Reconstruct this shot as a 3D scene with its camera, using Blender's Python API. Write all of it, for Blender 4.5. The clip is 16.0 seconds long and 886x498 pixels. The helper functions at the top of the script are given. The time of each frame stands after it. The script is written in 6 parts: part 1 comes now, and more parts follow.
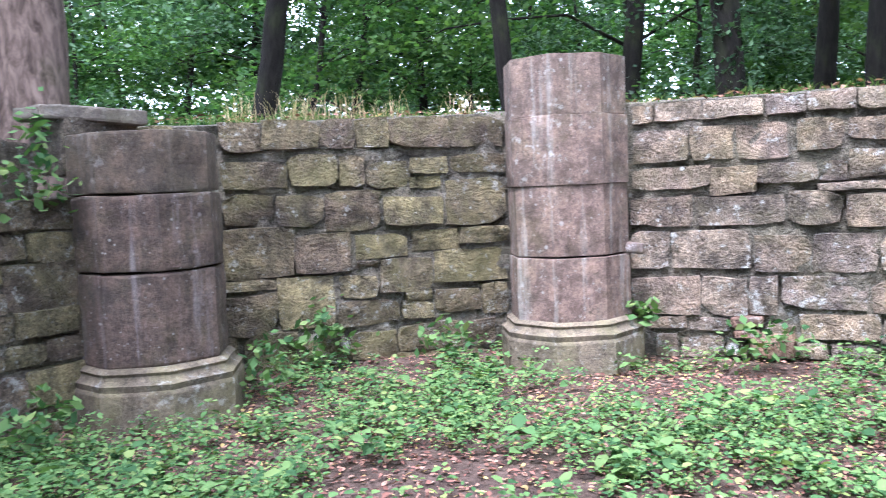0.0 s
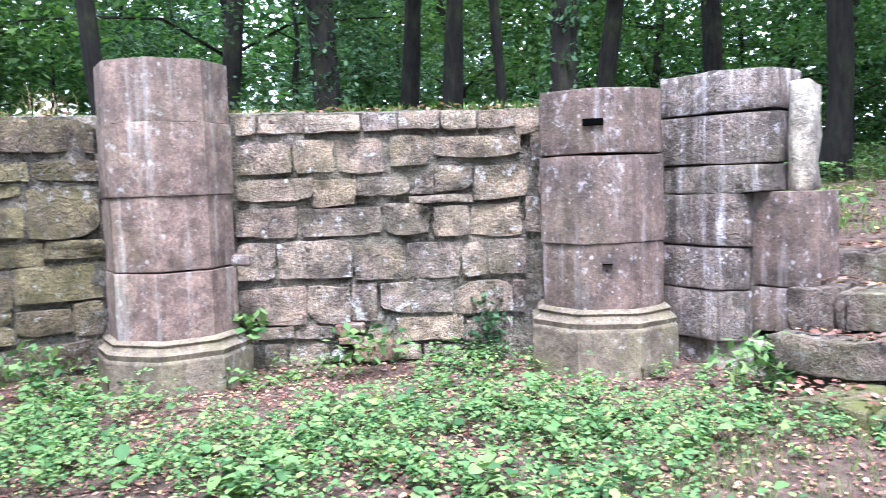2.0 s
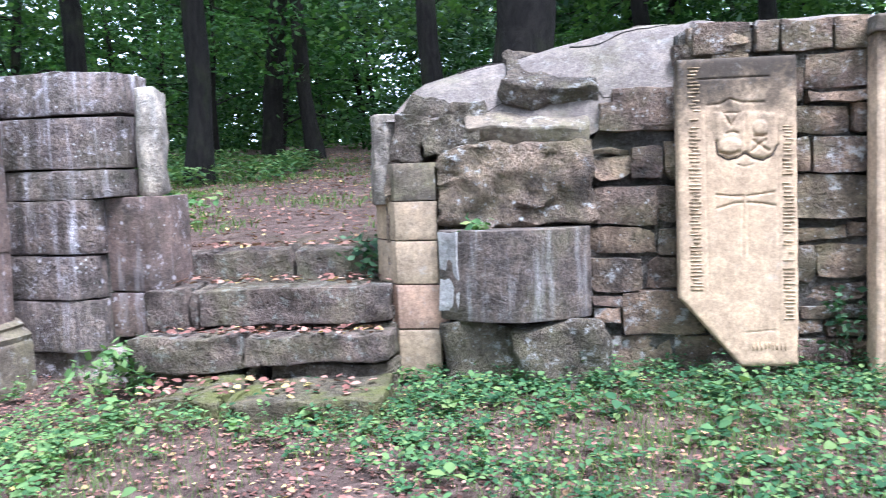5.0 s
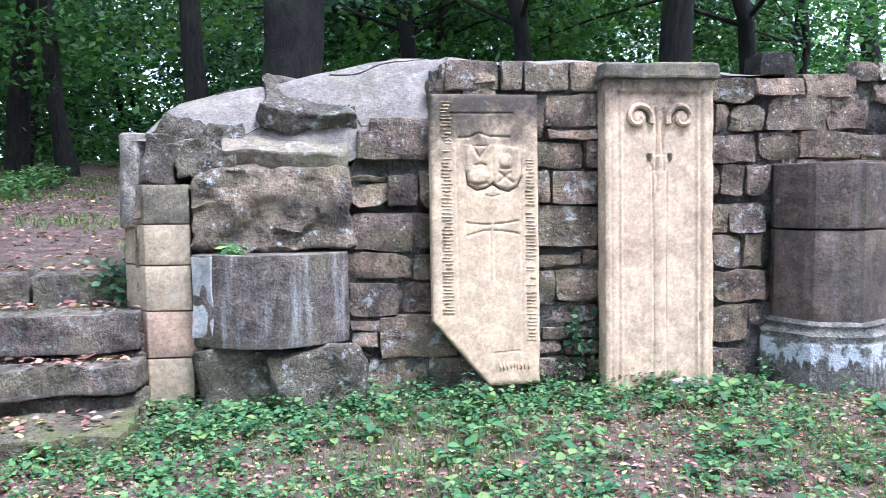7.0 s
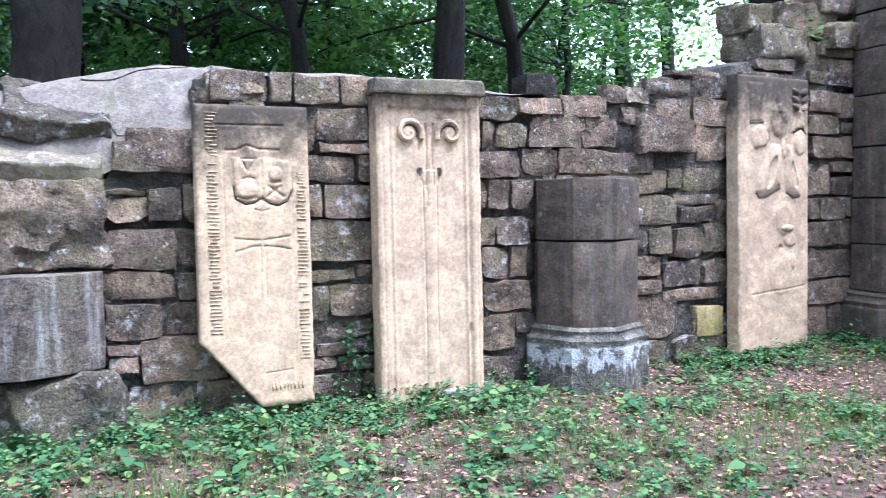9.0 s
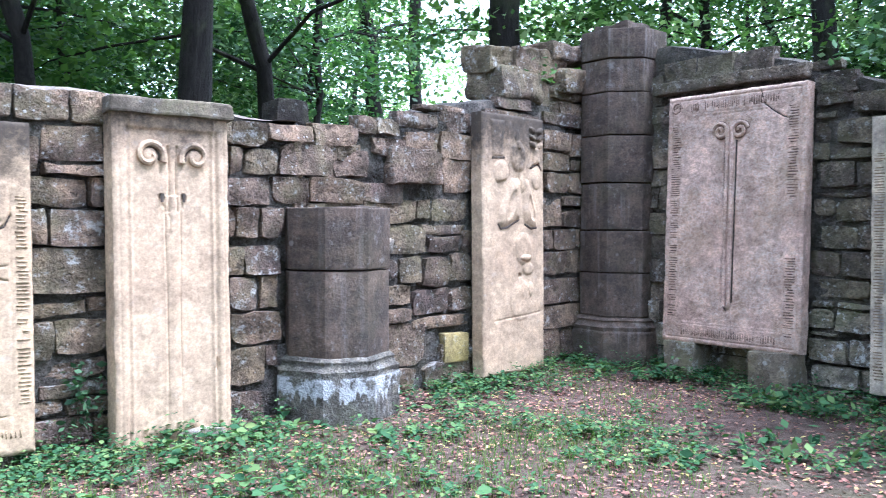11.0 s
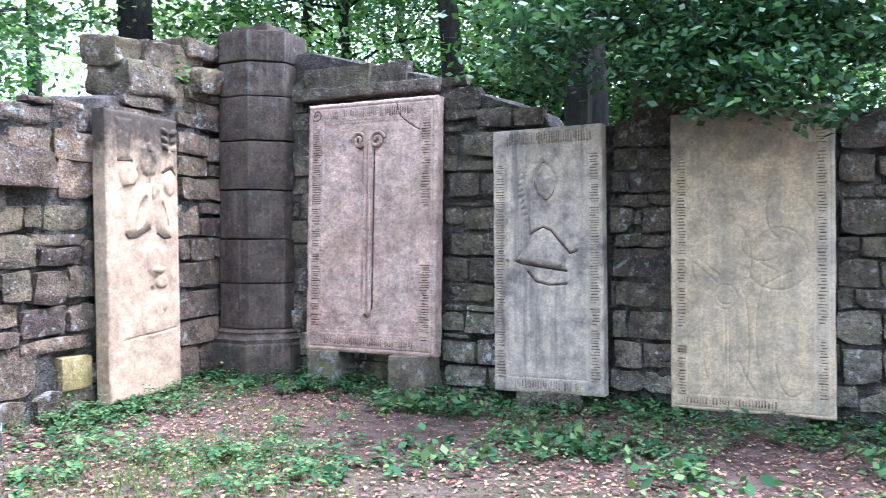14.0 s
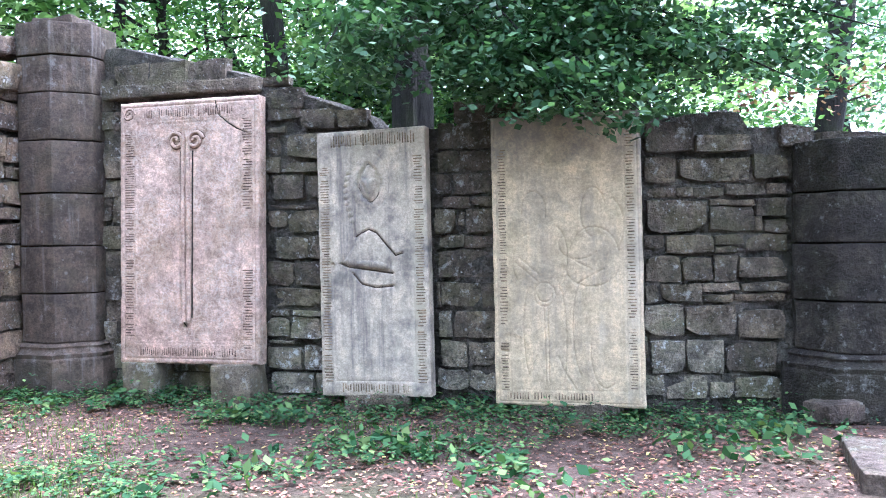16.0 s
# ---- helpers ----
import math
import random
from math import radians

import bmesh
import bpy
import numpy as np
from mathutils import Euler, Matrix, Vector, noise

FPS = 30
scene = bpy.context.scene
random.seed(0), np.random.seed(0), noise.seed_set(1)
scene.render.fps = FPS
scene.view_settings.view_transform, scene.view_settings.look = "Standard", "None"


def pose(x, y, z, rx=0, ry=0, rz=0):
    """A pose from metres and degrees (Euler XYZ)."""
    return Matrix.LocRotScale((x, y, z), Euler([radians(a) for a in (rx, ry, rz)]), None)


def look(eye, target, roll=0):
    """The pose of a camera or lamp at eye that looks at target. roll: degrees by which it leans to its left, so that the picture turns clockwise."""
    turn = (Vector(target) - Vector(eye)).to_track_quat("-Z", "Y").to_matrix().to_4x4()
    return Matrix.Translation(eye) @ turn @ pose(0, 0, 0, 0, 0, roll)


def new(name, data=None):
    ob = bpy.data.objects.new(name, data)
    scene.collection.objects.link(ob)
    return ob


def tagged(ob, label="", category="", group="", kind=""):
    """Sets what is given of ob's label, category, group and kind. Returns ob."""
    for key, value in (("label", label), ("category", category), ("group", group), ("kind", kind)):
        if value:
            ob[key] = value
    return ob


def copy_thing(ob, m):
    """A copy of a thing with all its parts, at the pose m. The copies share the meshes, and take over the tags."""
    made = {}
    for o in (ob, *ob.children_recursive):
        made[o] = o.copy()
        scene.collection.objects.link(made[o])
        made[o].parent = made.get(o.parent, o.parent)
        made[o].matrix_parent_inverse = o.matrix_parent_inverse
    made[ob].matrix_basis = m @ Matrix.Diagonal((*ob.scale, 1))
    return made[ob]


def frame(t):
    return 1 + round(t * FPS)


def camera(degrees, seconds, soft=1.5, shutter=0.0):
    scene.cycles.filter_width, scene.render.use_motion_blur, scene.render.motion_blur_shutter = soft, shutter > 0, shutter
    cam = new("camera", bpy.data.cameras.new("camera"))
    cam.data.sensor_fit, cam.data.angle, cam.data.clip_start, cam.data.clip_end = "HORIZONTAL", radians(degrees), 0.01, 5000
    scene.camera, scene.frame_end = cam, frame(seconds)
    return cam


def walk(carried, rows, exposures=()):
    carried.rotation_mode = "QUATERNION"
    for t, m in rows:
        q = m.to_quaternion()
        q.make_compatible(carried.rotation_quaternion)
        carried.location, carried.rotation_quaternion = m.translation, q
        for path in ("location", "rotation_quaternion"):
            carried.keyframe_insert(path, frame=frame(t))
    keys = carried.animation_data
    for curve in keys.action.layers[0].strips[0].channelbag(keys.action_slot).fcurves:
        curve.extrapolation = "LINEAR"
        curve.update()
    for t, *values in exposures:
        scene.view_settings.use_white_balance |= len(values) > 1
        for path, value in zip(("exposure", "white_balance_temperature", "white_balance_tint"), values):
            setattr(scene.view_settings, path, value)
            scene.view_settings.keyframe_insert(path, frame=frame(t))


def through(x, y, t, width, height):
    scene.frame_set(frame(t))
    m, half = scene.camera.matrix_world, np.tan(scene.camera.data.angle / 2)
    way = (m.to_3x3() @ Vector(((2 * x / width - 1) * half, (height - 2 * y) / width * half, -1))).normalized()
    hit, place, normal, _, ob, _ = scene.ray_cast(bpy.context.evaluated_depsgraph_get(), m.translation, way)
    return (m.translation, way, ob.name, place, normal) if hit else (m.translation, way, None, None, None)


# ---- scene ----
cam = camera(55.5, 16.0, 0.95, 0.3)
METRES, EYE, TILT, LEAN, TURN = 1.325, 1.5, 0.0, 0.0, -16.1
ROWS = [
    (0.0, 0.0, 0.0, 0.0, -0.17, -3.99, 2.47),
    (0.5, -0.0051, 0.0204, 0.001, -6.61, -3.98, 2.47),
    (1.0, -0.002, 0.0327, -0.0001, -13.22, -4.14, 2.01),
    (1.5, -0.0031, 0.0317, -0.0016, -19.74, -4.09, 1.71),
    (2.0, -0.0066, 0.0532, 0.0009, -26.74, -4.23, 1.89),
    (2.5, -0.0058, 0.0371, -0.0021, -32.1, -4.67, 1.63),
    (3.0, 0.0112, -0.0268, -0.0005, -36.02, -4.71, 1.46),
    (3.5, 0.0464, -0.0844, 0.0082, -41.72, -4.25, 1.5),
    (4.0, 0.0875, -0.0693, 0.0148, -50.03, -3.94, 1.59),
    (4.5, 0.1118, -0.0432, 0.0038, -59.28, -4.84, 2.11),
    (5.0, 0.1256, -0.0591, 0.004, -66.77, -5.39, 2.04),
    (7.5, 0.1389, -0.1867, 0.0092, -84.29, -3.61, 0.41),
    (8.0, 0.1508, -0.2261, 0.0066, -87.25, -3.38, 0.45),
    (8.5, 0.1828, -0.2255, 0.0122, -91.56, -3.44, 0.44),
    (9.0, 0.1952, -0.2175, 0.0174, -96.36, -3.37, 0.54),
    (9.5, 0.2087, -0.2088, 0.0213, -100.75, -2.97, 0.72),
    (10.0, 0.2394, -0.2085, 0.0263, -105.21, -2.49, 0.21),
    (12.5, 0.3008, -0.3232, 0.0421, -122.9, -0.79, -0.51),
    (13.0, 0.3056, -0.3771, 0.0362, -126.38, -0.61, -0.72),
    (13.5, 0.3921, -0.3934, 0.0437, -131.88, -0.85, -0.19),
    (14.0, 0.422, -0.3964, 0.0364, -136.79, -1.01, 0.01),
    (14.5, 0.4163, -0.4152, 0.0404, -140.53, -0.71, -0.35),
    (15.0, 0.3946, -0.439, 0.0405, -143.81, -0.26, -0.18),
    (15.5, 0.3858, -0.4459, 0.0365, -146.45, -0.38, 0.44),
    (16.0, 0.4072, -0.4605, 0.0325, -148.08, -0.88, 0.78),
]
EXPOSURES = [(0.0, 2.4, 5500, 18), (0.6, 2.58, 5450, 18), (1.0, 2.6, 5450, 17), (2.5, 2.6, 5450, 17), (4.0, 2.6, 5400, 19), (5.0, 2.24, 5300, 17), (8.5, 2.25, 5100, 15), (12.5, 2.5, 5100, 15), (15.0, 2.87, 5200, 18), (16.0, 3.0, 5200, 18)]
walk(cam, [(t, pose(0, 0, EYE, TILT, LEAN, TURN) @ pose(METRES * x, METRES * y, METRES * z, 90 + pitch, roll, yaw)) for t, x, y, z, yaw, pitch, roll in ROWS], EXPOSURES)

# ---- world, sun, sky ----
world = bpy.data.worlds.new("world")
scene.world = world
world.use_nodes = True
wn = world.node_tree.nodes
sky = wn.new("ShaderNodeTexSky")
sky.sky_type = "NISHITA"
sky.sun_disc = False
sky.sun_elevation, sky.sun_rotation = radians(67), radians(222)
sky.air_density, sky.dust_density, sky.ozone_density = 1.0, 4.0, 1.0
haze = wn.new("ShaderNodeMixRGB")
haze.inputs[0].default_value = 0.75
haze.inputs[2].default_value = (8.6, 9.4, 10.2, 1)
world.node_tree.links.new(sky.outputs[0], haze.inputs[1])
world.node_tree.links.new(haze.outputs[0], wn["Background"].inputs[0])
wn["Background"].inputs[1].default_value = 0.12
sun = new("sun", bpy.data.lights.new("sun", "SUN"))
sun.data.energy, sun.data.angle, sun.data.color = 2.4, radians(22), (1.0, 0.97, 0.93)
sun.matrix_world = look((-4.5, -5, 16), (0, 0, 0))


# ---- node materials ----
class Nodes:
    def __init__(self, name):
        self.mat = bpy.data.materials.new(name)
        self.mat.use_nodes = True
        self.t = self.mat.node_tree
        self.bsdf = self.t.nodes["Principled BSDF"]
        self.bsdf.inputs["Specular IOR Level"].default_value = 0.25

    def n(self, kind, **sets):
        node = self.t.nodes.new("ShaderNode" + kind)
        for key, value in sets.items():
            node.inputs[key.replace("_", " ")].default_value = value
        return node

    def link(self, a, b):
        self.t.links.new(a, b)

    def coord(self):
        return self.n("TexCoord").outputs["Object"]

    def noise(self, vec, scale, detail=4.0, rough=0.6, dist=0.0):
        node = self.n("TexNoise", Scale=scale, Detail=detail, Roughness=rough, Distortion=dist)
        self.link(vec, node.inputs["Vector"])
        return node.outputs["Fac"]

    def step(self, fac, lo, hi):
        node = self.n("MapRange")
        node.interpolation_type = "SMOOTHSTEP"
        node.inputs[1].default_value, node.inputs[2].default_value = lo, hi
        self.link(fac, node.inputs[0])
        return node.outputs[0]

    def math(self, op, a, b):
        node = self.n("Math")
        node.operation = op
        for slot, v in ((0, a), (1, b)):
            if isinstance(v, (int, float)):
                node.inputs[slot].default_value = v
            else:
                self.link(v, node.inputs[slot])
        return node.outputs[0]

    def ramp(self, fac, colours):
        node = self.n("ValToRGB")
        els = node.color_ramp.elements
        while len(els) < len(colours):
            els.new(0.5)
        for i, c in enumerate(colours):
            els[i].position = i / (len(colours) - 1)
            els[i].color = (*c, 1)
        self.link(fac, node.inputs[0])
        return node.outputs[0]

    def mix(self, fac, a, b, blend="MIX"):
        node = self.n("MixRGB")
        node.blend_type = blend
        for slot, v in ((0, fac), (1, a), (2, b)):
            if isinstance(v, (int, float)):
                node.inputs[slot].default_value = v
            elif isinstance(v, tuple):
                node.inputs[slot].default_value = (*v, 1)
            else:
                self.link(v, node.inputs[slot])
        return node.outputs[0]

    def bump(self, height, strength, distance):
        node = self.n("Bump", Strength=strength, Distance=distance)
        self.link(height, node.inputs["Height"])
        self.link(node.outputs[0], self.bsdf.inputs["Normal"])

    def finish(self, colour, rough=0.9):
        self.link(colour, self.bsdf.inputs["Base Color"])
        self.bsdf.inputs["Roughness"].default_value = rough
        return self.mat


def stone_mat(name, colours, lichen=0.5, moss=0.4, crust=0.4, streak=0.0, bump=0.8, moss_col=(0.17, 0.17, 0.06),
              lichen_col=(0.6, 0.6, 0.58), crust_col=(0.04, 0.036, 0.034), own=0.7, grain=1.0, blotch=0.75, top=None, band=None, run=9.0, speck=0.0, crackle=0.0):
    """Weathered stone: colour from stone to stone, blotches, dark crust, moss, pale lichen, grain."""
    m = Nodes(name)
    co = m.coord()
    ob = m.n("ObjectInfo").outputs["Random"]
    shift = m.n("VectorMath")
    shift.operation = "ADD"
    comb = m.n("CombineXYZ")
    m.link(m.math("MULTIPLY", ob, 7.0), comb.inputs[0])
    m.link(m.math("MULTIPLY", ob, 3.0), comb.inputs[2])
    m.link(co, shift.inputs[0])
    m.link(comb.outputs[0], shift.inputs[1])
    vec = shift.outputs[0]
    big = m.noise(co, 1.3, 3)
    mid = m.noise(vec, 7.0, 6, 0.65)
    fine = m.noise(vec, 38.0, 5, 0.7)
    key = m.math("ADD", m.math("MULTIPLY", ob, own), m.math("MULTIPLY", m.step(big, 0.3, 0.7), 1.0 - own))
    col = m.ramp(key, colours)
    col = m.mix(blotch, col, m.ramp(m.step(mid, 0.28, 0.72), [(0.26, 0.245, 0.23), (0.95, 0.95, 0.95), (1.7, 1.62, 1.5)]), "MULTIPLY")
    col = m.mix(0.25 + 0.4 * blotch, col, m.ramp(m.step(fine, 0.3, 0.7), [(0.36, 0.345, 0.33), (1.5, 1.48, 1.45)]), "MULTIPLY")
    grit = m.noise(vec, 95.0, 3, 0.6)
    col = m.mix(0.1 + 0.45 * blotch, col, m.ramp(m.step(grit, 0.3, 0.7), [(0.5, 0.49, 0.48), (1.4, 1.39, 1.37)]), "MULTIPLY")
    pits = m.noise(vec, 21.0, 3, 0.55, 0.6)
    col = m.mix(m.math("MULTIPLY", m.step(pits, 0.38, 0.28), max(0.0, 1.2 * blotch - 0.28)), col, (0.03, 0.026, 0.024))
    if crackle:
        vein = m.n("TexVoronoi", Scale=17.0)
        vein.feature = "DISTANCE_TO_EDGE"
        warp = m.n("VectorMath")
        warp.operation = "ADD"
        wob = m.n("TexNoise", Scale=9.0, Detail=3.0)
        m.link(co, wob.inputs["Vector"])
        soft = m.n("VectorMath")
        soft.operation = "SCALE"
        soft.inputs["Scale"].default_value = 0.26
        m.link(wob.outputs["Color"], soft.inputs[0])
        m.link(co, warp.inputs[0])
        m.link(soft.outputs[0], warp.inputs[1])
        m.link(warp.outputs[0], vein.inputs["Vector"])
        worn = m.step(m.noise(co, 1.6, 3), 0.38, 0.55)
        col = m.mix(m.math("MULTIPLY", m.math("MULTIPLY", m.step(vein.outputs["Distance"], 0.11, 0.02), crackle), worn), col, lichen_col)
        col = m.mix(m.math("MULTIPLY", m.math("MULTIPLY", m.step(vein.outputs["Distance"], 0.1, 0.3), 0.6 * crackle), worn), col, crust_col)
    if speck:
        dots = m.n("TexVoronoi", Scale=19.0)
        m.link(vec, dots.inputs["Vector"])
        size = m.math("ADD", dots.outputs["Distance"], m.math("MULTIPLY", m.noise(vec, 5.0, 4), 0.5))
        col = m.mix(m.math("MULTIPLY", m.step(size, 0.4, 0.3), speck), col, (0.58, 0.57, 0.55))
    if streak:
        mp = m.n("Mapping")
        mp.inputs["Scale"].default_value = (run, run, 0.08 * run)
        m.link(co, mp.inputs["Vector"])
        st = m.noise(mp.outputs[0], 1.0, 5, 0.65)
        col = m.mix(m.math("MULTIPLY", m.step(st, 0.52, 0.72), streak), col, lichen_col)
        col = m.mix(m.math("MULTIPLY", m.step(st, 0.5, 0.36), streak * 0.7), col, crust_col)
    if crust:
        cr = m.math("ADD", m.noise(co, 2.1, 5, 0.7), m.math("MULTIPLY", ob, 0.12))
        col = m.mix(m.math("MULTIPLY", m.step(cr, 0.52, 0.74), crust), col, crust_col)
    if top:
        sep = m.n("SeparateXYZ")
        m.link(co, sep.inputs[0])
        edge = m.math("ADD", sep.outputs[2], m.math("MULTIPLY", m.noise(co, 4.2, 9, 0.78), 1.3))
        col = m.mix(m.math("MULTIPLY", m.step(edge, top[0] + 0.65, top[1] + 0.65), top[2]), col, crust_col)
    if moss:
        ms = m.math("ADD", m.noise(co, 1.7, 6, 0.7, 0.4), m.math("MULTIPLY", fine, 0.12))
        col = m.mix(m.math("MULTIPLY", m.step(ms, 0.5, 0.74), moss), col, moss_col)
    if lichen:
        li = m.math("ADD", m.noise(vec, 11.0, 7, 0.75), m.math("MULTIPLY", m.noise(co, 1.1, 2), 0.25))
        col = m.mix(m.math("MULTIPLY", m.step(li, 0.68, 0.8), lichen), col, lichen_col)
        vo = m.n("TexVoronoi", Scale=5.5)
        m.link(vec, vo.inputs["Vector"])
        spot = m.math("MULTIPLY", m.step(m.math("ADD", vo.outputs["Distance"], m.math("MULTIPLY", m.noise(vec, 4.0, 3), 0.35)), 0.27, 0.2), lichen)
        col = m.mix(spot, col, lichen_col)
    if band:
        sep2 = m.n("SeparateXYZ")
        m.link(co, sep2.inputs[0])
        drip = m.n("Mapping")
        drip.inputs["Scale"].default_value = (14.0, 14.0, 3.0)
        m.link(co, drip.inputs["Vector"])
        low = m.math("ADD", sep2.outputs[2], m.math("MULTIPLY", m.step(m.noise(drip.outputs[0], 1.0, 3), 0.35, 0.65), 0.12))
        mask = m.math("MULTIPLY", m.step(low, band[0], band[0] + 0.03), m.step(sep2.outputs[2], band[1] + 0.01, band[1] - 0.01))
        col = m.mix(m.math("MULTIPLY", mask, m.step(m.noise(co, 9.0, 5), 0.4, 0.55)), col, (0.5, 0.51, 0.52))
    high = m.math("ADD", m.math("ADD", mid, m.math("MULTIPLY", m.step(pits, 0.26, 0.42), 0.4 * blotch)), m.math("MULTIPLY", fine, 0.7 * grain))
    m.bump(high, bump, 0.075)
    return m.finish(col, 0.92)


def leaf_mat(name, colours, through=0.35, rough=0.65):
    m = Nodes(name)
    m.bsdf.inputs["Specular IOR Level"].default_value = 0.12
    rnd = m.n("NewGeometry").outputs["Random Per Island"]
    col = m.ramp(rnd, colours)
    m.bsdf.inputs["Roughness"].default_value = rough
    m.link(col, m.bsdf.inputs["Base Color"])
    tr = m.n("BsdfTranslucent")
    m.link(m.mix(1.0, col, (1.25, 1.5, 0.75), "MULTIPLY"), tr.inputs[0])
    mx = m.n("MixShader", Fac=through)
    m.link(m.bsdf.outputs[0], mx.inputs[1])
    m.link(tr.outputs[0], mx.inputs[2])
    m.link(mx.outputs[0], m.t.nodes["Material Output"].inputs[0])
    return m.mat


def bark_mat(name, a, b, moss=0.3):
    m = Nodes(name)
    co = m.coord()
    mp = m.n("Mapping")
    mp.inputs["Scale"].default_value = (7, 7, 2.2)
    m.link(co, mp.inputs["Vector"])
    f = m.noise(mp.outputs[0], 1.5, 8, 0.7, 0.5)
    col = m.mix(m.step(f, 0.3, 0.7), a, b)
    col = m.mix(m.math("MULTIPLY", m.step(m.noise(co, 1.2, 4), 0.5, 0.7), moss), col, (0.07, 0.09, 0.03))
    m.bump(f, 1.0, 0.05)
    return m.finish(col, 0.95)


def ground_mat(name):
    m = Nodes(name)
    co = m.coord()
    f1, f2, f3 = m.noise(co, 0.5, 5, 0.65), m.noise(co, 6, 7, 0.75), m.noise(co, 45, 5, 0.8)
    col = m.ramp(m.step(f2, 0.25, 0.75), [(0.04, 0.028, 0.023), (0.1, 0.068, 0.058), (0.175, 0.125, 0.108)])
    col = m.mix(m.math("MULTIPLY", m.step(f1, 0.5, 0.68), 0.5), col, (0.06, 0.075, 0.03))
    col = m.mix(0.6, col, m.ramp(m.step(f3, 0.3, 0.7), [(0.45, 0.42, 0.4), (1.5, 1.4, 1.3)]), "MULTIPLY")
    m.bump(m.math("ADD", f2, m.math("MULTIPLY", f3, 0.5)), 1.0, 0.04)
    return m.finish(col, 0.95)


M_NORTH = stone_mat("stone_north", [(0.101, 0.078, 0.062), (0.19, 0.146, 0.112), (0.28, 0.241, 0.14), (0.146, 0.112, 0.095), (0.347, 0.291, 0.168), (0.213, 0.168, 0.134)], 0.55, 0.65, 0.65, moss_col=(0.21, 0.185, 0.085), own=0.85, bump=1.0, grain=1.4, speck=0.3)
M_DIAG = stone_mat("stone_diagonal", [(0.171, 0.128, 0.118), (0.277, 0.21, 0.184), (0.32, 0.245, 0.205), (0.384, 0.297, 0.215), (0.266, 0.215, 0.199), (0.448, 0.359, 0.286), (0.309, 0.241, 0.22)], 0.9, 0.45, 0.75, moss_col=(0.22, 0.195, 0.11), own=0.85, bump=1.0, grain=1.4, speck=0.4)
M_ASH = stone_mat("stone_ashlar", [(0.14, 0.108, 0.098), (0.2, 0.163, 0.15), (0.25, 0.205, 0.188)], 0.7, 0.15, 0.45, streak=0.85, lichen_col=(0.6, 0.56, 0.59), speck=0.8)
M_EAST = stone_mat("stone_east", [(0.081, 0.058, 0.045), (0.181, 0.13, 0.101), (0.127, 0.094, 0.077), (0.263, 0.185, 0.133), (0.19, 0.15, 0.101), (0.163, 0.114, 0.098), (0.326, 0.239, 0.153)], 0.5, 0.5, 0.6, moss_col=(0.18, 0.16, 0.085), own=0.85, speck=0.6)
M_SOUTH = stone_mat("stone_south", [(0.061, 0.052, 0.047), (0.137, 0.108, 0.091), (0.089, 0.075, 0.064), (0.218, 0.175, 0.134), (0.15, 0.13, 0.097), (0.117, 0.091, 0.083)], 0.4, 0.45, 0.55, moss_col=(0.14, 0.135, 0.065), own=0.85, speck=0.4)
M_FOOT = stone_mat("stone_pale_courses", [(0.15, 0.125, 0.1), (0.237, 0.206, 0.163), (0.3, 0.269, 0.219)], 0.8, 0.5, 0.5, moss_col=(0.17, 0.175, 0.08), own=0.8, speck=0.7)
M_PINK = stone_mat("stone_pink", [(0.163, 0.114, 0.101), (0.2, 0.14, 0.121), (0.214, 0.156, 0.133)], 0.35, 0.15, 0.5, streak=0.4, bump=0.22, crust_col=(0.075, 0.058, 0.052), blotch=0.65, speck=0.3)
M_BROWN = stone_mat("stone_brown", [(0.11, 0.077, 0.066), (0.15, 0.107, 0.093), (0.18, 0.13, 0.113)], 0.6, 0.1, 0.55, streak=0.45, bump=0.3, lichen_col=(0.46, 0.42, 0.43), blotch=0.55, speck=0.6)
# darker stone for the northwest pier, with part of its shade in the colour
M_UMBER = stone_mat("stone_umber", [(0.085, 0.06, 0.052), (0.12, 0.085, 0.074), (0.15, 0.107, 0.095)], 0.4, 0.15, 0.6, streak=0.5, bump=0.35, lichen_col=(0.3, 0.27, 0.28), blotch=0.6, speck=0.35)
M_BLACK = stone_mat("stone_blackened", [(0.028, 0.024, 0.021), (0.045, 0.038, 0.034), (0.07, 0.06, 0.05)], 0.2, 0.3, 0.4, moss_col=(0.07, 0.07, 0.035))
M_BASE = stone_mat("stone_base", [(0.13, 0.105, 0.082), (0.19, 0.158, 0.118)], 0.3, 0.45, 0.45, bump=0.3, moss_col=(0.22, 0.2, 0.1), blotch=0.55)
M_DRUM = stone_mat("stone_drum", [(0.057, 0.042, 0.035), (0.095, 0.07, 0.056), (0.137, 0.101, 0.08)], 0.25, 0.25, 0.5, bump=0.28, streak=0.25, moss_col=(0.1, 0.09, 0.05), lichen_col=(0.36, 0.34, 0.32), blotch=0.55)
M_PAINTED = stone_mat("stone_limed", [(0.13, 0.12, 0.105), (0.18, 0.165, 0.145)], 0.6, 0.3, 0.3, streak=0.3, lichen_col=(0.5, 0.51, 0.5), moss_col=(0.12, 0.13, 0.08), band=(0.3, 0.4))
M_ROCK = stone_mat("rough_rock", [(0.13, 0.11, 0.09), (0.2, 0.16, 0.13)], 0.6, 0.55, 0.6, bump=1.0, moss_col=(0.2, 0.18, 0.1), grain=1.6, speck=0.6)
M_MORTAR = stone_mat("mortar", [(0.17, 0.15, 0.125), (0.25, 0.22, 0.185)], 0.3, 0.4, 0.7, moss_col=(0.13, 0.125, 0.08), bump=1.0)
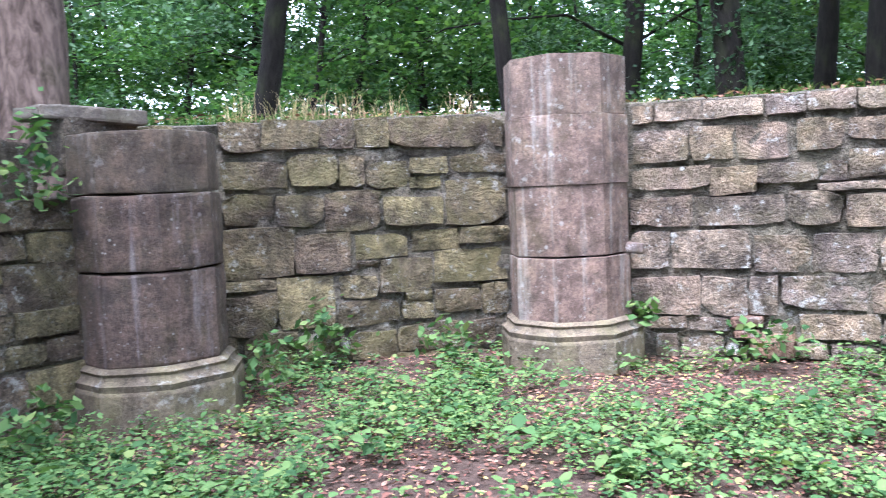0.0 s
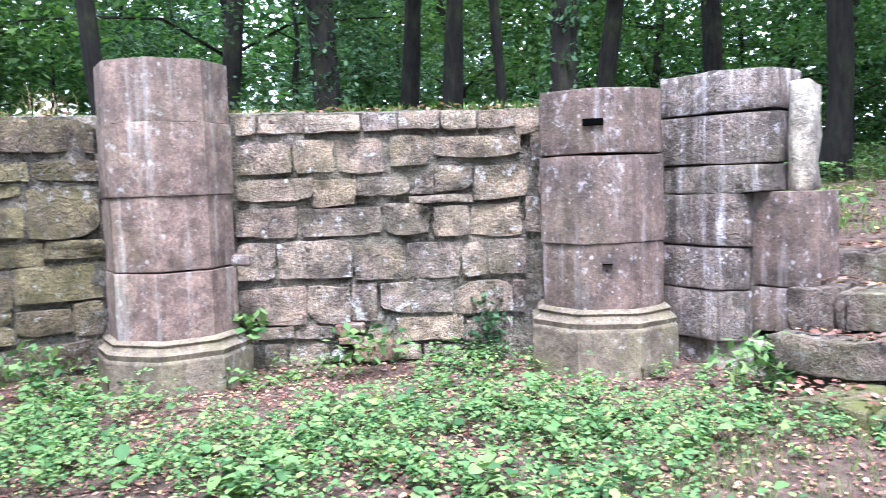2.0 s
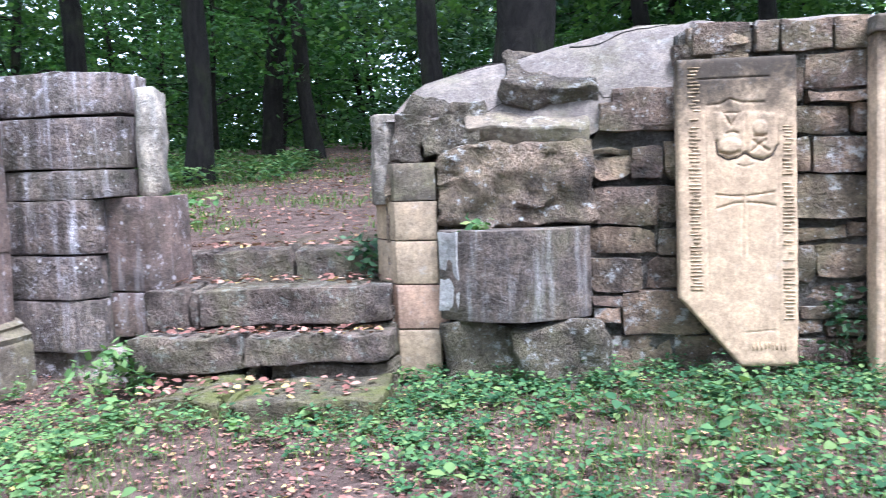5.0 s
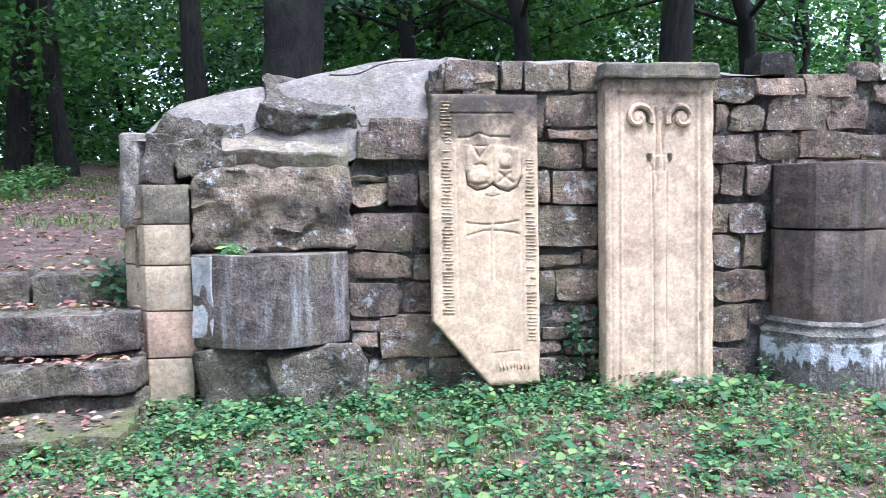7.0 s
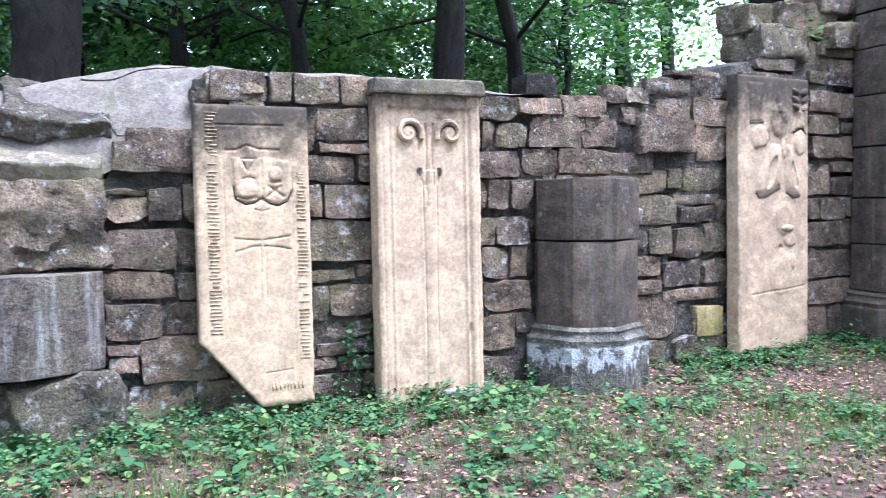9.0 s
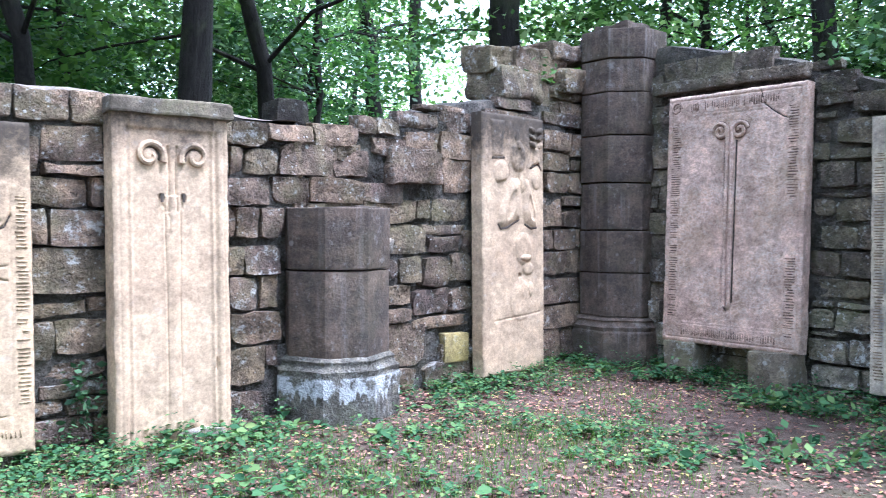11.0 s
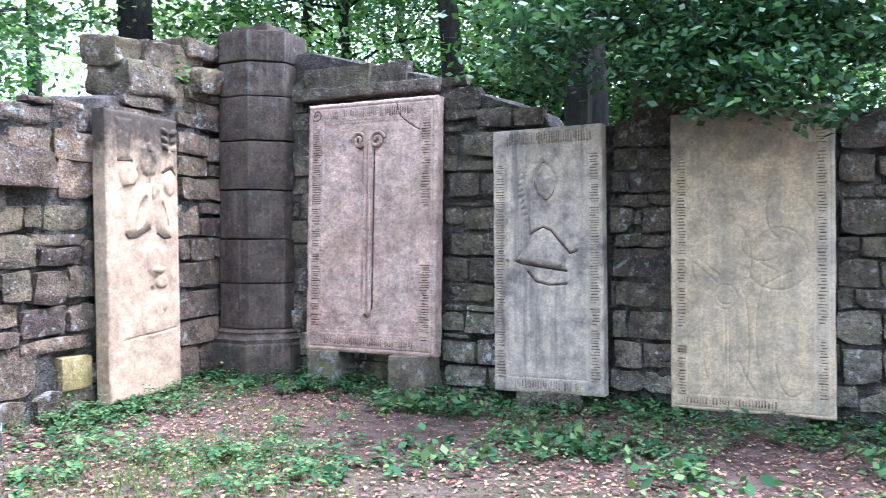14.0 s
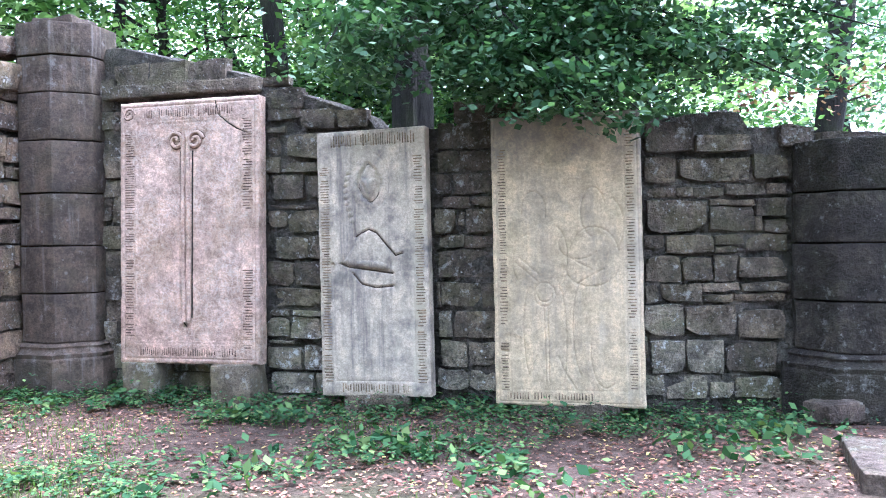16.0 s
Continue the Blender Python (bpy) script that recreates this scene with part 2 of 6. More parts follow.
M_MORTAR_DARK = stone_mat("mortar_dark", [(0.075, 0.066, 0.06), (0.15, 0.135, 0.12)], 0.15, 0.4, 0.8, moss_col=(0.08, 0.08, 0.045), bump=1.0)
M_CAP = stone_mat("cap_mortar", [(0.15, 0.126, 0.112), (0.19, 0.163, 0.146)], 0.12, 0.2, 0.45, bump=0.4, crust_col=(0.085, 0.07, 0.062), blotch=0.4)
M_NEW = stone_mat("new_sandstone", [(0.37, 0.235, 0.185), (0.41, 0.295, 0.18), (0.38, 0.29, 0.2), (0.42, 0.265, 0.21)], 0.2, 0.15, 0.25, bump=0.12, crust_col=(0.15, 0.12, 0.1), own=0.9, blotch=0.4)
M_YELLOW = stone_mat("yellow_lichened_stone", [(0.3, 0.235, 0.1), (0.36, 0.28, 0.13)], 0.3, 0.3, 0.3, bump=0.4, moss_col=(0.3, 0.25, 0.06), blotch=0.5)
M_LIME = stone_mat("lime_skin", [(0.357, 0.34, 0.323), (0.442, 0.425, 0.408)], 0.2, 0.1, 0.6, bump=0.25, crust_col=(0.15, 0.13, 0.12), blotch=0.35)
M_WORN = stone_mat("worn_pale_stone", [(0.27, 0.235, 0.2), (0.34, 0.3, 0.255)], 0.4, 0.1, 0.5, bump=0.5, crust_col=(0.11, 0.09, 0.08), streak=0.4)
M_CREAM = stone_mat("cream_sandstone", [(0.45, 0.325, 0.21), (0.5, 0.37, 0.245)], 0.1, 0.0, 0.2, bump=0.1, crust_col=(0.028, 0.024, 0.021), own=0.0, blotch=0.3, top=(1.34, 1.94, 0.92))
M_CREAM_PINK = stone_mat("cream_pink_sandstone", [(0.45, 0.322, 0.218), (0.51, 0.38, 0.258)], 0.1, 0.0, 0.2, bump=0.1, crust_col=(0.032, 0.027, 0.024), own=0.0, blotch=0.3, top=(1.85, 2.38, 0.9))
M_ROSE = stone_mat("rose_sandstone", [(0.469, 0.32, 0.264), (0.616, 0.443, 0.37)], 0.35, 0.25, 0.4, bump=0.3, crust_col=(0.2, 0.145, 0.11), own=0.0, moss_col=(0.33, 0.21, 0.09), blotch=0.5, lichen_col=(0.58, 0.5, 0.44), grain=1.2, crackle=0.5)
M_GREY = stone_mat("grey_sandstone", [(0.496, 0.42, 0.339), (0.586, 0.494, 0.396)], 0.2, 0.1, 0.9, bump=0.15, crust_col=(0.12, 0.11, 0.118), own=0.0, streak=1.0, run=4.0, lichen_col=(0.48, 0.42, 0.32), blotch=0.35)
M_OCHRE = stone_mat("ochre_sandstone", [(0.53, 0.419, 0.281), (0.636, 0.503, 0.339)], 0.1, 0.2, 0.5, bump=0.12, crust_col=(0.17, 0.155, 0.15), own=0.0, moss_col=(0.22, 0.18, 0.09), blotch=0.35, streak=0.5, run=3.0, lichen_col=(0.5, 0.45, 0.38), top=(1.8, 2.4, 0.8))
M_STEP = stone_mat("step_stone", [(0.119, 0.093, 0.081), (0.17, 0.134, 0.116)], 0.4, 0.35, 0.45, moss_col=(0.17, 0.17, 0.075), lichen_col=(0.4, 0.43, 0.38))
M_MOSS = stone_mat("mossy_stone", [(0.1, 0.085, 0.06), (0.13, 0.11, 0.075)], 0.1, 0.9, 0.3, moss_col=(0.11, 0.12, 0.03))
M_GROUND = ground_mat("forest_floor")
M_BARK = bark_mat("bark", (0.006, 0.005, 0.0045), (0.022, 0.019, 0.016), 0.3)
M_BARK_RED = bark_mat("bark_reddish", (0.045, 0.03, 0.025), (0.24, 0.175, 0.15), 0.2)
M_LEAF = leaf_mat("beech_leaves", [(0.02, 0.05, 0.018), (0.033, 0.08, 0.028), (0.055, 0.12, 0.036), (0.085, 0.155, 0.045)])
# paler copies of the leaf colour: sunlight, and for the distance haze, painted in
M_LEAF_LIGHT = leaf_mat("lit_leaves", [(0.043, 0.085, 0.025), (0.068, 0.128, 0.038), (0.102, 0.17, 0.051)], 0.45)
M_LEAF_FAR = leaf_mat("far_haze_tinted_leaves", [(0.085, 0.145, 0.06), (0.136, 0.212, 0.093), (0.204, 0.281, 0.136), (0.289, 0.357, 0.204)], 0.45)
M_LEAF_DARK = leaf_mat("elm_leaves", [(0.02, 0.05, 0.025), (0.04, 0.085, 0.042), (0.07, 0.13, 0.065), (0.1, 0.17, 0.09)], 0.25, 0.42)
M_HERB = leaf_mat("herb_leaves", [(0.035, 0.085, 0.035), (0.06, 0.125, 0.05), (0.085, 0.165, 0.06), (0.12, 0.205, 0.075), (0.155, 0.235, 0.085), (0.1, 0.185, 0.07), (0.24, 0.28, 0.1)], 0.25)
# the same herbs with the shade of the east and south put into the colour
M_HERB_SHADED = leaf_mat("herb_leaves_shaded", [(0.02, 0.06, 0.026), (0.034, 0.088, 0.038), (0.055, 0.12, 0.05), (0.085, 0.16, 0.06), (0.15, 0.2, 0.07)], 0.2)
M_LITTER = leaf_mat("dead_leaves", [(0.069, 0.037, 0.03), (0.125, 0.059, 0.048), (0.183, 0.084, 0.067), (0.239, 0.112, 0.091), (0.295, 0.161, 0.125), (0.379, 0.224, 0.175), (0.183, 0.091, 0.069), (0.56, 0.435, 0.168)], 0.1, 0.8)
M_GRASS = leaf_mat("grass_blades", [(0.06, 0.12, 0.03), (0.098, 0.16, 0.045), (0.15, 0.176, 0.068)], 0.35)
M_CARVED = stone_mat("eroded_carving", [(0.24, 0.186, 0.138), (0.396, 0.294, 0.222)], 1.0, 0.45, 0.7, bump=1.0, moss_col=(0.24, 0.21, 0.1), grain=1.8)
M_LETTER = stone_mat("dirty_lettering", [(0.2, 0.15, 0.105), (0.27, 0.205, 0.14)], 0.0, 0.0, 0.2, bump=0.1)
# a little darker than the cream slab: the bars' shading put into their colour
M_LETTER_PALE = stone_mat("pale_lettering", [(0.38, 0.275, 0.17), (0.43, 0.32, 0.2)], 0.0, 0.0, 0.2, bump=0.1)
M_DRUM_PALE = stone_mat("stone_drum_stained", [(0.1, 0.08, 0.07), (0.135, 0.108, 0.094)], 0.3, 0.2, 0.4, bump=0.5, streak=0.5, lichen_col=(0.42, 0.4, 0.39))
M_STRAW = leaf_mat("dry_grass", [(0.36, 0.28, 0.19), (0.46, 0.37, 0.25), (0.4, 0.27, 0.2)], 0.3)
M_BRICK = stone_mat("old_brick", [(0.22, 0.13, 0.105), (0.28, 0.175, 0.14)], 0.3, 0.2, 0.3)
M_LETTER_ROSE = stone_mat("rose_lettering", [(0.16, 0.105, 0.085), (0.21, 0.14, 0.115)], 0.0, 0.0, 0.2, bump=0.1)


# ---- building helpers ----
class Plane:
    """A wall's own frame: x along it (to the right as seen from inside), y outwards, z up."""
    def __init__(self, a, b):
        a, b = Vector((*a, 0)), Vector((*b, 0))
        u = (b - a).normalized()
        self.length = (b - a).length
        self.m = Matrix(((u.x, -u.y, 0, a.x), (u.y, u.x, 0, a.y), (0, 0, 1, 0), (0, 0, 0, 1)))


def mesh_of(bm, name, material, smooth=True, sharp=42):
    me = bpy.data.meshes.new(name)
    bm.normal_update()
    bm.to_mesh(me)
    bm.free()
    me.materials.append(material)
    if smooth:
        me.shade_smooth()
        me.set_sharp_from_angle(angle=radians(sharp))
    return me


def part(name, bm, material, parent, label="", smooth=True, sharp=42):
    ob = new(name, mesh_of(bm, name, material, smooth, sharp))
    ob.parent = parent
    return tagged(ob, label=label)


def thing(name, bm, material, m, label, category, group="", kind="", smooth=True):
    ob = new(name, mesh_of(bm, name, material, smooth) if bm else None)
    ob.matrix_world = m
    return tagged(ob, label, category, group, kind)


def fast_mesh(name, verts, faces, material, smooth=False):
    """A mesh from arrays: verts n x 3, faces all with the same number of corners."""
    me = bpy.data.meshes.new(name)
    v, f = np.asarray(verts, np.float32), np.asarray(faces, np.int32)
    me.vertices.add(len(v))
    me.vertices.foreach_set("co", v.ravel())
    me.loops.add(f.size)
    me.loops.foreach_set("vertex_index", f.ravel())
    me.polygons.add(len(f))
    me.polygons.foreach_set("loop_start", np.arange(len(f), dtype=np.int32) * f.shape[1])
    me.update(calc_edges=True)
    me.materials.append(material)
    if smooth:
        me.shade_smooth()
    return me


def rough_up(bm, amount, scale=3.0, seed=0.0):
    for v in bm.verts:
        p = v.co * scale + Vector((seed, seed * 0.7, -seed))
        v.co += noise.noise_vector(p) * amount + noise.noise_vector(p * 2.7) * amount * 0.45


def box(x0, x1, y0, y1, z0, z1, bevel=0.0, cuts=0, rough=0.0, seed=0.0, scale=3.0):
    bm = bmesh.new()
    bmesh.ops.create_cube(bm, size=1.0)
    for v in bm.verts:
        v.co = Vector(((x0 + x1) / 2 + v.co.x * (x1 - x0), (y0 + y1) / 2 + v.co.y * (y1 - y0), (z0 + z1) / 2 + v.co.z * (z1 - z0)))
    if cuts:
        bmesh.ops.subdivide_edges(bm, edges=bm.edges[:], cuts=cuts, use_grid_fill=True)
    if bevel:
        sharp = [e for e in bm.edges if len(e.link_faces) == 2 and e.calc_face_angle(0) > 0.5]
        bmesh.ops.bevel(bm, geom=sharp, offset=bevel, segments=2, profile=0.6, affect="EDGES")
    if rough:
        rough_up(bm, rough, scale, seed)
    return bm


def prism(outline, z0, z1, bevel=0.02, rough=0.0, seed=0.0, levels=3):
    """An upright block on a plan outline, its edges rounded, its sides slightly uneven."""
    bm = bmesh.new()
    ring = [bm.verts.new((x, y, z0)) for x, y in outline]
    face = bm.faces.new(ring)
    top = bmesh.ops.extrude_face_region(bm, geom=[face])
    for v in [g for g in top["geom"] if isinstance(g, bmesh.types.BMVert)]:
        v.co.z = z1
    bmesh.ops.recalc_face_normals(bm, faces=bm.faces[:])
    if bevel:
        bmesh.ops.bevel(bm, geom=bm.edges[:], offset=bevel, segments=2, profile=0.6, affect="EDGES")
    if rough:
        long = [e for e in bm.edges if e.calc_length() > 0.12]
        bmesh.ops.subdivide_edges(bm, edges=long, cuts=levels, use_grid_fill=True)
        bmesh.ops.triangulate(bm, faces=[f for f in bm.faces if len(f.verts) > 4])
        rough_up(bm, rough, 4.0, seed)
    return bm


def lathe(outline, profile):
    """Stacks scaled copies of a plan outline: profile rows are (z, scale)."""
    bm = bmesh.new()
    rings = [[bm.verts.new((x * s, y * s, z)) for x, y in outline] for z, s in profile]
    k = len(outline)
    for a, b in zip(rings, rings[1:]):
        for i in range(k):
            bm.faces.new((a[i], a[(i + 1) % k], b[(i + 1) % k], b[i]))
    bm.faces.new(rings[-1])
    bm.faces.new(rings[0][::-1])
    bmesh.ops.recalc_face_normals(bm, faces=bm.faces[:])
    return bm


def tube(points, radius, sides=6, taper=1.0, flat=1.0):
    """A round bar along points, thinning towards its end."""
    bm = bmesh.new()
    pts = [Vector(p) for p in points]
    rings = []
    for i, p in enumerate(pts):
        way = (pts[min(i + 1, len(pts) - 1)] - pts[max(i - 1, 0)]).normalized()
        side = way.cross(Vector((0.03, 1, 0.02))).normalized() if abs(way.y) < 0.9 else way.cross(Vector((1, 0, 0))).normalized()
        other = side.cross(way)
        r = radius * (1 + (taper - 1) * i / (len(pts) - 1))
        rings.append([bm.verts.new(p + side * math.cos(2 * math.pi * k / sides) * r + other * math.sin(2 * math.pi * k / sides) * r * flat) for k in range(sides)])
    for a, b in zip(rings, rings[1:]):
        for i in range(sides):
            bm.faces.new((a[i], a[(i + 1) % sides], b[(i + 1) % sides], b[i]))
    bm.faces.new(rings[0][::-1])
    bm.faces.new(rings[-1])
    bmesh.ops.recalc_face_normals(bm, faces=bm.faces[:])
    return bm


def ngon(n, radius, first):
    return [(radius * math.cos(radians(first + 360 * i / n)), radius * math.sin(radians(first + 360 * i / n))) for i in range(n)]


def lerp_profile(points):
    xs, zs = [p[0] for p in points], [p[1] for p in points]
    return lambda u: float(np.interp(u, xs, zs))


# ---- stone walls ----


def stone_mesh(rng, u0, u1, z0, z1, proud, rough, material, skew=0.055):
    """One block: a slightly skewed, worn face standing proud of the mortar, its rim sunk in the joint, its corners rubbed or broken off."""
    w, h = u1 - u0, z1 - z0
    small = min(w, h)
    c = rng.uniform(-1, 1, (2, 2, 2)) * min(small, 0.3) * skew
    seed = rng.uniform(-50, 50, 3)
    ru, rz = min(0.2, 0.007 / w), min(0.2, 0.007 / h)
    gu = (0.0, ru, 0.27, 0.5 + rng.uniform(-0.06, 0.06), 0.74, 1 - ru, 1.0)
    gz = (0.0, rz, 0.27, 0.5 + rng.uniform(-0.06, 0.06), 0.74, 1 - rz, 1.0)
    tilt = rng.uniform(-1, 1, 2) * 0.014
    round_off = rng.uniform(0.0, 0.035, (2, 2)) * min(small, 0.3) + (rng.random((2, 2)) < 0.15) * 0.09 * small
    k = 7
    verts = []
    for j, b in enumerate(gz):
        for i, a in enumerate(gu):
            du = c[0, 0, 0] * (1 - a) * (1 - b) + c[1, 0, 0] * a * (1 - b) + c[0, 1, 0] * (1 - a) * b + c[1, 1, 0] * a * b
            dz = c[0, 0, 1] * (1 - a) * (1 - b) + c[1, 0, 1] * a * (1 - b) + c[0, 1, 1] * (1 - a) * b + c[1, 1, 1] * a * b
            x, z = u0 + a * w + du, z0 + b * h + dz
            n1 = noise.noise_vector(Vector((x * 6 + seed[0], z * 6 + seed[1], seed[2])))
            n2 = noise.noise_vector(Vector((x * 17 + seed[0], z * 17 + seed[1], seed[2])))
            edge = i in (0, k - 1) or j in (0, k - 1)
            if i in (0, 1, k - 2, k - 1) and j in (0, 1, k - 2, k - 1):
                cut = round_off[i // 4, j // 4]
                x += cut if i < 3 else -cut
                z += cut if j < 3 else -cut
            y = 0.09 if edge else -proud - tilt[0] * (a - 0.5) * 2 - tilt[1] * (b - 0.5) * 2 + n1.y * rough + n2.y * rough * 0.5
            if not edge and (i in (1, k - 2) or j in (1, k - 2)):
                y += abs(n2.x) * rough * 0.7
            verts.append((x + (n1.x * 0.5 + n2.x * 0.45) * rough, y, z + (n1.z * 0.5 + n2.z * 0.45) * rough))
    faces = [(j * k + i, j * k + i + 1, (j + 1) * k + i + 1, (j + 1) * k + i) for j in range(k - 1) for i in range(k - 1)]
    me = fast_mesh("stone", verts, faces, material, True)
    me.set_sharp_from_angle(angle=radians(34))
    return me


def lay(plan, z0, z1, *joints):
    """Adds a run of blocks to a wall's plan: one between each two upright joints, from bed to bed."""
    plan += [(a, b, z0, z1) for a, b in zip(joints, joints[1:])]


def courses(rng, length, top, levels, wide, split=0.3):
    """Rows of blocks filling a wall's face up to its top line: levels are the bed joints; blocks are split, doubled or stepped at random."""
    rows = []
    for z, z2 in zip(levels, levels[1:]):
        h = z2 - z
        u = -rng.uniform(0, 0.4)
        while u < length:
            w = rng.uniform(*wide) * (0.6 + 1.6 * h)
            if u + w > length - 0.15:
                w = length - u
            t = top(u + w / 2)
            low = z + rng.normal(0, 0.012)
            if z < t - 0.11:
                z1 = t if t - z2 < 0.1 else z2
                a, b = max(u, 0.0), u + w
                dice = rng.random()
                if dice < split and h > 0.25 and w > 0.34:
                    s = z + h * rng.uniform(0.35, 0.65)
                    c = u + w * rng.uniform(0.35, 0.65)
                    if dice < split * 0.35:
                        rows += [(a, b, low, s), (a, b, s, z1)]
                    elif dice < split * 0.7 and c > a + 0.1:
                        rows += [(a, c, low, z1), (c, b, low, s), (c, b, s, z1)]
                    elif c > a + 0.1:
                        rows += [(a, b, low, s), (a, c, s, z1), (c, b, s, z1)]
                    else:
                        rows.append((a, b, low, z1))
                else:
                    rows.append((a, b, low, z1))
            u += w
    return rows


def stone_wall(name, a, b, top, material, mortar, label, seed, levels=None, wide=(0.3, 0.65), split=0.3, thick=0.6, proud=0.02, rough=0.016, joint=0.002, sunk=0.012, foot=None, plan=(), hollow=0.05):
    """A wall: a mortared core whose face runs flush here and is washed out there, and its blocks; plan names those that are known, courses fill the rest."""
    p = Plane(a, b)
    n = max(4, int(p.length / 0.06))
    m = 44
    bm = bmesh.new()
    rows = []
    for i in range(n + 1):
        u = p.length * i / n
        t = top(u) - 0.025
        w = 0.02 * noise.noise(Vector((u * 3, seed, 0)))
        face = []
        for j in range(m + 1):
            z = -0.3 + (t + 0.3) * j / m
            q = noise.noise(Vector((u * 2.1, z * 2.6, seed))) + 0.6 * noise.noise(Vector((u * 6, z * 8, seed + 5)))
            y = sunk + hollow * min(1.0, max(0.0, 0.15 + 1.5 * q)) + 0.008 * noise.noise(Vector((u * 14, z * 14, seed)))
            face.append((u, y, z))
        rows.append([bm.verts.new(q) for q in (*face, (u, thick * 0.35, t + 0.03 + w), (u, thick * 0.75, t + 0.02 - w), (u, thick, t - 0.03), (u, thick, -0.3))])
    for r, s in zip(rows, rows[1:]):
        for k in range(m + 4):
            bm.faces.new((r[k], s[k], s[k + 1], r[k + 1]))
    bm.faces.new(rows[0])
    bm.faces.new(rows[-1][::-1])
    bmesh.ops.recalc_face_normals(bm, faces=bm.faces[:])
    wall = thing(name, bm, mortar, p.m, label, "wall", kind="structure")
    rng = np.random.default_rng(seed)
    if not levels:
        levels = [-0.2]
        while levels[-1] < 4.0:
            levels.append(levels[-1] + rng.uniform(0.17, 0.32))
    filled = [q for q in courses(rng, p.length, top, levels, wide, split)
              if not any(min(q[1], k[1]) - max(q[0], k[0]) > 0.035 and min(q[3], k[3]) - max(q[2], k[2]) > 0.035 for k in plan)]
    for u0, u1, z0, z1 in [*plan, *filled]:
        cu, cz = (u0 + u1) / 2, (z0 + z1) / 2
        j = joint * rng.uniform(0.4, 1.5)
        ob = new("stone", stone_mesh(rng, u0 + j, u1 - j, z0 + j, z1 - j, proud * rng.uniform(0.3, 1.9), rough, foot[1] if foot and cz < foot[0] + 0.25 * math.sin(cu * 5) else material))
        ob.parent = wall
    return wall


# ---- ground ----
INSIDE = [(-4.5, 2.5), (-0.9, 6.3), (-0.2, 7.1), (2.7, 7.1), (5.85, 4.4), (6.0, 1.0), (6.2, -3.6), (6.7, -7.9), (0.8, -8.0), (-1.2, -8.6), (-4.5, -8.6)]


def edge_distance(x, y):
    """Distance outside the precinct's walls, negative inside."""
    best, inside = 1e9, False
    k = len(INSIDE)
    for i in range(k):
        (ax, ay), (bx, by) = INSIDE[i], INSIDE[(i + 1) % k]
        if (ay > y) != (by > y) and x < ax + (y - ay) / (by - ay) * (bx - ax):
            inside = not inside
        dx, dy = bx - ax, by - ay
        s = max(0.0, min(1.0, ((x - ax) * dx + (y - ay) * dy) / (dx * dx + dy * dy)))
        best = min(best, math.hypot(x - ax - s * dx, y - ay - s * dy))
    return -best if inside else best


def ground_z(x, y):
    d = edge_distance(x, y)
    near = 0.05 + 0.05 * noise.noise(Vector((x * 0.6, y * 0.6, 3))) + 0.02 * noise.noise(Vector((x * 2.5, y * 2.5, 8)))
    if d < 0:
        return near + 0.05 * max(0.0, 1 + d / 0.6)
    far = 0.95 + 0.07 * min(d, 22) + 0.012 * max(0, min(d - 22, 60)) + 0.12 * noise.noise(Vector((x * 0.25, y * 0.25, 5))) * min(1, d / 4)
    s = max(0.0, min(1.0, (d - 0.25) / 0.4))
    s = s * s * (3 - 2 * s)
    return (near + 0.05) * (1 - s) + far * s


def spread(lo, hi, fine):
    mid = list(np.arange(lo, hi + 1e-6, fine))
    out, step, r = [], fine, 0.0
    while r < 700:
        step *= 1.25
        r += step
        out.append(r)
    return [lo - r for r in out[::-1]] + mid + [hi + r for r in out]


gx, gy = spread(-5.5, 8.5, 0.17), spread(-10, 8.5, 0.17)
gv = [(x, y, ground_z(x, y)) for y in gy for x in gx]
gf = [(j * len(gx) + i, j * len(gx) + i + 1, (j + 1) * len(gx) + i + 1, (j + 1) * len(gx) + i) for j in range(len(gy) - 1) for i in range(len(gx) - 1)]
tagged(new("ground", fast_mesh("ground", gv, gf, M_GROUND, True)), "brown forest floor with bare earth and leaf litter", "ground", kind="structure")

# ---- walls ----
W0 = ((-3.4, 3.4), (-0.62, 6.15))
W1 = ((-0.45, 6.95), (2.75, 6.95))
W2 = ((2.85, 6.65), (5.6, 4.3))
W3 = ((5.75, 4.25), (5.75, 2.9))
W4 = ((5.86, 1.0), (6.0, -3.6))
W5 = ((6.0, -3.6), (6.5, -7.75))
W6 = ((6.5, -7.75), (0.75, -7.75))
W7 = ((0.75, -7.75), (-0.7, -8.17))
W8 = ((-0.7, -8.17), (-4.6, -8.5))
# ---- how the blocks lie: beds and upright joints, course by course ----
NORTH = []
lay(NORTH, 1.87, 2.13, 0.64, 0.97, 1.44, 1.74, 2.03, 2.55, 3.05)
lay(NORTH, 1.56, 1.80, 0.64, 1.17)
lay(NORTH, 1.56, 1.85, 1.17, 1.59)
lay(NORTH, 1.56, 1.82, 1.59, 1.82)
lay(NORTH, 1.53, 1.77, 1.82, 2.18)
lay(NORTH, 1.64, 1.80, 2.19, 2.53)
lay(NORTH, 1.64, 1.81, 2.54, 3.05)
lay(NORTH, 1.52, 1.63, 2.19, 2.48)
lay(NORTH, 1.19, 1.61, 2.48, 3.05)
lay(NORTH, 1.28, 1.54, 0.63, 1.06)
lay(NORTH, 1.24, 1.51, 1.06, 1.45)
lay(NORTH, 1.19, 1.53, 1.45, 1.93)
lay(NORTH, 1.20, 1.47, 1.93, 2.47)
lay(NORTH, 0.85, 1.26, 0.62, 1.18)
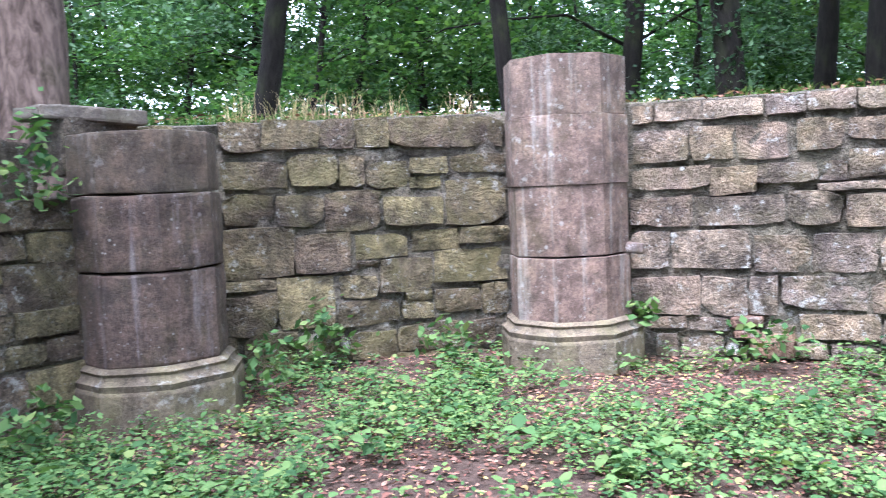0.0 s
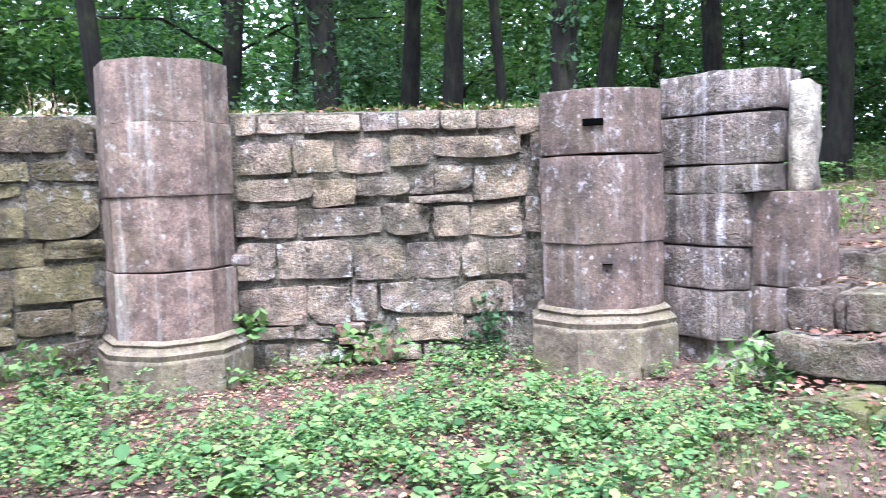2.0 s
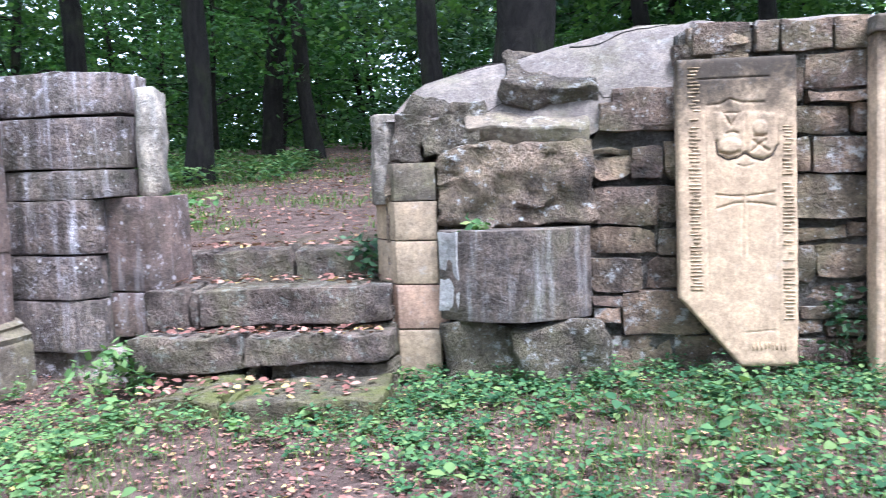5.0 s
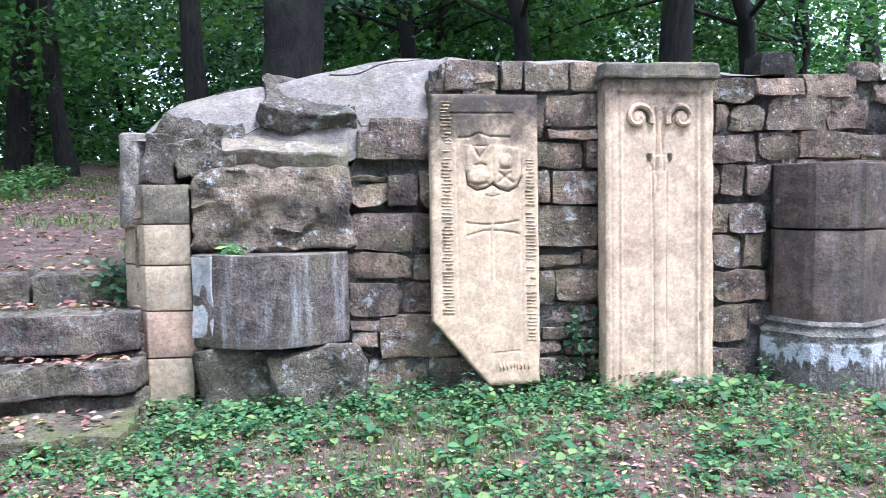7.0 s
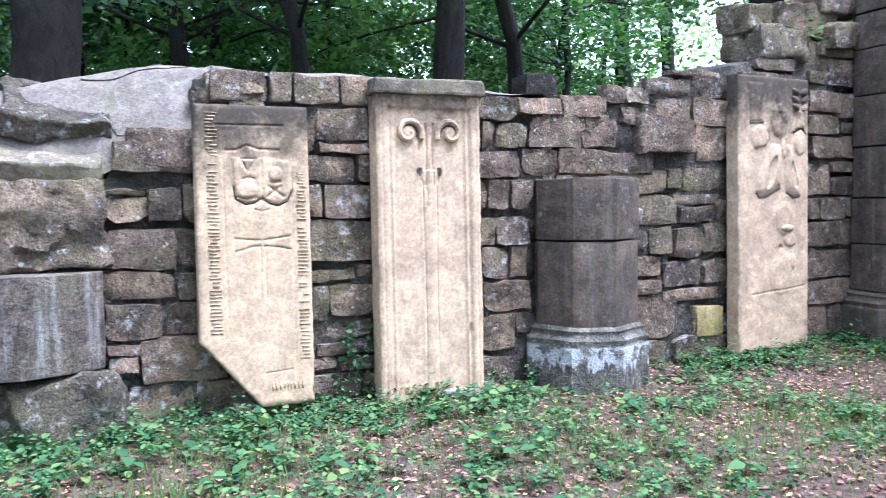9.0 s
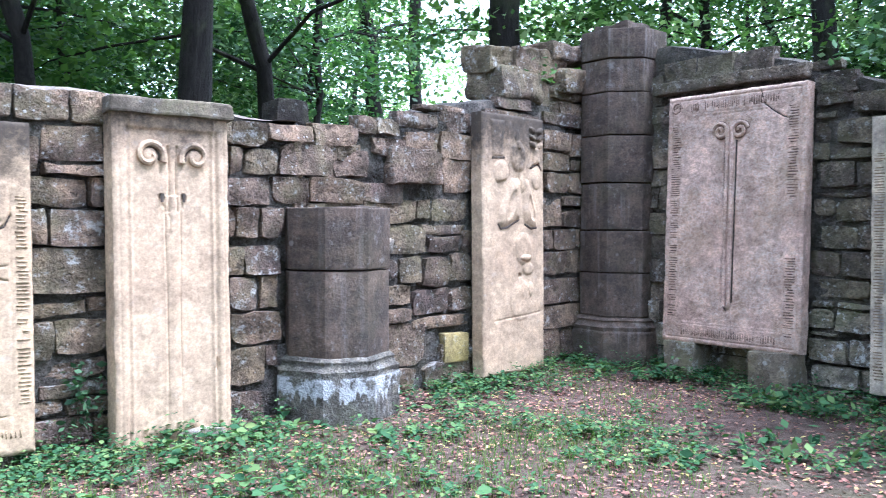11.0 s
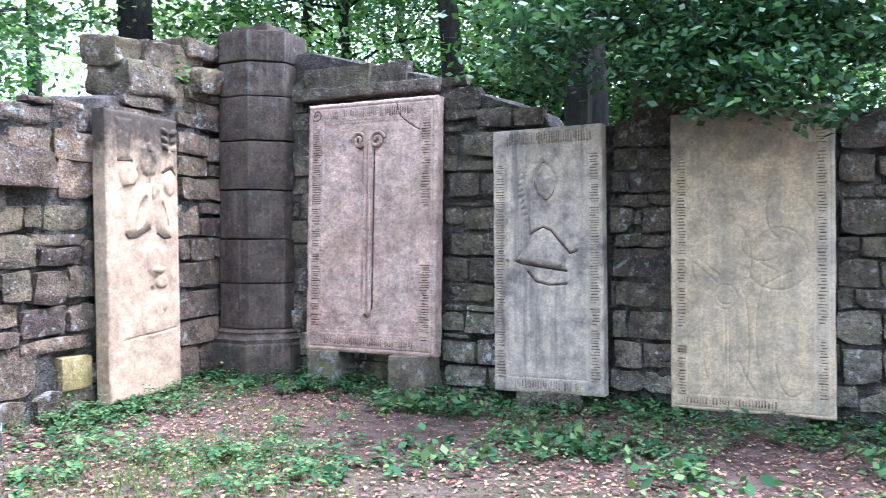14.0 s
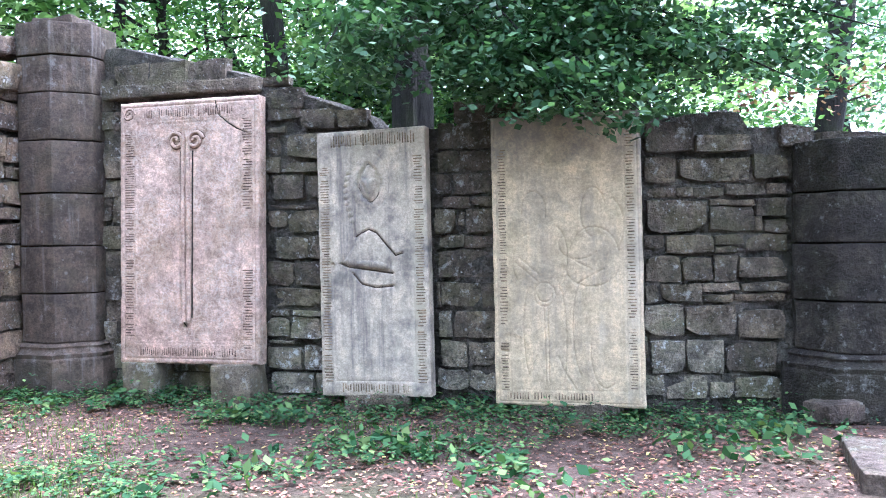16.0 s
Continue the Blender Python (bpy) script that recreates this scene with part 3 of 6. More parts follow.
lay(NORTH, 0.85, 1.19, 1.19, 1.67)
lay(NORTH, 0.95, 1.16, 1.69, 2.15)
lay(NORTH, 0.87, 0.94, 1.69, 1.89)
lay(NORTH, 0.99, 1.18, 2.17, 2.61)
lay(NORTH, 1.03, 1.19, 2.61, 3.05)
lay(NORTH, 0.64, 0.95, 1.89, 2.36)
lay(NORTH, 0.69, 1.00, 2.37, 3.04)
lay(NORTH, 0.74, 0.84, 0.62, 1.03)
lay(NORTH, 0.40, 0.84, 1.02, 1.52)
lay(NORTH, 0.37, 0.73, 0.62, 1.02)
lay(NORTH, 0.62, 0.83, 1.54, 1.87)
lay(NORTH, 0.39, 0.61, 1.52, 2.05)
lay(NORTH, 0.41, 0.57, 2.06, 2.35)
lay(NORTH, 0.45, 0.64, 2.36, 2.79)
lay(NORTH, 0.40, 0.68, 2.80, 3.04)
lay(NORTH, 0.05, 0.40, 0.75, 1.18)
lay(NORTH, 0.09, 0.36, 1.18, 1.59)
lay(NORTH, 0.09, 0.34, 1.60, 2.02)
lay(NORTH, 0.12, 0.38, 2.02, 2.60)
lay(NORTH, 0.13, 0.37, 2.61, 2.91)
lay(NORTH, -0.15, 0.13, 1.93, 2.38)
lay(NORTH, -0.16, 0.10, 2.38, 2.95)
lay(NORTH, -0.18, 0.07, 1.31, 1.93)
lay(NORTH, -0.21, 0.04, 0.76, 1.29)
NORTHEAST = []
lay(NORTHEAST, 1.96, 2.12, 0.75, 0.92, 1.29, 1.75, 2.05, 2.38, 2.69, 3.02)
lay(NORTHEAST, 1.63, 1.91, 0.74, 1.20, 1.53, 1.93)
lay(NORTHEAST, 1.67, 1.93, 1.97, 2.31)
lay(NORTHEAST, 1.72, 1.91, 2.32, 3.03)
lay(NORTHEAST, 1.42, 1.61, 0.72, 1.34)
lay(NORTHEAST, 1.37, 1.61, 1.34, 1.69)
lay(NORTHEAST, 1.43, 1.60, 1.69, 2.12)
lay(NORTHEAST, 1.44, 1.61, 2.12, 2.32)
lay(NORTHEAST, 1.46, 1.68, 2.32, 2.64)
lay(NORTHEAST, 1.38, 1.67, 2.64, 3.07)
lay(NORTHEAST, 1.37, 1.44, 2.11, 2.64)
lay(NORTHEAST, 1.13, 1.37, 0.71, 1.22)
lay(NORTHEAST, 1.13, 1.36, 1.23, 1.90)
lay(NORTHEAST, 1.11, 1.38, 1.91, 2.29)
lay(NORTHEAST, 1.10, 1.36, 2.29, 2.61)
lay(NORTHEAST, 1.09, 1.36, 2.61, 3.03)
lay(NORTHEAST, 0.79, 1.10, 0.70, 1.03, 1.64)
lay(NORTHEAST, 0.77, 1.06, 1.65, 2.07)
lay(NORTHEAST, 0.76, 1.06, 2.07, 2.53, 2.74, 3.06)
lay(NORTHEAST, 0.42, 0.73, 0.70, 1.27, 1.61, 1.83)
lay(NORTHEAST, 0.48, 0.74, 1.85, 2.45)
lay(NORTHEAST, 0.45, 0.73, 2.46, 2.94, 3.05)
lay(NORTHEAST, 0.30, 0.41, 0.84, 1.15, 1.46)
lay(NORTHEAST, 0.27, 0.36, 1.74, 1.96)
lay(NORTHEAST, 0.25, 0.45, 1.97, 2.53)
lay(NORTHEAST, 0.23, 0.43, 2.54, 2.94)
lay(NORTHEAST, 0.07, 0.28, 0.90, 1.08)
lay(NORTHEAST, 0.08, 0.28, 1.09, 1.43)
lay(NORTHEAST, 0.10, 0.21, 1.44, 1.61)
lay(NORTHEAST, 0.10, 0.22, 1.96, 2.18)
lay(NORTHEAST, 0.0, 0.22, 2.19, 2.50)
lay(NORTHEAST, 0.0, 0.20, 2.50, 2.97)
lay(NORTHEAST, -0.22, 0.02, 1.11, 1.58, 2.03, 2.49, 2.91)
EAST = []
lay(EAST, 1.56, 1.61, 1.41, 1.66)
lay(EAST, 1.38, 1.56, 1.41, 1.66)
lay(EAST, 1.39, 1.62, 1.67, 1.87)
lay(EAST, 1.39, 1.64, 1.88, 2.08)
lay(EAST, 1.09, 1.36, 1.40, 1.83)
lay(EAST, 1.10, 1.34, 1.83, 2.05)
lay(EAST, 0.90, 1.08, 1.39, 1.83)
lay(EAST, 0.87, 1.06, 1.84, 2.05)
lay(EAST, 0.63, 0.88, 1.39, 1.74)
lay(EAST, 0.64, 0.87, 1.76, 2.04)
lay(EAST, 0.54, 0.62, 1.40, 1.60)
lay(EAST, 0.43, 0.54, 1.40, 1.59)
lay(EAST, 0.35, 0.64, 1.60, 2.14)
lay(EAST, 0.05, 0.34, 1.51, 1.94)
lay(EAST, 0.08, 0.33, 1.95, 2.29)
lay(EAST, 1.94, 2.18, 2.78, 3.17)
lay(EAST, 1.86, 2.08, 2.66, 2.77)
lay(EAST, 1.85, 1.93, 2.79, 3.17)
lay(EAST, 1.65, 1.84, 2.66, 3.07)
lay(EAST, 1.65, 1.84, 3.07, 3.22)
lay(EAST, 1.40, 1.63, 2.69, 2.81)
lay(EAST, 1.40, 1.63, 2.82, 3.21)
lay(EAST, 1.09, 1.38, 2.71, 3.19)
lay(EAST, 0.95, 1.05, 2.69, 3.05)
lay(EAST, 0.97, 1.07, 3.06, 3.20)
lay(EAST, 0.68, 0.92, 2.69, 2.85)
lay(EAST, 0.70, 0.92, 2.86, 3.18)
lay(EAST, 0.54, 0.67, 2.70, 3.17)
lay(EAST, 0.43, 0.52, 2.76, 3.20)
lay(EAST, 0.32, 0.42, 2.71, 2.91)
lay(EAST, 0.31, 0.42, 2.92, 3.19)
lay(EAST, 0.12, 0.30, 2.71, 3.08)
lay(EAST, 0.10, 0.29, 3.09, 3.21)
lay(EAST, -0.07, 0.11, 2.70, 3.21)
lay(EAST, 2.12, 2.29, 3.94, 4.08)
lay(EAST, 2.12, 2.30, 4.08, 4.36)
lay(EAST, 2.18, 2.31, 4.37, 4.77)
lay(EAST, 2.16, 2.34, 4.78, 5.15)
lay(EAST, 1.90, 2.11, 3.94, 4.06, 4.19, 4.46)
lay(EAST, 1.92, 2.17, 4.46, 4.95)
lay(EAST, 1.93, 2.15, 4.96, 5.30)
lay(EAST, 1.69, 1.89, 3.96, 4.40)
lay(EAST, 1.70, 1.91, 4.41, 4.73)
lay(EAST, 1.71, 1.92, 4.74, 5.26)
lay(EAST, 1.44, 1.67, 3.96, 4.10, 4.30, 4.51)
lay(EAST, 1.17, 1.38, 3.96, 4.18, 4.48)
lay(EAST, 0.91, 1.15, 4.06, 4.29)
lay(EAST, 0.91, 1.17, 4.31, 4.47)
lay(EAST, 0.65, 0.89, 4.06, 4.49)
lay(EAST, 0.35, 0.63, 3.99, 4.35)
lay(EAST, 0.47, 0.64, 4.35, 4.47)
lay(EAST, 0.04, 0.31, 3.99, 4.33)
SOUTHEAST = []
lay(SOUTHEAST, 2.30, 2.45, 0.62, 0.83)
lay(SOUTHEAST, 2.30, 2.45, 0.84, 1.07)
lay(SOUTHEAST, 2.39, 2.54, 1.07, 1.59)
lay(SOUTHEAST, 2.40, 2.59, 1.60, 2.11)
lay(SOUTHEAST, 2.13, 2.28, 0.79, 1.18)
lay(SOUTHEAST, 2.18, 2.36, 1.18, 1.60)
lay(SOUTHEAST, 2.15, 2.39, 1.62, 2.09)
lay(SOUTHEAST, 1.84, 2.15, 1.63, 2.10)
lay(SOUTHEAST, 1.54, 1.76, 0.72, 1.30)
lay(SOUTHEAST, 1.59, 1.78, 1.32, 1.49)
lay(SOUTHEAST, 1.58, 1.80, 1.51, 1.97)
lay(SOUTHEAST, 1.45, 1.55, 1.40, 1.97)
lay(SOUTHEAST, 1.29, 1.54, 0.95, 1.43)
lay(SOUTHEAST, 1.30, 1.44, 1.44, 1.88)
lay(SOUTHEAST, 1.29, 1.49, 1.90, 2.05)
lay(SOUTHEAST, 1.08, 1.25, 0.82, 1.09)
lay(SOUTHEAST, 1.03, 1.27, 1.11, 1.37)
lay(SOUTHEAST, 0.99, 1.27, 1.38, 1.73)
lay(SOUTHEAST, 1.02, 1.28, 1.75, 2.05)
lay(SOUTHEAST, 0.84, 1.03, 0.82, 1.26)
lay(SOUTHEAST, 0.74, 0.97, 1.28, 1.74)
lay(SOUTHEAST, 0.76, 0.98, 1.75, 2.06)
lay(SOUTHEAST, 0.70, 0.82, 0.84, 1.26)
lay(SOUTHEAST, 0.61, 0.72, 1.27, 2.06)
lay(SOUTHEAST, 0.30, 0.68, 0.92, 1.44)
lay(SOUTHEAST, 0.06, 0.30, 1.40, 2.03)
lay(SOUTHEAST, 2.59, 2.74, 3.12, 4.11)
lay(SOUTHEAST, 2.33, 2.54, 3.14, 3.58)
lay(SOUTHEAST, 2.28, 2.54, 3.60, 4.14)
lay(SOUTHEAST, 2.12, 2.31, 3.14, 3.59)
lay(SOUTHEAST, 2.14, 2.26, 3.61, 4.14)
lay(SOUTHEAST, 1.88, 2.11, 3.20, 3.59, 4.15)
lay(SOUTHEAST, 1.53, 1.83, 3.08, 3.46)
lay(SOUTHEAST, 1.75, 1.87, 3.48, 4.15)
lay(SOUTHEAST, 1.53, 1.73, 3.48, 4.16)
lay(SOUTHEAST, 1.30, 1.50, 3.08, 3.33)
lay(SOUTHEAST, 1.29, 1.51, 3.35, 3.71, 4.16)
lay(SOUTHEAST, 1.02, 1.28, 3.14, 3.57, 4.17)
lay(SOUTHEAST, 0.72, 0.99, 3.13, 4.17)
lay(SOUTHEAST, 0.46, 0.72, 3.12, 3.83)
lay(SOUTHEAST, 0.15, 0.45, 3.07, 3.44)
lay(SOUTHEAST, 0.16, 0.44, 3.45, 3.92)
SOUTH = []
lay(SOUTH, 3.00, 3.23, 0.91, 1.27, 1.69, 2.10)
lay(SOUTH, 2.61, 2.91, 2.52, 2.84)
lay(SOUTH, 2.50, 2.57, 2.52, 2.69)
lay(SOUTH, 2.26, 2.50, 2.70, 3.11)
lay(SOUTH, 2.30, 2.47, 2.51, 2.64)
lay(SOUTH, 2.14, 2.24, 2.64, 3.11)
lay(SOUTH, 2.14, 2.30, 2.49, 2.63)
lay(SOUTH, 1.90, 2.12, 2.56, 2.88)
lay(SOUTH, 1.90, 2.11, 2.90, 3.13)
lay(SOUTH, 1.80, 1.85, 2.52, 2.99)
lay(SOUTH, 1.63, 1.80, 2.51, 2.70)
lay(SOUTH, 1.59, 1.79, 2.71, 3.10)
lay(SOUTH, 1.35, 1.56, 2.57, 2.88)
lay(SOUTH, 1.35, 1.57, 2.89, 3.10)
lay(SOUTH, 1.11, 1.33, 2.48, 2.75)
lay(SOUTH, 1.11, 1.33, 2.76, 3.05)
lay(SOUTH, 0.92, 1.09, 2.56, 3.01)
lay(SOUTH, 0.83, 0.90, 2.50, 2.71)
lay(SOUTH, 0.83, 0.89, 2.74, 3.05)
lay(SOUTH, 0.64, 0.82, 2.47, 2.71)
lay(SOUTH, 0.63, 0.82, 2.73, 3.07)
lay(SOUTH, 0.57, 0.61, 2.49, 2.74)
lay(SOUTH, 0.34, 0.55, 2.47, 2.83)
lay(SOUTH, 0.34, 0.56, 2.85, 3.10)
lay(SOUTH, 0.13, 0.32, 2.50, 2.95)
lay(SOUTH, 0.12, 0.32, 2.96, 3.13)
lay(SOUTH, 2.29, 2.52, 4.12, 4.26, 4.68)
lay(SOUTH, 2.09, 2.27, 4.12, 4.32, 4.68)
lay(SOUTH, 1.91, 2.08, 4.12, 4.25)
lay(SOUTH, 1.90, 2.08, 4.26, 4.68)
lay(SOUTH, 1.78, 1.89, 4.16, 4.41)
lay(SOUTH, 1.79, 1.88, 4.42, 4.68)
lay(SOUTH, 1.57, 1.78, 4.10, 4.29)
lay(SOUTH, 1.63, 1.76, 4.30, 4.37)
lay(SOUTH, 1.57, 1.77, 4.38, 4.68)
lay(SOUTH, 1.44, 1.56, 4.13, 4.35)
lay(SOUTH, 1.44, 1.55, 4.36, 4.67)
lay(SOUTH, 1.18, 1.43, 4.11, 4.58)
lay(SOUTH, 1.18, 1.41, 4.59, 4.69)
lay(SOUTH, 0.92, 1.15, 4.09, 4.14, 4.50, 4.69)
lay(SOUTH, 0.67, 0.90, 4.12, 4.24)
lay(SOUTH, 0.66, 0.89, 4.25, 4.66)
lay(SOUTH, 0.41, 0.64, 4.12, 4.37)
lay(SOUTH, 0.42, 0.64, 4.38, 4.66)
lay(SOUTH, 0.21, 0.39, 4.11, 4.39, 4.66)
lay(SOUTH, 2.52, 2.7, 2.84, 3.2, 3.48)
lay(SOUTH, 2.72, 2.87, 2.52, 2.86)
SOUTHWEST = []
lay(SOUTHWEST, 2.20, 2.45, 0.12, 0.52)
lay(SOUTHWEST, 2.19, 2.35, 0.53, 0.99)
lay(SOUTHWEST, 1.94, 2.17, 0.12, 0.38)
lay(SOUTHWEST, 1.96, 2.15, 0.39, 0.99)
lay(SOUTHWEST, 1.97, 2.18, 1.00, 1.28)
lay(SOUTHWEST, 1.83, 1.92, 0.13, 0.37, 0.51, 0.76)
lay(SOUTHWEST, 1.84, 1.94, 0.77, 1.11)
lay(SOUTHWEST, 1.84, 1.94, 1.12, 1.29)
lay(SOUTHWEST, 1.55, 1.81, 0.13, 0.63)
lay(SOUTHWEST, 1.54, 1.75, 0.64, 1.01)
lay(SOUTHWEST, 1.76, 1.82, 0.64, 1.01)
lay(SOUTHWEST, 1.66, 1.82, 1.02, 1.28)
lay(SOUTHWEST, 1.54, 1.68, 1.01, 1.08)
lay(SOUTHWEST, 1.53, 1.64, 1.09, 1.28)
lay(SOUTHWEST, 1.41, 1.53, 0.11, 0.27)
lay(SOUTHWEST, 1.37, 1.52, 0.28, 0.67)
lay(SOUTHWEST, 1.44, 1.53, 0.68, 0.93)
lay(SOUTHWEST, 1.37, 1.43, 0.68, 0.87)
lay(SOUTHWEST, 1.38, 1.52, 0.94, 1.28)
lay(SOUTHWEST, 1.14, 1.36, 0.11, 0.41)
lay(SOUTHWEST, 1.15, 1.35, 0.42, 0.66)
lay(SOUTHWEST, 1.15, 1.36, 0.67, 0.86)
lay(SOUTHWEST, 1.16, 1.34, 0.87, 1.29)
lay(SOUTHWEST, 0.98, 1.12, 0.11, 0.23)
lay(SOUTHWEST, 0.98, 1.13, 0.24, 0.57)
lay(SOUTHWEST, 1.06, 1.14, 0.58, 0.88)
lay(SOUTHWEST, 1.06, 1.14, 0.89, 1.29)
lay(SOUTHWEST, 0.97, 1.05, 0.58, 0.83)
lay(SOUTHWEST, 0.97, 1.05, 0.84, 1.25)
lay(SOUTHWEST, 0.70, 0.96, 0.11, 0.43)
lay(SOUTHWEST, 0.70, 0.95, 0.44, 0.85)
lay(SOUTHWEST, 0.67, 0.91, 0.86, 1.24)
lay(SOUTHWEST, 0.40, 0.66, 0.14, 0.43)
lay(SOUTHWEST, 0.39, 0.67, 0.44, 0.76)
lay(SOUTHWEST, 0.40, 0.65, 0.78, 1.18)
lay(SOUTHWEST, 0.19, 0.38, 0.28, 0.62)
lay(SOUTHWEST, 0.19, 0.33, 0.63, 0.83)
lay(SOUTHWEST, 0.18, 0.36, 0.84, 1.22)
lay(SOUTHWEST, 0.22, 0.39, 0.09, 0.26)

stone_wall("wall_northwest", *W0, lerp_profile([(0, 1.5), (4, 1.57)]), M_NORTH, M_MORTAR, "low ruined rubble wall of brown sandstone", 11)
stone_wall("wall_north", *W1, lerp_profile([(0, 2.1), (1.5, 2.13), (3.2, 2.18)]), M_NORTH, M_MORTAR, "mossy coursed sandstone wall, dry grass on its top", 12,
           [-0.1, 0.12, 0.39, 0.67, 0.96, 1.22, 1.55, 1.85, 2.2], (0.26, 0.58), 0.28, proud=0.017, joint=0.001, sunk=0.006, rough=0.028, hollow=0.07, plan=NORTH)
stone_wall("wall_northeast", *W2, lerp_profile([(0, 2.17), (3.7, 2.11)]), M_DIAG, M_MORTAR, "coursed sandstone wall with lichen and brick patches", 13,
           [-0.12, 0.08, 0.28, 0.5, 0.8, 1.11, 1.4, 1.62, 1.93, 2.2], (0.36, 0.8), 0.25, proud=0.019, joint=0.001, sunk=0.004, rough=0.024, hollow=0.07, plan=NORTHEAST)
stub = thing("wall_east_stub", box(0.2, 1.25, 0.06, 0.5, -0.2, 2.14, 0, 3, 0.01, 2), M_MORTAR_DARK, Plane(*W3).m, "ashlar wall stub with white salt streaks", "wall", kind="structure")
for k, (u0, u1, z0, z1) in enumerate(((0.5, 1.4, 1.98, 2.27), (0.38, 1.42, 1.6, 1.96), (0.33, 0.5, 1.4, 1.59), (0.51, 1.2, 1.39, 1.59), (1.21, 1.42, 1.4, 1.59), (0.33, 1.22, 1.0, 1.385),
                                      (0.33, 1.2, 0.68, 0.99), (0.36, 1.21, 0.3, 0.67), (0.36, 0.98, 0.02, 0.29), (0.26, 0.48, 1.99, 2.17))):
    edge = [(u0, 0.03 - 0.13 * max(0, u0 - 0.33)), (u1, 0.03 - 0.13 * (u1 - 0.33) if u1 < 1.0 else -0.1 + 0.35 * (u1 - 1.0))]
    if u0 < 0.98 < u1:
        edge.insert(1, (0.99, -0.105))
    part("block", prism(edge + [(u1, 0.45), (u0, 0.45)], z0, z1 - 0.002, 0.012, 0.012, k + 3.0), M_ASH, stub)
for k, (z0, z1, w) in enumerate(((0.38, 0.71, 0.0), (0.72, 1.39, 0.02))):
    part("jamb_block", prism([(1.22, 0.06), (1.54 + w, 0.0), (1.68, 0.12), (1.7, 0.4), (1.22, 0.4)], z0, z1, 0.012, 0.01, k + 9.0), M_BROWN, stub, "brown door jamb block")
part("jamb_shaft", prism([(1.44, 0.14), (1.48, 0.07), (1.55, 0.05), (1.62, 0.14), (1.6, 0.36), (1.44, 0.36)], 1.4, 2.15, 0.035, 0.04, 4.4), M_WORN, stub, "pale worn broken jamb shaft")
part("foot_rubble", box(0.95, 1.4, -0.04, 0.4, -0.1, 0.33, 0.05, 4, 0.05, 7.7), M_WORN, stub, "crumbled pale footing stone")
stone_wall("wall_east", *W4, lerp_profile([(0, 1.5), (1.38, 1.5), (1.4, 1.72), (1.75, 1.95), (1.98, 2.0), (2.0, 2.38), (4.0, 2.36), (4.7, 2.3)]), M_EAST, M_MORTAR_DARK,
           "dark rubble sandstone wall with a mortared top", 15, wide=(0.25, 0.6), split=0.5, proud=0.024, rough=0.03, joint=0.0, sunk=0.006, hollow=0.075, plan=EAST)
stone_wall("wall_southeast", *W5, lerp_profile([(0, 2.3), (0.9, 2.36), (1.7, 2.65), (2.5, 2.8), (3.0, 2.85), (3.3, 3.0), (4.2, 3.1)]), M_EAST, M_MORTAR_DARK,
           "dark rubble sandstone wall rising in steps", 16, wide=(0.25, 0.6), split=0.5, proud=0.024, rough=0.03, joint=0.0, sunk=0.006, hollow=0.075, plan=SOUTHEAST)
stone_wall("wall_south", *W6, lerp_profile([(0, 3.45), (0.9, 3.44), (2.3, 3.08), (2.5, 2.98), (2.82, 2.88), (3.2, 2.74), (3.48, 2.64), (3.56, 2.5), (4.3, 2.5), (4.35, 2.7), (4.8, 2.68), (5.0, 2.55), (6, 2.5)]), M_SOUTH, M_MORTAR_DARK,
           "blackened coursed sandstone wall behind grave slabs", 17, wide=(0.3, 0.62), split=0.4, proud=0.02, rough=0.024, joint=0.0, sunk=0.006, hollow=0.075, foot=(0.75, M_FOOT), plan=SOUTH)
stone_wall("wall_southwest", *W7, lerp_profile([(0, 2.5), (0.9, 2.56), (0.95, 2.42), (2, 2.4)]), M_SOUTH, M_MORTAR_DARK, "blackened coursed sandstone wall beside a pier", 18, wide=(0.3, 0.6), split=0.35, proud=0.02, rough=0.024, joint=0.0, sunk=0.006, hollow=0.075, foot=(0.75, M_FOOT), plan=SOUTHWEST)
stone_wall("wall_southwest_end", *W8, lerp_profile([(0, 2.35), (4, 2.3)]), M_SOUTH, M_MORTAR_DARK, "blackened coursed sandstone wall running on westwards", 19, thick=0.6)


# ---- piers ----
def pier(x, y, outline, drums, base, material, base_material, label, shut=(), bevel=0.02, rough=0.006, tops=None):
    """An engaged pier: a moulded plinth and drums with open joints. drums: z from joint to joint, shut: those whose upper joint is tight; base: the plinth's top; tops: other stone for the top drum."""
    ob = thing("pier", None, None, pose(x, y, 0), label, "pier")
    plinth = lathe(outline, [(-0.25, 1.2), (base - 0.17, 1.2), (base - 0.16, 1.2), (base - 0.14, 1.17), (base - 0.1, 1.19), (base - 0.075, 1.1), (base - 0.05, 1.08), (base - 0.03, 1.1), (base - 0.005, 1.02), (base, 0.95)])
    bmesh.ops.subdivide_edges(plinth, edges=[e for e in plinth.edges if e.calc_length() > 0.2], cuts=2, use_grid_fill=True)
    rough_up(plinth, 0.008, 4, x)
    part("base", plinth, base_material, ob, "moulded stone plinth, chipped")
    for i, (z0, z1) in enumerate(zip(drums, drums[1:])):
        w = 1 + 0.012 * math.sin(i * 2.3 + x)
        ring = [(px * w, py * w) for px, py in outline]
        low, high = (0.0 if i - 1 in shut else 0.005), (0.0 if i in shut else 0.007)
        stone = prism(ring, z0 + low, z1 - high, min(bevel, 0.004) if i in shut or i - 1 in shut else bevel, rough, x + i)
        part("drum", stone, tops if tops and i == len(drums) - 2 else material, ob, "", True, 16)
    return ob


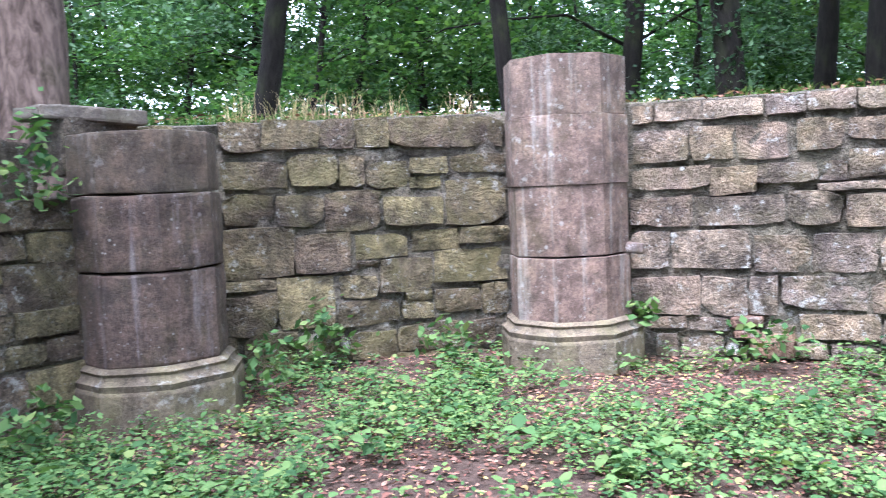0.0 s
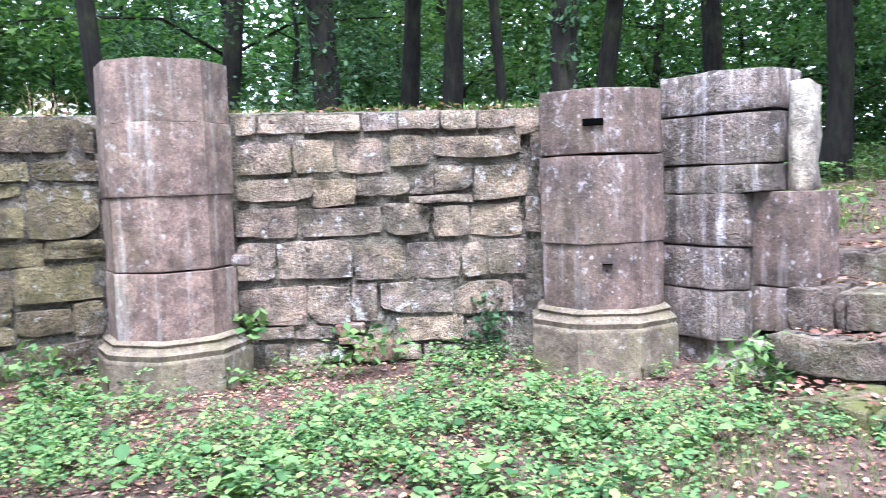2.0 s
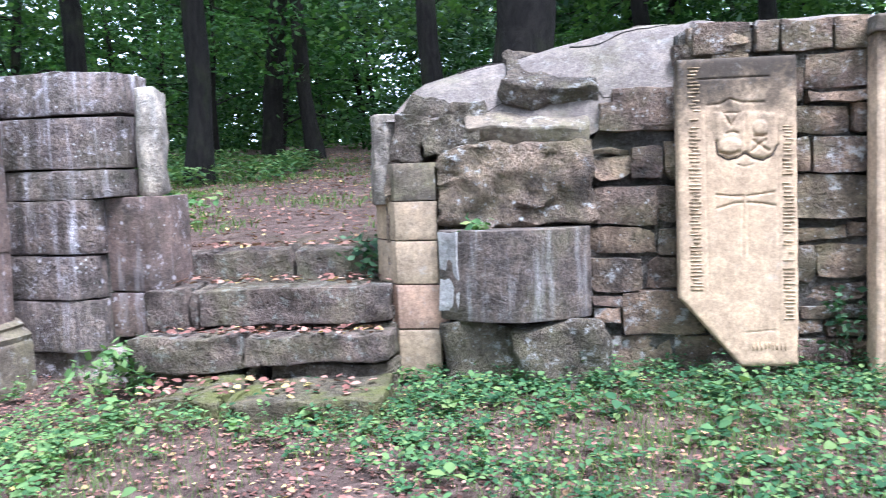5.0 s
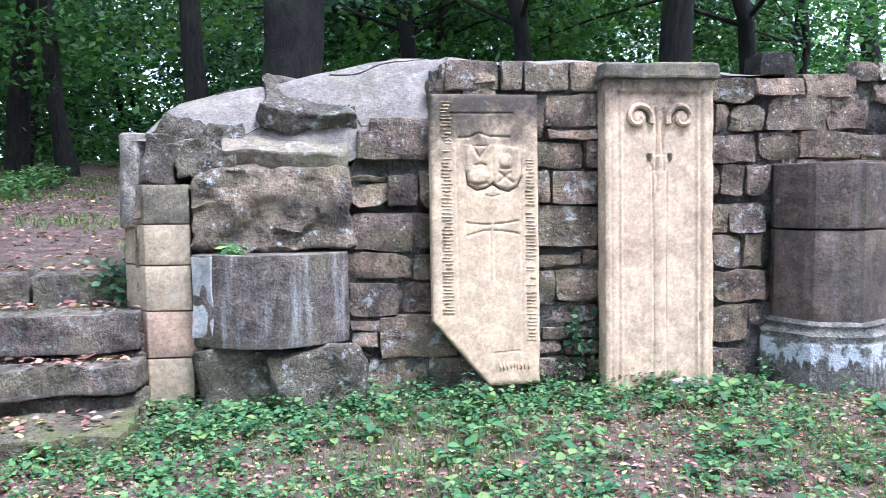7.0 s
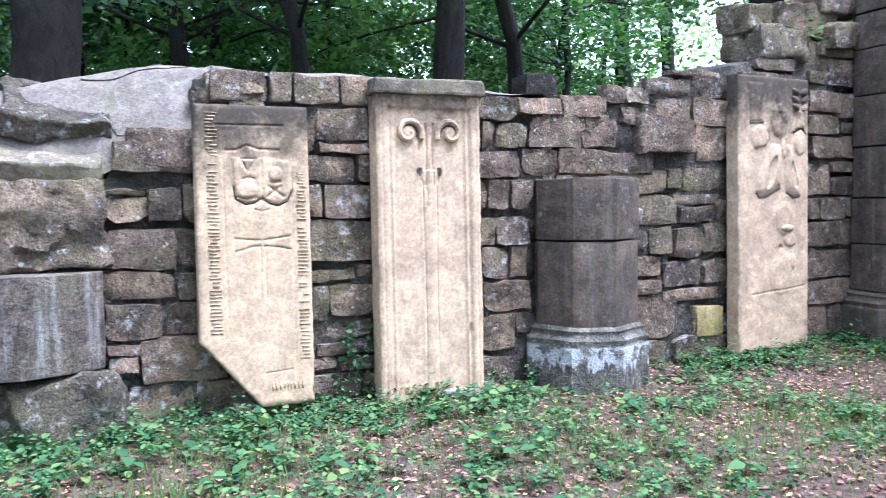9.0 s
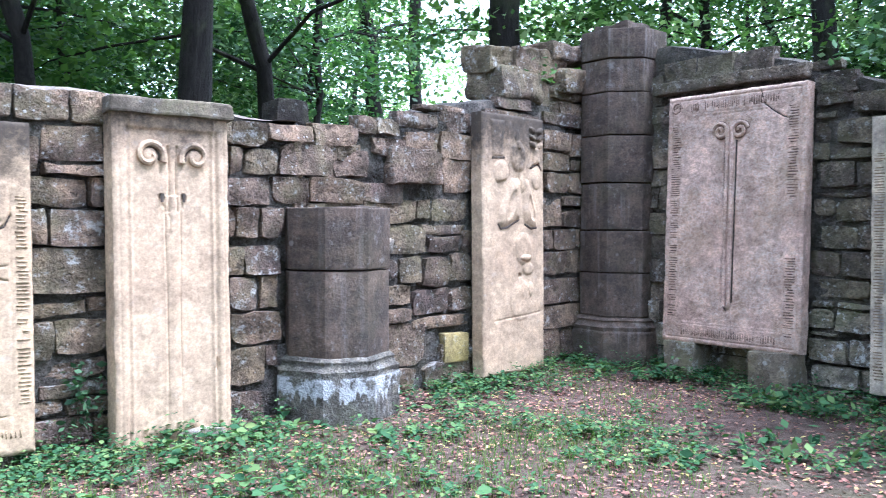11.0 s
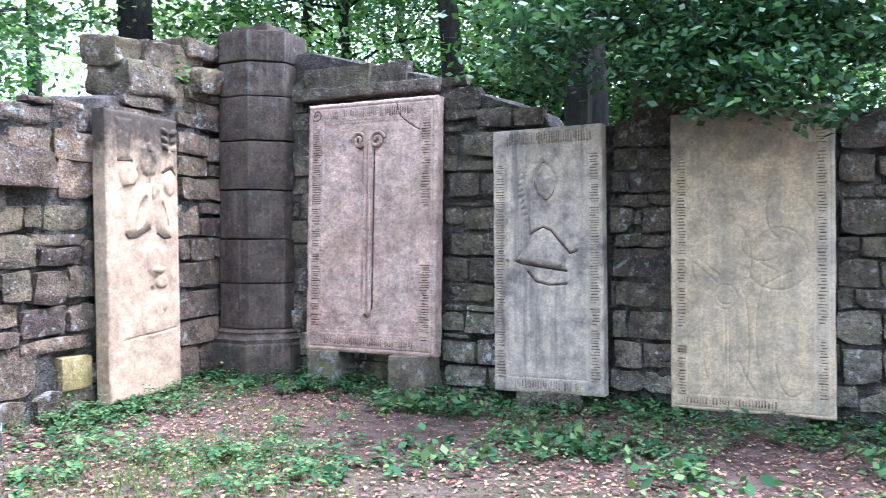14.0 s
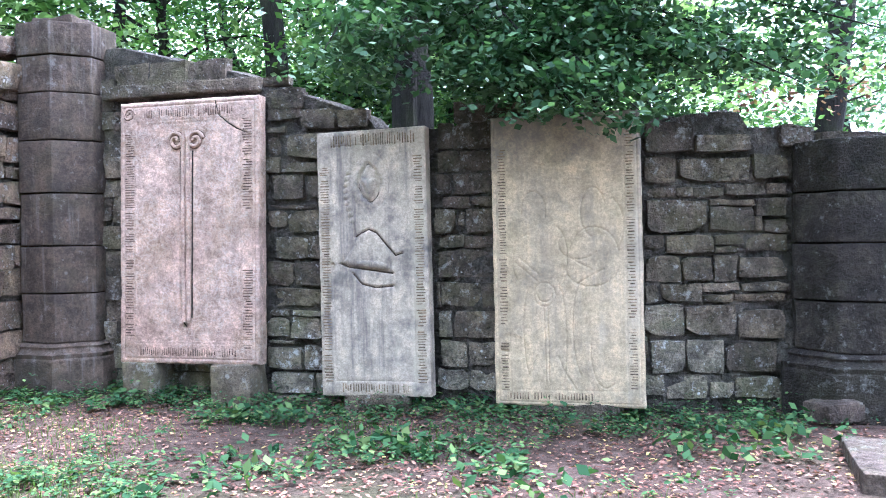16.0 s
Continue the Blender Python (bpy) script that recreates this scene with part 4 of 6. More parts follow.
pier(-0.33, 6.12, ngon(8, 0.5, -79), [0.44, 1.06, 1.56, 1.97], 0.45, M_UMBER, M_BASE, "dark brown half-round sandstone pier on a moulded plinth", (), 0.02, 0.012, M_DRUM)
pier(2.87, 6.27, ngon(8, 0.49, -80), [0.44, 0.95, 1.5, 2.03, 2.49], 0.46, M_PINK, M_BASE, "tall pinkish octagonal sandstone pier with flat top", (1, 2), 0.006, 0.006)
pier(5.36, 4.05, ngon(8, 0.49, -116), [0.56, 1.05, 1.7, 2.18], 0.57, M_BROWN, M_BASE, "brown sandstone pier with a slot and white lichen", (0,), 0.014, 0.01)
pier(5.95, -3.95, ngon(8, 0.43, 138), [0.53, 1.2, 1.68], 0.55, M_DRUM, M_PAINTED, "short dark pier stump on a whitewashed plinth", (), 0.012, 0.005)
pier(6.2, -7.78, ngon(8, 0.48, 112), [0.58, 1.05, 1.5, 2.0, 2.5, 2.95, 3.3, 3.62], 0.58, M_DRUM, M_DRUM, "tall blackened corner pier of stacked drums", (), 0.012, 0.006)
pier(-1.0, -8.2, ngon(8, 0.52, 67), [0.6, 1.0, 1.45, 1.85, 2.26], 0.6, M_BLACK, M_BLACK, "blackened angular pier beside the wall", (), 0.016, 0.005)

# ---- steps ----
for (x0, x1, y0, y1, z1, z0), mat, label in (
        ((4.85, 5.5, 0.9, 2.3, 0.17, -0.2), M_MOSS, "mossy worn lowest stone step sunk in earth"),
        ((5.42, 5.8, 0.92, 2.75, 0.45, 0.0), M_STEP, "weathered stone step of several blocks"),
        ((5.68, 6.3, 0.95, 2.72, 0.75, 0.2), M_STEP, "weathered stone step with a cracked corner"),
        ((6.16, 6.6, 0.9, 2.75, 0.97, 0.4), M_STEP, "top stone step below the path")):
    st = thing("step", None, None, pose(0, 0, 0), label, "step", "steps to the wood")
    cutsy = [y0] + sorted(random.uniform(y0 + 0.3, y1 - 0.3) for _ in range(2)) + [y1]
    for k, (a, b) in enumerate(zip(cutsy, cutsy[1:])):
        front, sag = x0 + random.uniform(0, 0.05), random.uniform(0, 0.03)
        foot = z0 if z1 < 0.2 or z1 > 0.8 else z1 - (0.19 if z1 < 0.5 else 0.27) - 0.03 * k
        stone = box(front - 0.02, x1, a + 0.006, b - 0.006, foot, z1 - sag, 0.016, 8, 0.03, 3.7 * k + x0, 4.2)
        bmesh.ops.rotate(stone, verts=stone.verts[:], cent=(front, (a + b) / 2, foot), matrix=Matrix.Rotation(radians((1.8, -2.2, 1.2)[k]), 3, "Z") @ Matrix.Rotation(radians((-1.2, 0.9, -1.6)[k]), 3, "X"))
        part("block", stone, mat, st)
        if foot > z0:
            part("packing_stone", box(front + 0.05, x1, a + 0.04 * k, b - 0.03, z0 - 0.1, foot - 0.012, 0.02, 5, 0.04, 5.1 * k + x0, 5.0), M_ROCK, st)


# ---- grave slabs ----
def slab(plane, u, z, w, h, t, lean, material, label, out=0.12, roll=0.0, cut=None, field=None, wear=0.004):
    """A grave slab against a wall: its own frame has x across, y into the wall, z up, from the middle of its foot. field gives the carving: how far the face stands out at x, z."""
    nx, nz = int(w / 0.0075), int(h / 0.0075)
    gx2, gz2 = np.meshgrid(np.linspace(-w / 2, w / 2, nx + 1), np.linspace(0, 1, nz + 1))
    low = np.interp(gx2, [-w / 2, -w / 2 + cut[0], w / 2], [cut[1], 0, 0]) if cut else 0 * gx2
    gz2 = low + (h - low) * gz2
    rim = np.minimum(np.minimum(gx2 + w / 2, w / 2 - gx2), np.minimum(gz2 - low, h - gz2))
    rough = np.array([noise.noise(Vector((x * 5, q * 5, u))) + 0.6 * noise.noise(Vector((x * 16, q * 16, u))) for x, q in zip(gx2.ravel(), gz2.ravel())]).reshape(gx2.shape)
    edge = np.exp(-rim / 0.012) * (0.012 + 0.02 * np.clip(rough, 0, 1))
    y = edge - wear * rough - (field(gx2, gz2) if field else 0)
    wob = 0.8 * wear * np.exp(-rim / 0.03) * rough
    verts = np.stack([gx2 + wob * np.sign(-gx2), y, gz2 + wob], -1).reshape(-1, 3)
    k = nx + 1
    base = (np.arange(nz)[:, None] * k + np.arange(nx)[None]).ravel()
    faces = np.stack([base, base + 1, base + 1 + k, base + k], 1)
    loop = np.concatenate([np.arange(nx), np.arange(nz) * k + nx, nz * k + nx - np.arange(nx), (nz - np.arange(nz)) * k])
    back = verts[loop].copy()
    back[:, 1] = t
    first = len(verts)
    ring = np.arange(len(loop))
    nxt = (ring + 1) % len(loop)
    sides = np.stack([loop[nxt], loop, first + ring, first + nxt], 1)
    ob = thing("grave_slab", None, None, plane.m @ pose(u, -out - t, z, -lean, roll, 0), label, "grave slab", "grave slabs on the walls")
    panel = new("panel", fast_mesh("panel", np.concatenate([verts, back]), np.concatenate([faces, sides]), material, True))
    panel.data.set_sharp_from_angle(angle=radians(50))
    panel.parent = ob
    return ob


def reach(x, z, pts):
    """Distance of each place from a line through pts."""
    best = np.full(x.shape, 9.0)
    for (ax, az), (bx, bz) in zip(pts, pts[1:]):
        dx, dz = bx - ax, bz - az
        k = np.clip(((x - ax) * dx + (z - az) * dz) / (dx * dx + dz * dz + 1e-12), 0, 1)
        best = np.minimum(best, np.hypot(x - ax - k * dx, z - az - k * dz))
    return best


def cutline(x, z, pts, width=0.006, deep=0.008):
    """An incised line."""
    return -deep * np.exp(-(reach(x, z, pts) / width) ** 2)


def boss(x, z, cx, cz, rx, rz, high, lean=0.0, sharp=2.0):
    """A raised rounded form."""
    c, q = math.cos(radians(lean)), math.sin(radians(lean))
    a, b = ((x - cx) * c + (z - cz) * q) / rx, (-(x - cx) * q + (z - cz) * c) / rz
    return high * np.clip(1 - (a * a + b * b) ** sharp, 0, 1) ** 0.6


def plateau(x, z, outline, high, soft=0.012):
    """A raised flat form with rounded shoulders on a closed outline."""
    inside = np.zeros(x.shape, bool)
    for (ax, az), (bx, bz) in zip(outline, outline[1:] + outline[:1]):
        hit = (az > z) != (bz > z)
        inside ^= hit & (x < ax + (z - az) / (bz - az + 1e-12) * (bx - ax))
    return high * np.where(inside, 1 - np.exp(-reach(x, z, outline + outline[:1]) / soft), 0)


def framed(x, z, w, h, inset, width=0.006, deep=0.006):
    a, b = w / 2 - inset, h - inset
    return cutline(x, z, [(-a, inset), (-a, b), (a, b), (a, inset), (-a, inset)], width, deep)


def face_of(ob):
    """The slab's carved panel."""
    return next(c for c in ob.children if c.name.startswith("panel"))


def lettering(ob, x0, x1, z0, z1, seed, upright, material=None):
    """A worn band of illegible letters as plain bars: upright bands run up the slab's side."""
    rng = np.random.default_rng(seed)
    verts, faces = [], []
    s, end = (z0, z1) if upright else (x0, x1)
    while s < end:
        if rng.random() < 0.06:
            s += 0.03
            continue
        k = rng.uniform(0.55, 0.95) if rng.random() < 0.8 else 1.0
        a = rng.uniform(0, 1 - k)
        th = rng.uniform(0.008, 0.014)
        c0, c1 = (x0, x1) if upright else (z0, z1)
        q0, q1 = c0 + (c1 - c0) * a, c0 + (c1 - c0) * (a + k)
        r = (q0, q1, s, s + th) if upright else (s, s + th, q0, q1)
        i = len(verts)
        d = -0.004
        verts += [(r[0], 0.004, r[2]), (r[1], 0.004, r[2]), (r[1], 0.004, r[3]), (r[0], 0.004, r[3]), (r[0] + 0.002, d, r[2] + 0.002), (r[1] - 0.002, d, r[2] + 0.002), (r[1] - 0.002, d, r[3] - 0.002), (r[0] + 0.002, d, r[3] - 0.002)]
        faces += [(i + 4, i + 5, i + 6, i + 7), (i, i + 1, i + 5, i + 4), (i + 1, i + 2, i + 6, i + 5), (i + 2, i + 3, i + 7, i + 6), (i + 3, i, i + 4, i + 7)]
        s += th + rng.uniform(0.009, 0.016)
    o = new("inscription", fast_mesh("inscription", verts, faces, material or M_LETTER))
    o.parent = face_of(ob)
    return tagged(o, "worn dark band of carved bars")


def ridge(ob, pts, r, material, name="relief", flat=0.7, taper=1.0, dirt=None):
    if dirt:
        part("dirt_line", tube([(x + 0.004, 0.0, z - 0.004) for x, z in pts], r * 1.5, 6, taper, 0.12), dirt, face_of(ob), "dark dirt beside the carving")
    return part(name, tube([(x, -0.002, z) for x, z in pts], r, 8, taper, flat), material, face_of(ob))


def grime_and_shade(ob, lines, r, material, depth=0.013):
    """Dark tubes in the bottom of carved grooves: dirt, and painted shade below the heavy shields."""
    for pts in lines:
        part("dirt_line", tube([(x, depth, z) for x, z in pts], r, 6, 1.0, 0.5), material, face_of(ob), "dark grime and painted shade in a carved groove")


def arc(cx, cz, rx, rz, a0, a1, n=14):
    return [(cx + rx * math.cos(radians(a0 + (a1 - a0) * i / n)), cz + rz * math.sin(radians(a0 + (a1 - a0) * i / n))) for i in range(n + 1)]


def scroll(cx, cz, r, turns, start, hand=1, n=30):
    return [(cx + hand * r * (1 - 0.8 * i / n) * math.cos(start + turns * 2 * math.pi * i / n), cz + r * (1 - 0.8 * i / n) * math.sin(start + turns * 2 * math.pi * i / n)) for i in range(n + 1)]


P4, P5, P6 = Plane(*W4), Plane(*W5), Plane(*W6)
def carve_broken(x, z):
    """A foot-cross below two shields, a ruled band across the head."""
    f = cutline(x, z, [(-0.24, 1.85), (0.2, 1.85)], 0.005, 0.008) + cutline(x, z, [(-0.18, 1.685), (-0.1, 1.69), (-0.04, 1.72), (0.03, 1.695), (0.17, 1.69)], 0.007, 0.009)
    shield = [(-0.14, 1.64), (-0.13, 1.45), (-0.12, 1.37), (-0.06, 1.335), (0.0, 1.345), (0.05, 1.375), (0.05, 1.64)]
    other = [(0.05, 1.64), (0.05, 1.375), (0.1, 1.34), (0.16, 1.325), (0.22, 1.355), (0.25, 1.42), (0.24, 1.62)]
    f += plateau(x, z, shield, 0.01) + plateau(x, z, other, 0.009)
    f += cutline(x, z, shield[1:6], 0.009, 0.014) + cutline(x, z, other[1:6], 0.009, 0.014)
    f += cutline(x, z, [(-0.08, 1.63), (-0.04, 1.55), (0.02, 1.63), (-0.08, 1.63)], 0.007, 0.012) + cutline(x, z, [(-0.07, 1.5), (-0.03, 1.51), (0.0, 1.5)], 0.008, 0.01)
    f += boss(x, z, -0.05, 1.42, 0.075, 0.05, 0.012, 10) + cutline(x, z, [(-0.12, 1.385), (-0.05, 1.365), (0.01, 1.38)], 0.008, 0.014)
    f += cutline(x, z, [(0.1, 1.45), (0.19, 1.385)], 0.009, 0.013) + cutline(x, z, [(0.17, 1.45), (0.09, 1.385)], 0.009, 0.013)
    f += boss(x, z, 0.14, 1.53, 0.045, 0.05, 0.01) + cutline(x, z, [(0.11, 1.48), (0.17, 1.48)], 0.008, 0.014)
    f += cutline(x, z, [(0.0, 1.3), (0.045, 1.285), (0.09, 1.3)], 0.005, 0.006)
    for line in ([(-0.13, 1.112), (0.0, 1.098), (0.03, 1.1)], [(0.06, 1.1), (0.14, 1.108), (0.225, 1.122)], [(-0.125, 1.025), (-0.03, 1.055), (0.03, 1.06)], [(0.06, 1.058), (0.15, 1.05), (0.23, 1.032)]):
        f += cutline(x, z, line, 0.006, 0.009)
    for q in (0.03, 0.065):
        f += cutline(x, z, [(q, 1.05), (q - 0.005, 0.72)], 0.005, 0.004)
    f += cutline(x, z, [(0.04, 0.22), (0.22, 0.235)], 0.004, 0.005)
    return f + cutline(x, z, [(-0.19, 0.5), (-0.2, 1.82)], 0.004, 0.003) + cutline(x, z, [(0.245, 0.2), (0.25, 1.55)], 0.004, 0.003)


S1 = slab(P4, 2.31, 0.17, 0.74, 1.98, 0.1, 2.5, M_CREAM, "cream sandstone grave slab, lower corner broken off", 0.16, 0.0, (0.38, 0.45), carve_broken, 0.003)
grime_and_shade(S1, ([(-0.13, 1.45), (-0.12, 1.37), (-0.06, 1.335), (0.0, 1.345), (0.05, 1.375)], [(0.05, 1.375), (0.1, 1.34), (0.16, 1.325), (0.22, 1.355), (0.25, 1.42)]), 0.005, M_DRUM, 0.006)
lettering(S1, -0.305, -0.225, 0.5, 1.92, 1, True, M_LETTER_PALE)
lettering(S1, 0.275, 0.35, 0.3, 1.54, 2, True, M_LETTER_PALE)
lettering(S1, 0.08, 0.3, 0.1, 0.16, 4, False, M_LETTER_PALE)


def carve_scrolled(x, z):
    """A sunk field inside a plain border, two scrolled staffs with a long ridge between them."""
    inside = np.minimum(0.315 - np.abs(x), 2.14 - z)
    f = -0.022 / (1 + np.exp(-inside / 0.006))
    f += cutline(x, z, [(-0.36, 0.03), (-0.36, 2.2)], 0.005, 0.005) + cutline(x, z, [(0.36, 0.03), (0.36, 2.2)], 0.005, 0.005)
    f += 0.012 * np.exp(-(np.abs(np.abs(x) - 0.285) / 0.012) ** 2)
    f += 0.014 * np.exp(-(x / 0.05) ** 2) * (z < 1.7)
    for h in (-1, 1):
        f += cutline(x, z, [(h * 0.055, 1.6), (h * 0.045, 0.9), (h * 0.05, 0.1)], 0.005, 0.007)
        f += cutline(x, z, [(h * 0.03, 2.03), (h * 0.02, 1.85), (h * 0.03, 1.6)], 0.008, 0.012)
        f += boss(x, z, h * 0.16, 1.965, 0.05, 0.05, 0.02)
        f -= boss(x, z, h * 0.075, 1.69, 0.02, 0.03, 0.02)
    return f + cutline(x, z, [(-0.1, 1.7), (-0.02, 1.55), (-0.03, 1.45)], 0.006, 0.006) - boss(x, z, 0.3, 0.55, 0.012, 0.05, 0.012)


S2 = slab(P4, 3.56, 0.03, 0.8, 2.3, 0.16, 1.5, M_CREAM_PINK, "cream grave slab with two scrolls and a ridge", 0.1, 0.0, None, carve_scrolled, 0.004)
part("cornice", box(-0.42, 0.42, -0.045, 0.15, 2.23, 2.34, 0.02, 5, 0.014, 2.0, 5), M_BASE, S2, "weathered moulded cornice, darkened")
for h in (-1, 1):
    coil = [(q, z) for q, z in scroll(h * 0.16, 1.965, 0.105, 1.15, -0.4, -h)]
    part("scroll", tube([(q, 0.012, z) for q, z in coil], 0.024, 8, 0.8, 1.1), M_CREAM_PINK, face_of(S2))
    part("dirt_line", tube([(h * 0.16 + (q - h * 0.16) * 0.76, 0.018, 1.965 + (z - 1.965) * 0.76) for q, z in coil], 0.014, 6, 0.8, 0.5), M_DRUM, face_of(S2), "black line in the scroll's groove")
    part("drill_hole", tube([(h * 0.075, 0.012, 1.715), (h * 0.075, 0.012, 1.66)], 0.014, 8, 0.7, 0.5), M_DRUM, face_of(S2), "dark drilled socket")


def carve_shields(x, z):
    """Two heavy hanging lobes under a drop, worn scrolls in the upper corners."""
    f = plateau(x, z, [(-0.06, 1.88), (-0.17, 1.7), (-0.25, 1.53), (-0.26, 1.45), (-0.21, 1.4), (-0.12, 1.41), (0.07, 1.49), (0.1, 1.6), (0.1, 1.88)], 0.04, 0.05)
    f += plateau(x, z, [(0.125, 1.88), (0.115, 1.55), (0.15, 1.45), (0.25, 1.4), (0.34, 1.41), (0.34, 1.56), (0.28, 1.7), (0.21, 1.87)], 0.036, 0.05)
    f -= boss(x, z, -0.07, 1.62, 0.05, 0.16, 0.02, -22) + boss(x, z, 0.24, 1.6, 0.04, 0.13, 0.018, 14)
    f += boss(x, z, 0.05, 2.09, 0.115, 0.15, 0.024) + boss(x, z, 0.045, 2.25, 0.035, 0.1, 0.018) + boss(x, z, 0.11, 1.9, 0.05, 0.16, 0.02)
    f += boss(x, z, -0.2, 1.93, 0.12, 0.11, 0.016) + boss(x, z, 0.34, 1.9, 0.09, 0.12, 0.016)
    f += plateau(x, z, [(-0.33, 2.07), (-0.17, 2.07), (-0.15, 2.42), (-0.35, 2.42)], 0.018, 0.02) + plateau(x, z, [(0.27, 2.02), (0.4, 2.02), (0.38, 2.2), (0.3, 2.2)], 0.03, 0.02)
    for q in (2.22, 2.29, 2.36):
        for h in (-1, 1):
            f += boss(x, z, 0.335 + h * 0.055, q, 0.05, 0.028, 0.03, h * 25)
    f += cutline(x, z, [(-0.1, 1.98), (-0.08, 1.9), (-0.13, 1.85), (-0.25, 1.83)], 0.012, 0.012) + cutline(x, z, [(0.24, 1.98), (0.36, 2.03), (0.42, 1.97)], 0.01, 0.014)
    f += boss(x, z, 0.13, 1.2, 0.13, 0.16, 0.012) + boss(x, z, 0.16, 1.11, 0.09, 0.03, 0.02) - boss(x, z, 0.07, 0.94, 0.03, 0.025, 0.022)
    f += boss(x, z, 0.2, 1.0, 0.09, 0.06, 0.014) + boss(x, z, 0.24, 0.8, 0.04, 0.07, 0.012) + boss(x, z, 0.08, 0.7, 0.16, 0.2, 0.01)
    return f + cutline(x, z, [(-0.3, 0.52), (-0.05, 0.54), (0.2, 0.55), (0.4, 0.57)], 0.008, 0.006)


S3 = slab(P5, 2.46, 0.12, 0.93, 2.48, 0.14, 1.0, M_CREAM_PINK, "pale grave slab with two worn heavy shields", 0.08, 0.0, None, carve_shields, 0.006)


def carve_crozier(x, z):
    """A sunk field in a lettered border; two staffs side by side, each grooved."""
    inside = np.minimum(0.53 - np.abs(x), np.minimum(z - 0.2, 2.22 - z))
    f = -0.008 / (1 + np.exp(-inside / 0.004)) + framed(x, z, 1.44, 2.42, 0.045, 0.007, 0.008) + framed(x, z, 1.44, 2.42, 0.185, 0.005, 0.006)
    f += cutline(x, z, [(-0.075, 1.95), (-0.07, 1.2), (-0.065, 0.42)], 0.014, 0.02) + cutline(x, z, [(0.045, 1.95), (0.04, 1.2), (0.035, 0.42)], 0.01, 0.012)
    f += cutline(x, z, [(0.28, 2.4), (0.32, 2.26), (0.42, 2.18), (0.5, 2.13), (0.64, 2.07)], 0.006, 0.012)
    f -= boss(x, z, 0.6, 1.1, 0.08, 0.25, 0.012) + boss(x, z, -0.02, 0.36, 0.04, 0.05, 0.016)
    return f


# dark tubes below the lobes and corner scrolls: their deep shade, painted in
grime_and_shade(S3, ([(-0.25, 1.44), (-0.21, 1.395), (-0.12, 1.405), (0.07, 1.485)], [(0.15, 1.44), (0.25, 1.395), (0.34, 1.405)], [(-0.15, 2.07), (-0.33, 2.06)], [(0.25, 1.99), (0.36, 2.04), (0.42, 1.98)]), 0.012, M_DRUM, 0.0)
S4 = slab(P6, 1.815, 0.41, 1.44, 2.42, 0.14, 2.0, M_ROSE, "rose sandstone grave slab with a double crozier", 0.15, -0.3, None, carve_crozier, 0.007)
grime_and_shade(S4, ([(-0.075, 1.95), (-0.07, 1.2), (-0.065, 0.4), (-0.02, 0.34)], [(0.045, 1.95), (0.04, 1.2), (0.035, 0.42)]), 0.007, M_BLACK, 0.014)
grime_and_shade(S4, ([(0.28, 2.4), (0.32, 2.26), (0.42, 2.18), (0.5, 2.13), (0.64, 2.07)],), 0.005, M_BLACK, 0.01)
lettering(S4, -0.66, -0.56, 0.25, 2.15, 5, True, M_LETTER_ROSE)
lettering(S4, 0.56, 0.66, 0.15, 0.85, 6, True, M_LETTER_ROSE)
lettering(S4, 0.56, 0.66, 1.4, 2.22, 26, True, M_LETTER_ROSE)
lettering(S4, -0.45, 0.5, 2.26, 2.35, 7, False, M_LETTER_ROSE)
lettering(S4, -0.5, 0.5, 0.07, 0.15, 8, False, M_LETTER_ROSE)
ridge(S4, scroll(-0.62, 2.31, 0.065, 1.5, 0, 1), 0.01, M_ROSE, "scroll", 0.9, 1.0, M_LETTER_ROSE)
for h in (-1, 1):
    ridge(S4, [(h * 0.026 - 0.018, 2.1), (h * 0.026 - 0.018, 1.2), (h * 0.024 - 0.014, 0.38)], 0.02, M_ROSE, "staff", 0.9)
    ridge(S4, scroll(h * 0.1 - 0.018, 2.04, 0.085, 1.5, 0.2, h), 0.017, M_ROSE, "scroll", 1.2, 1.0, M_LETTER_ROSE)


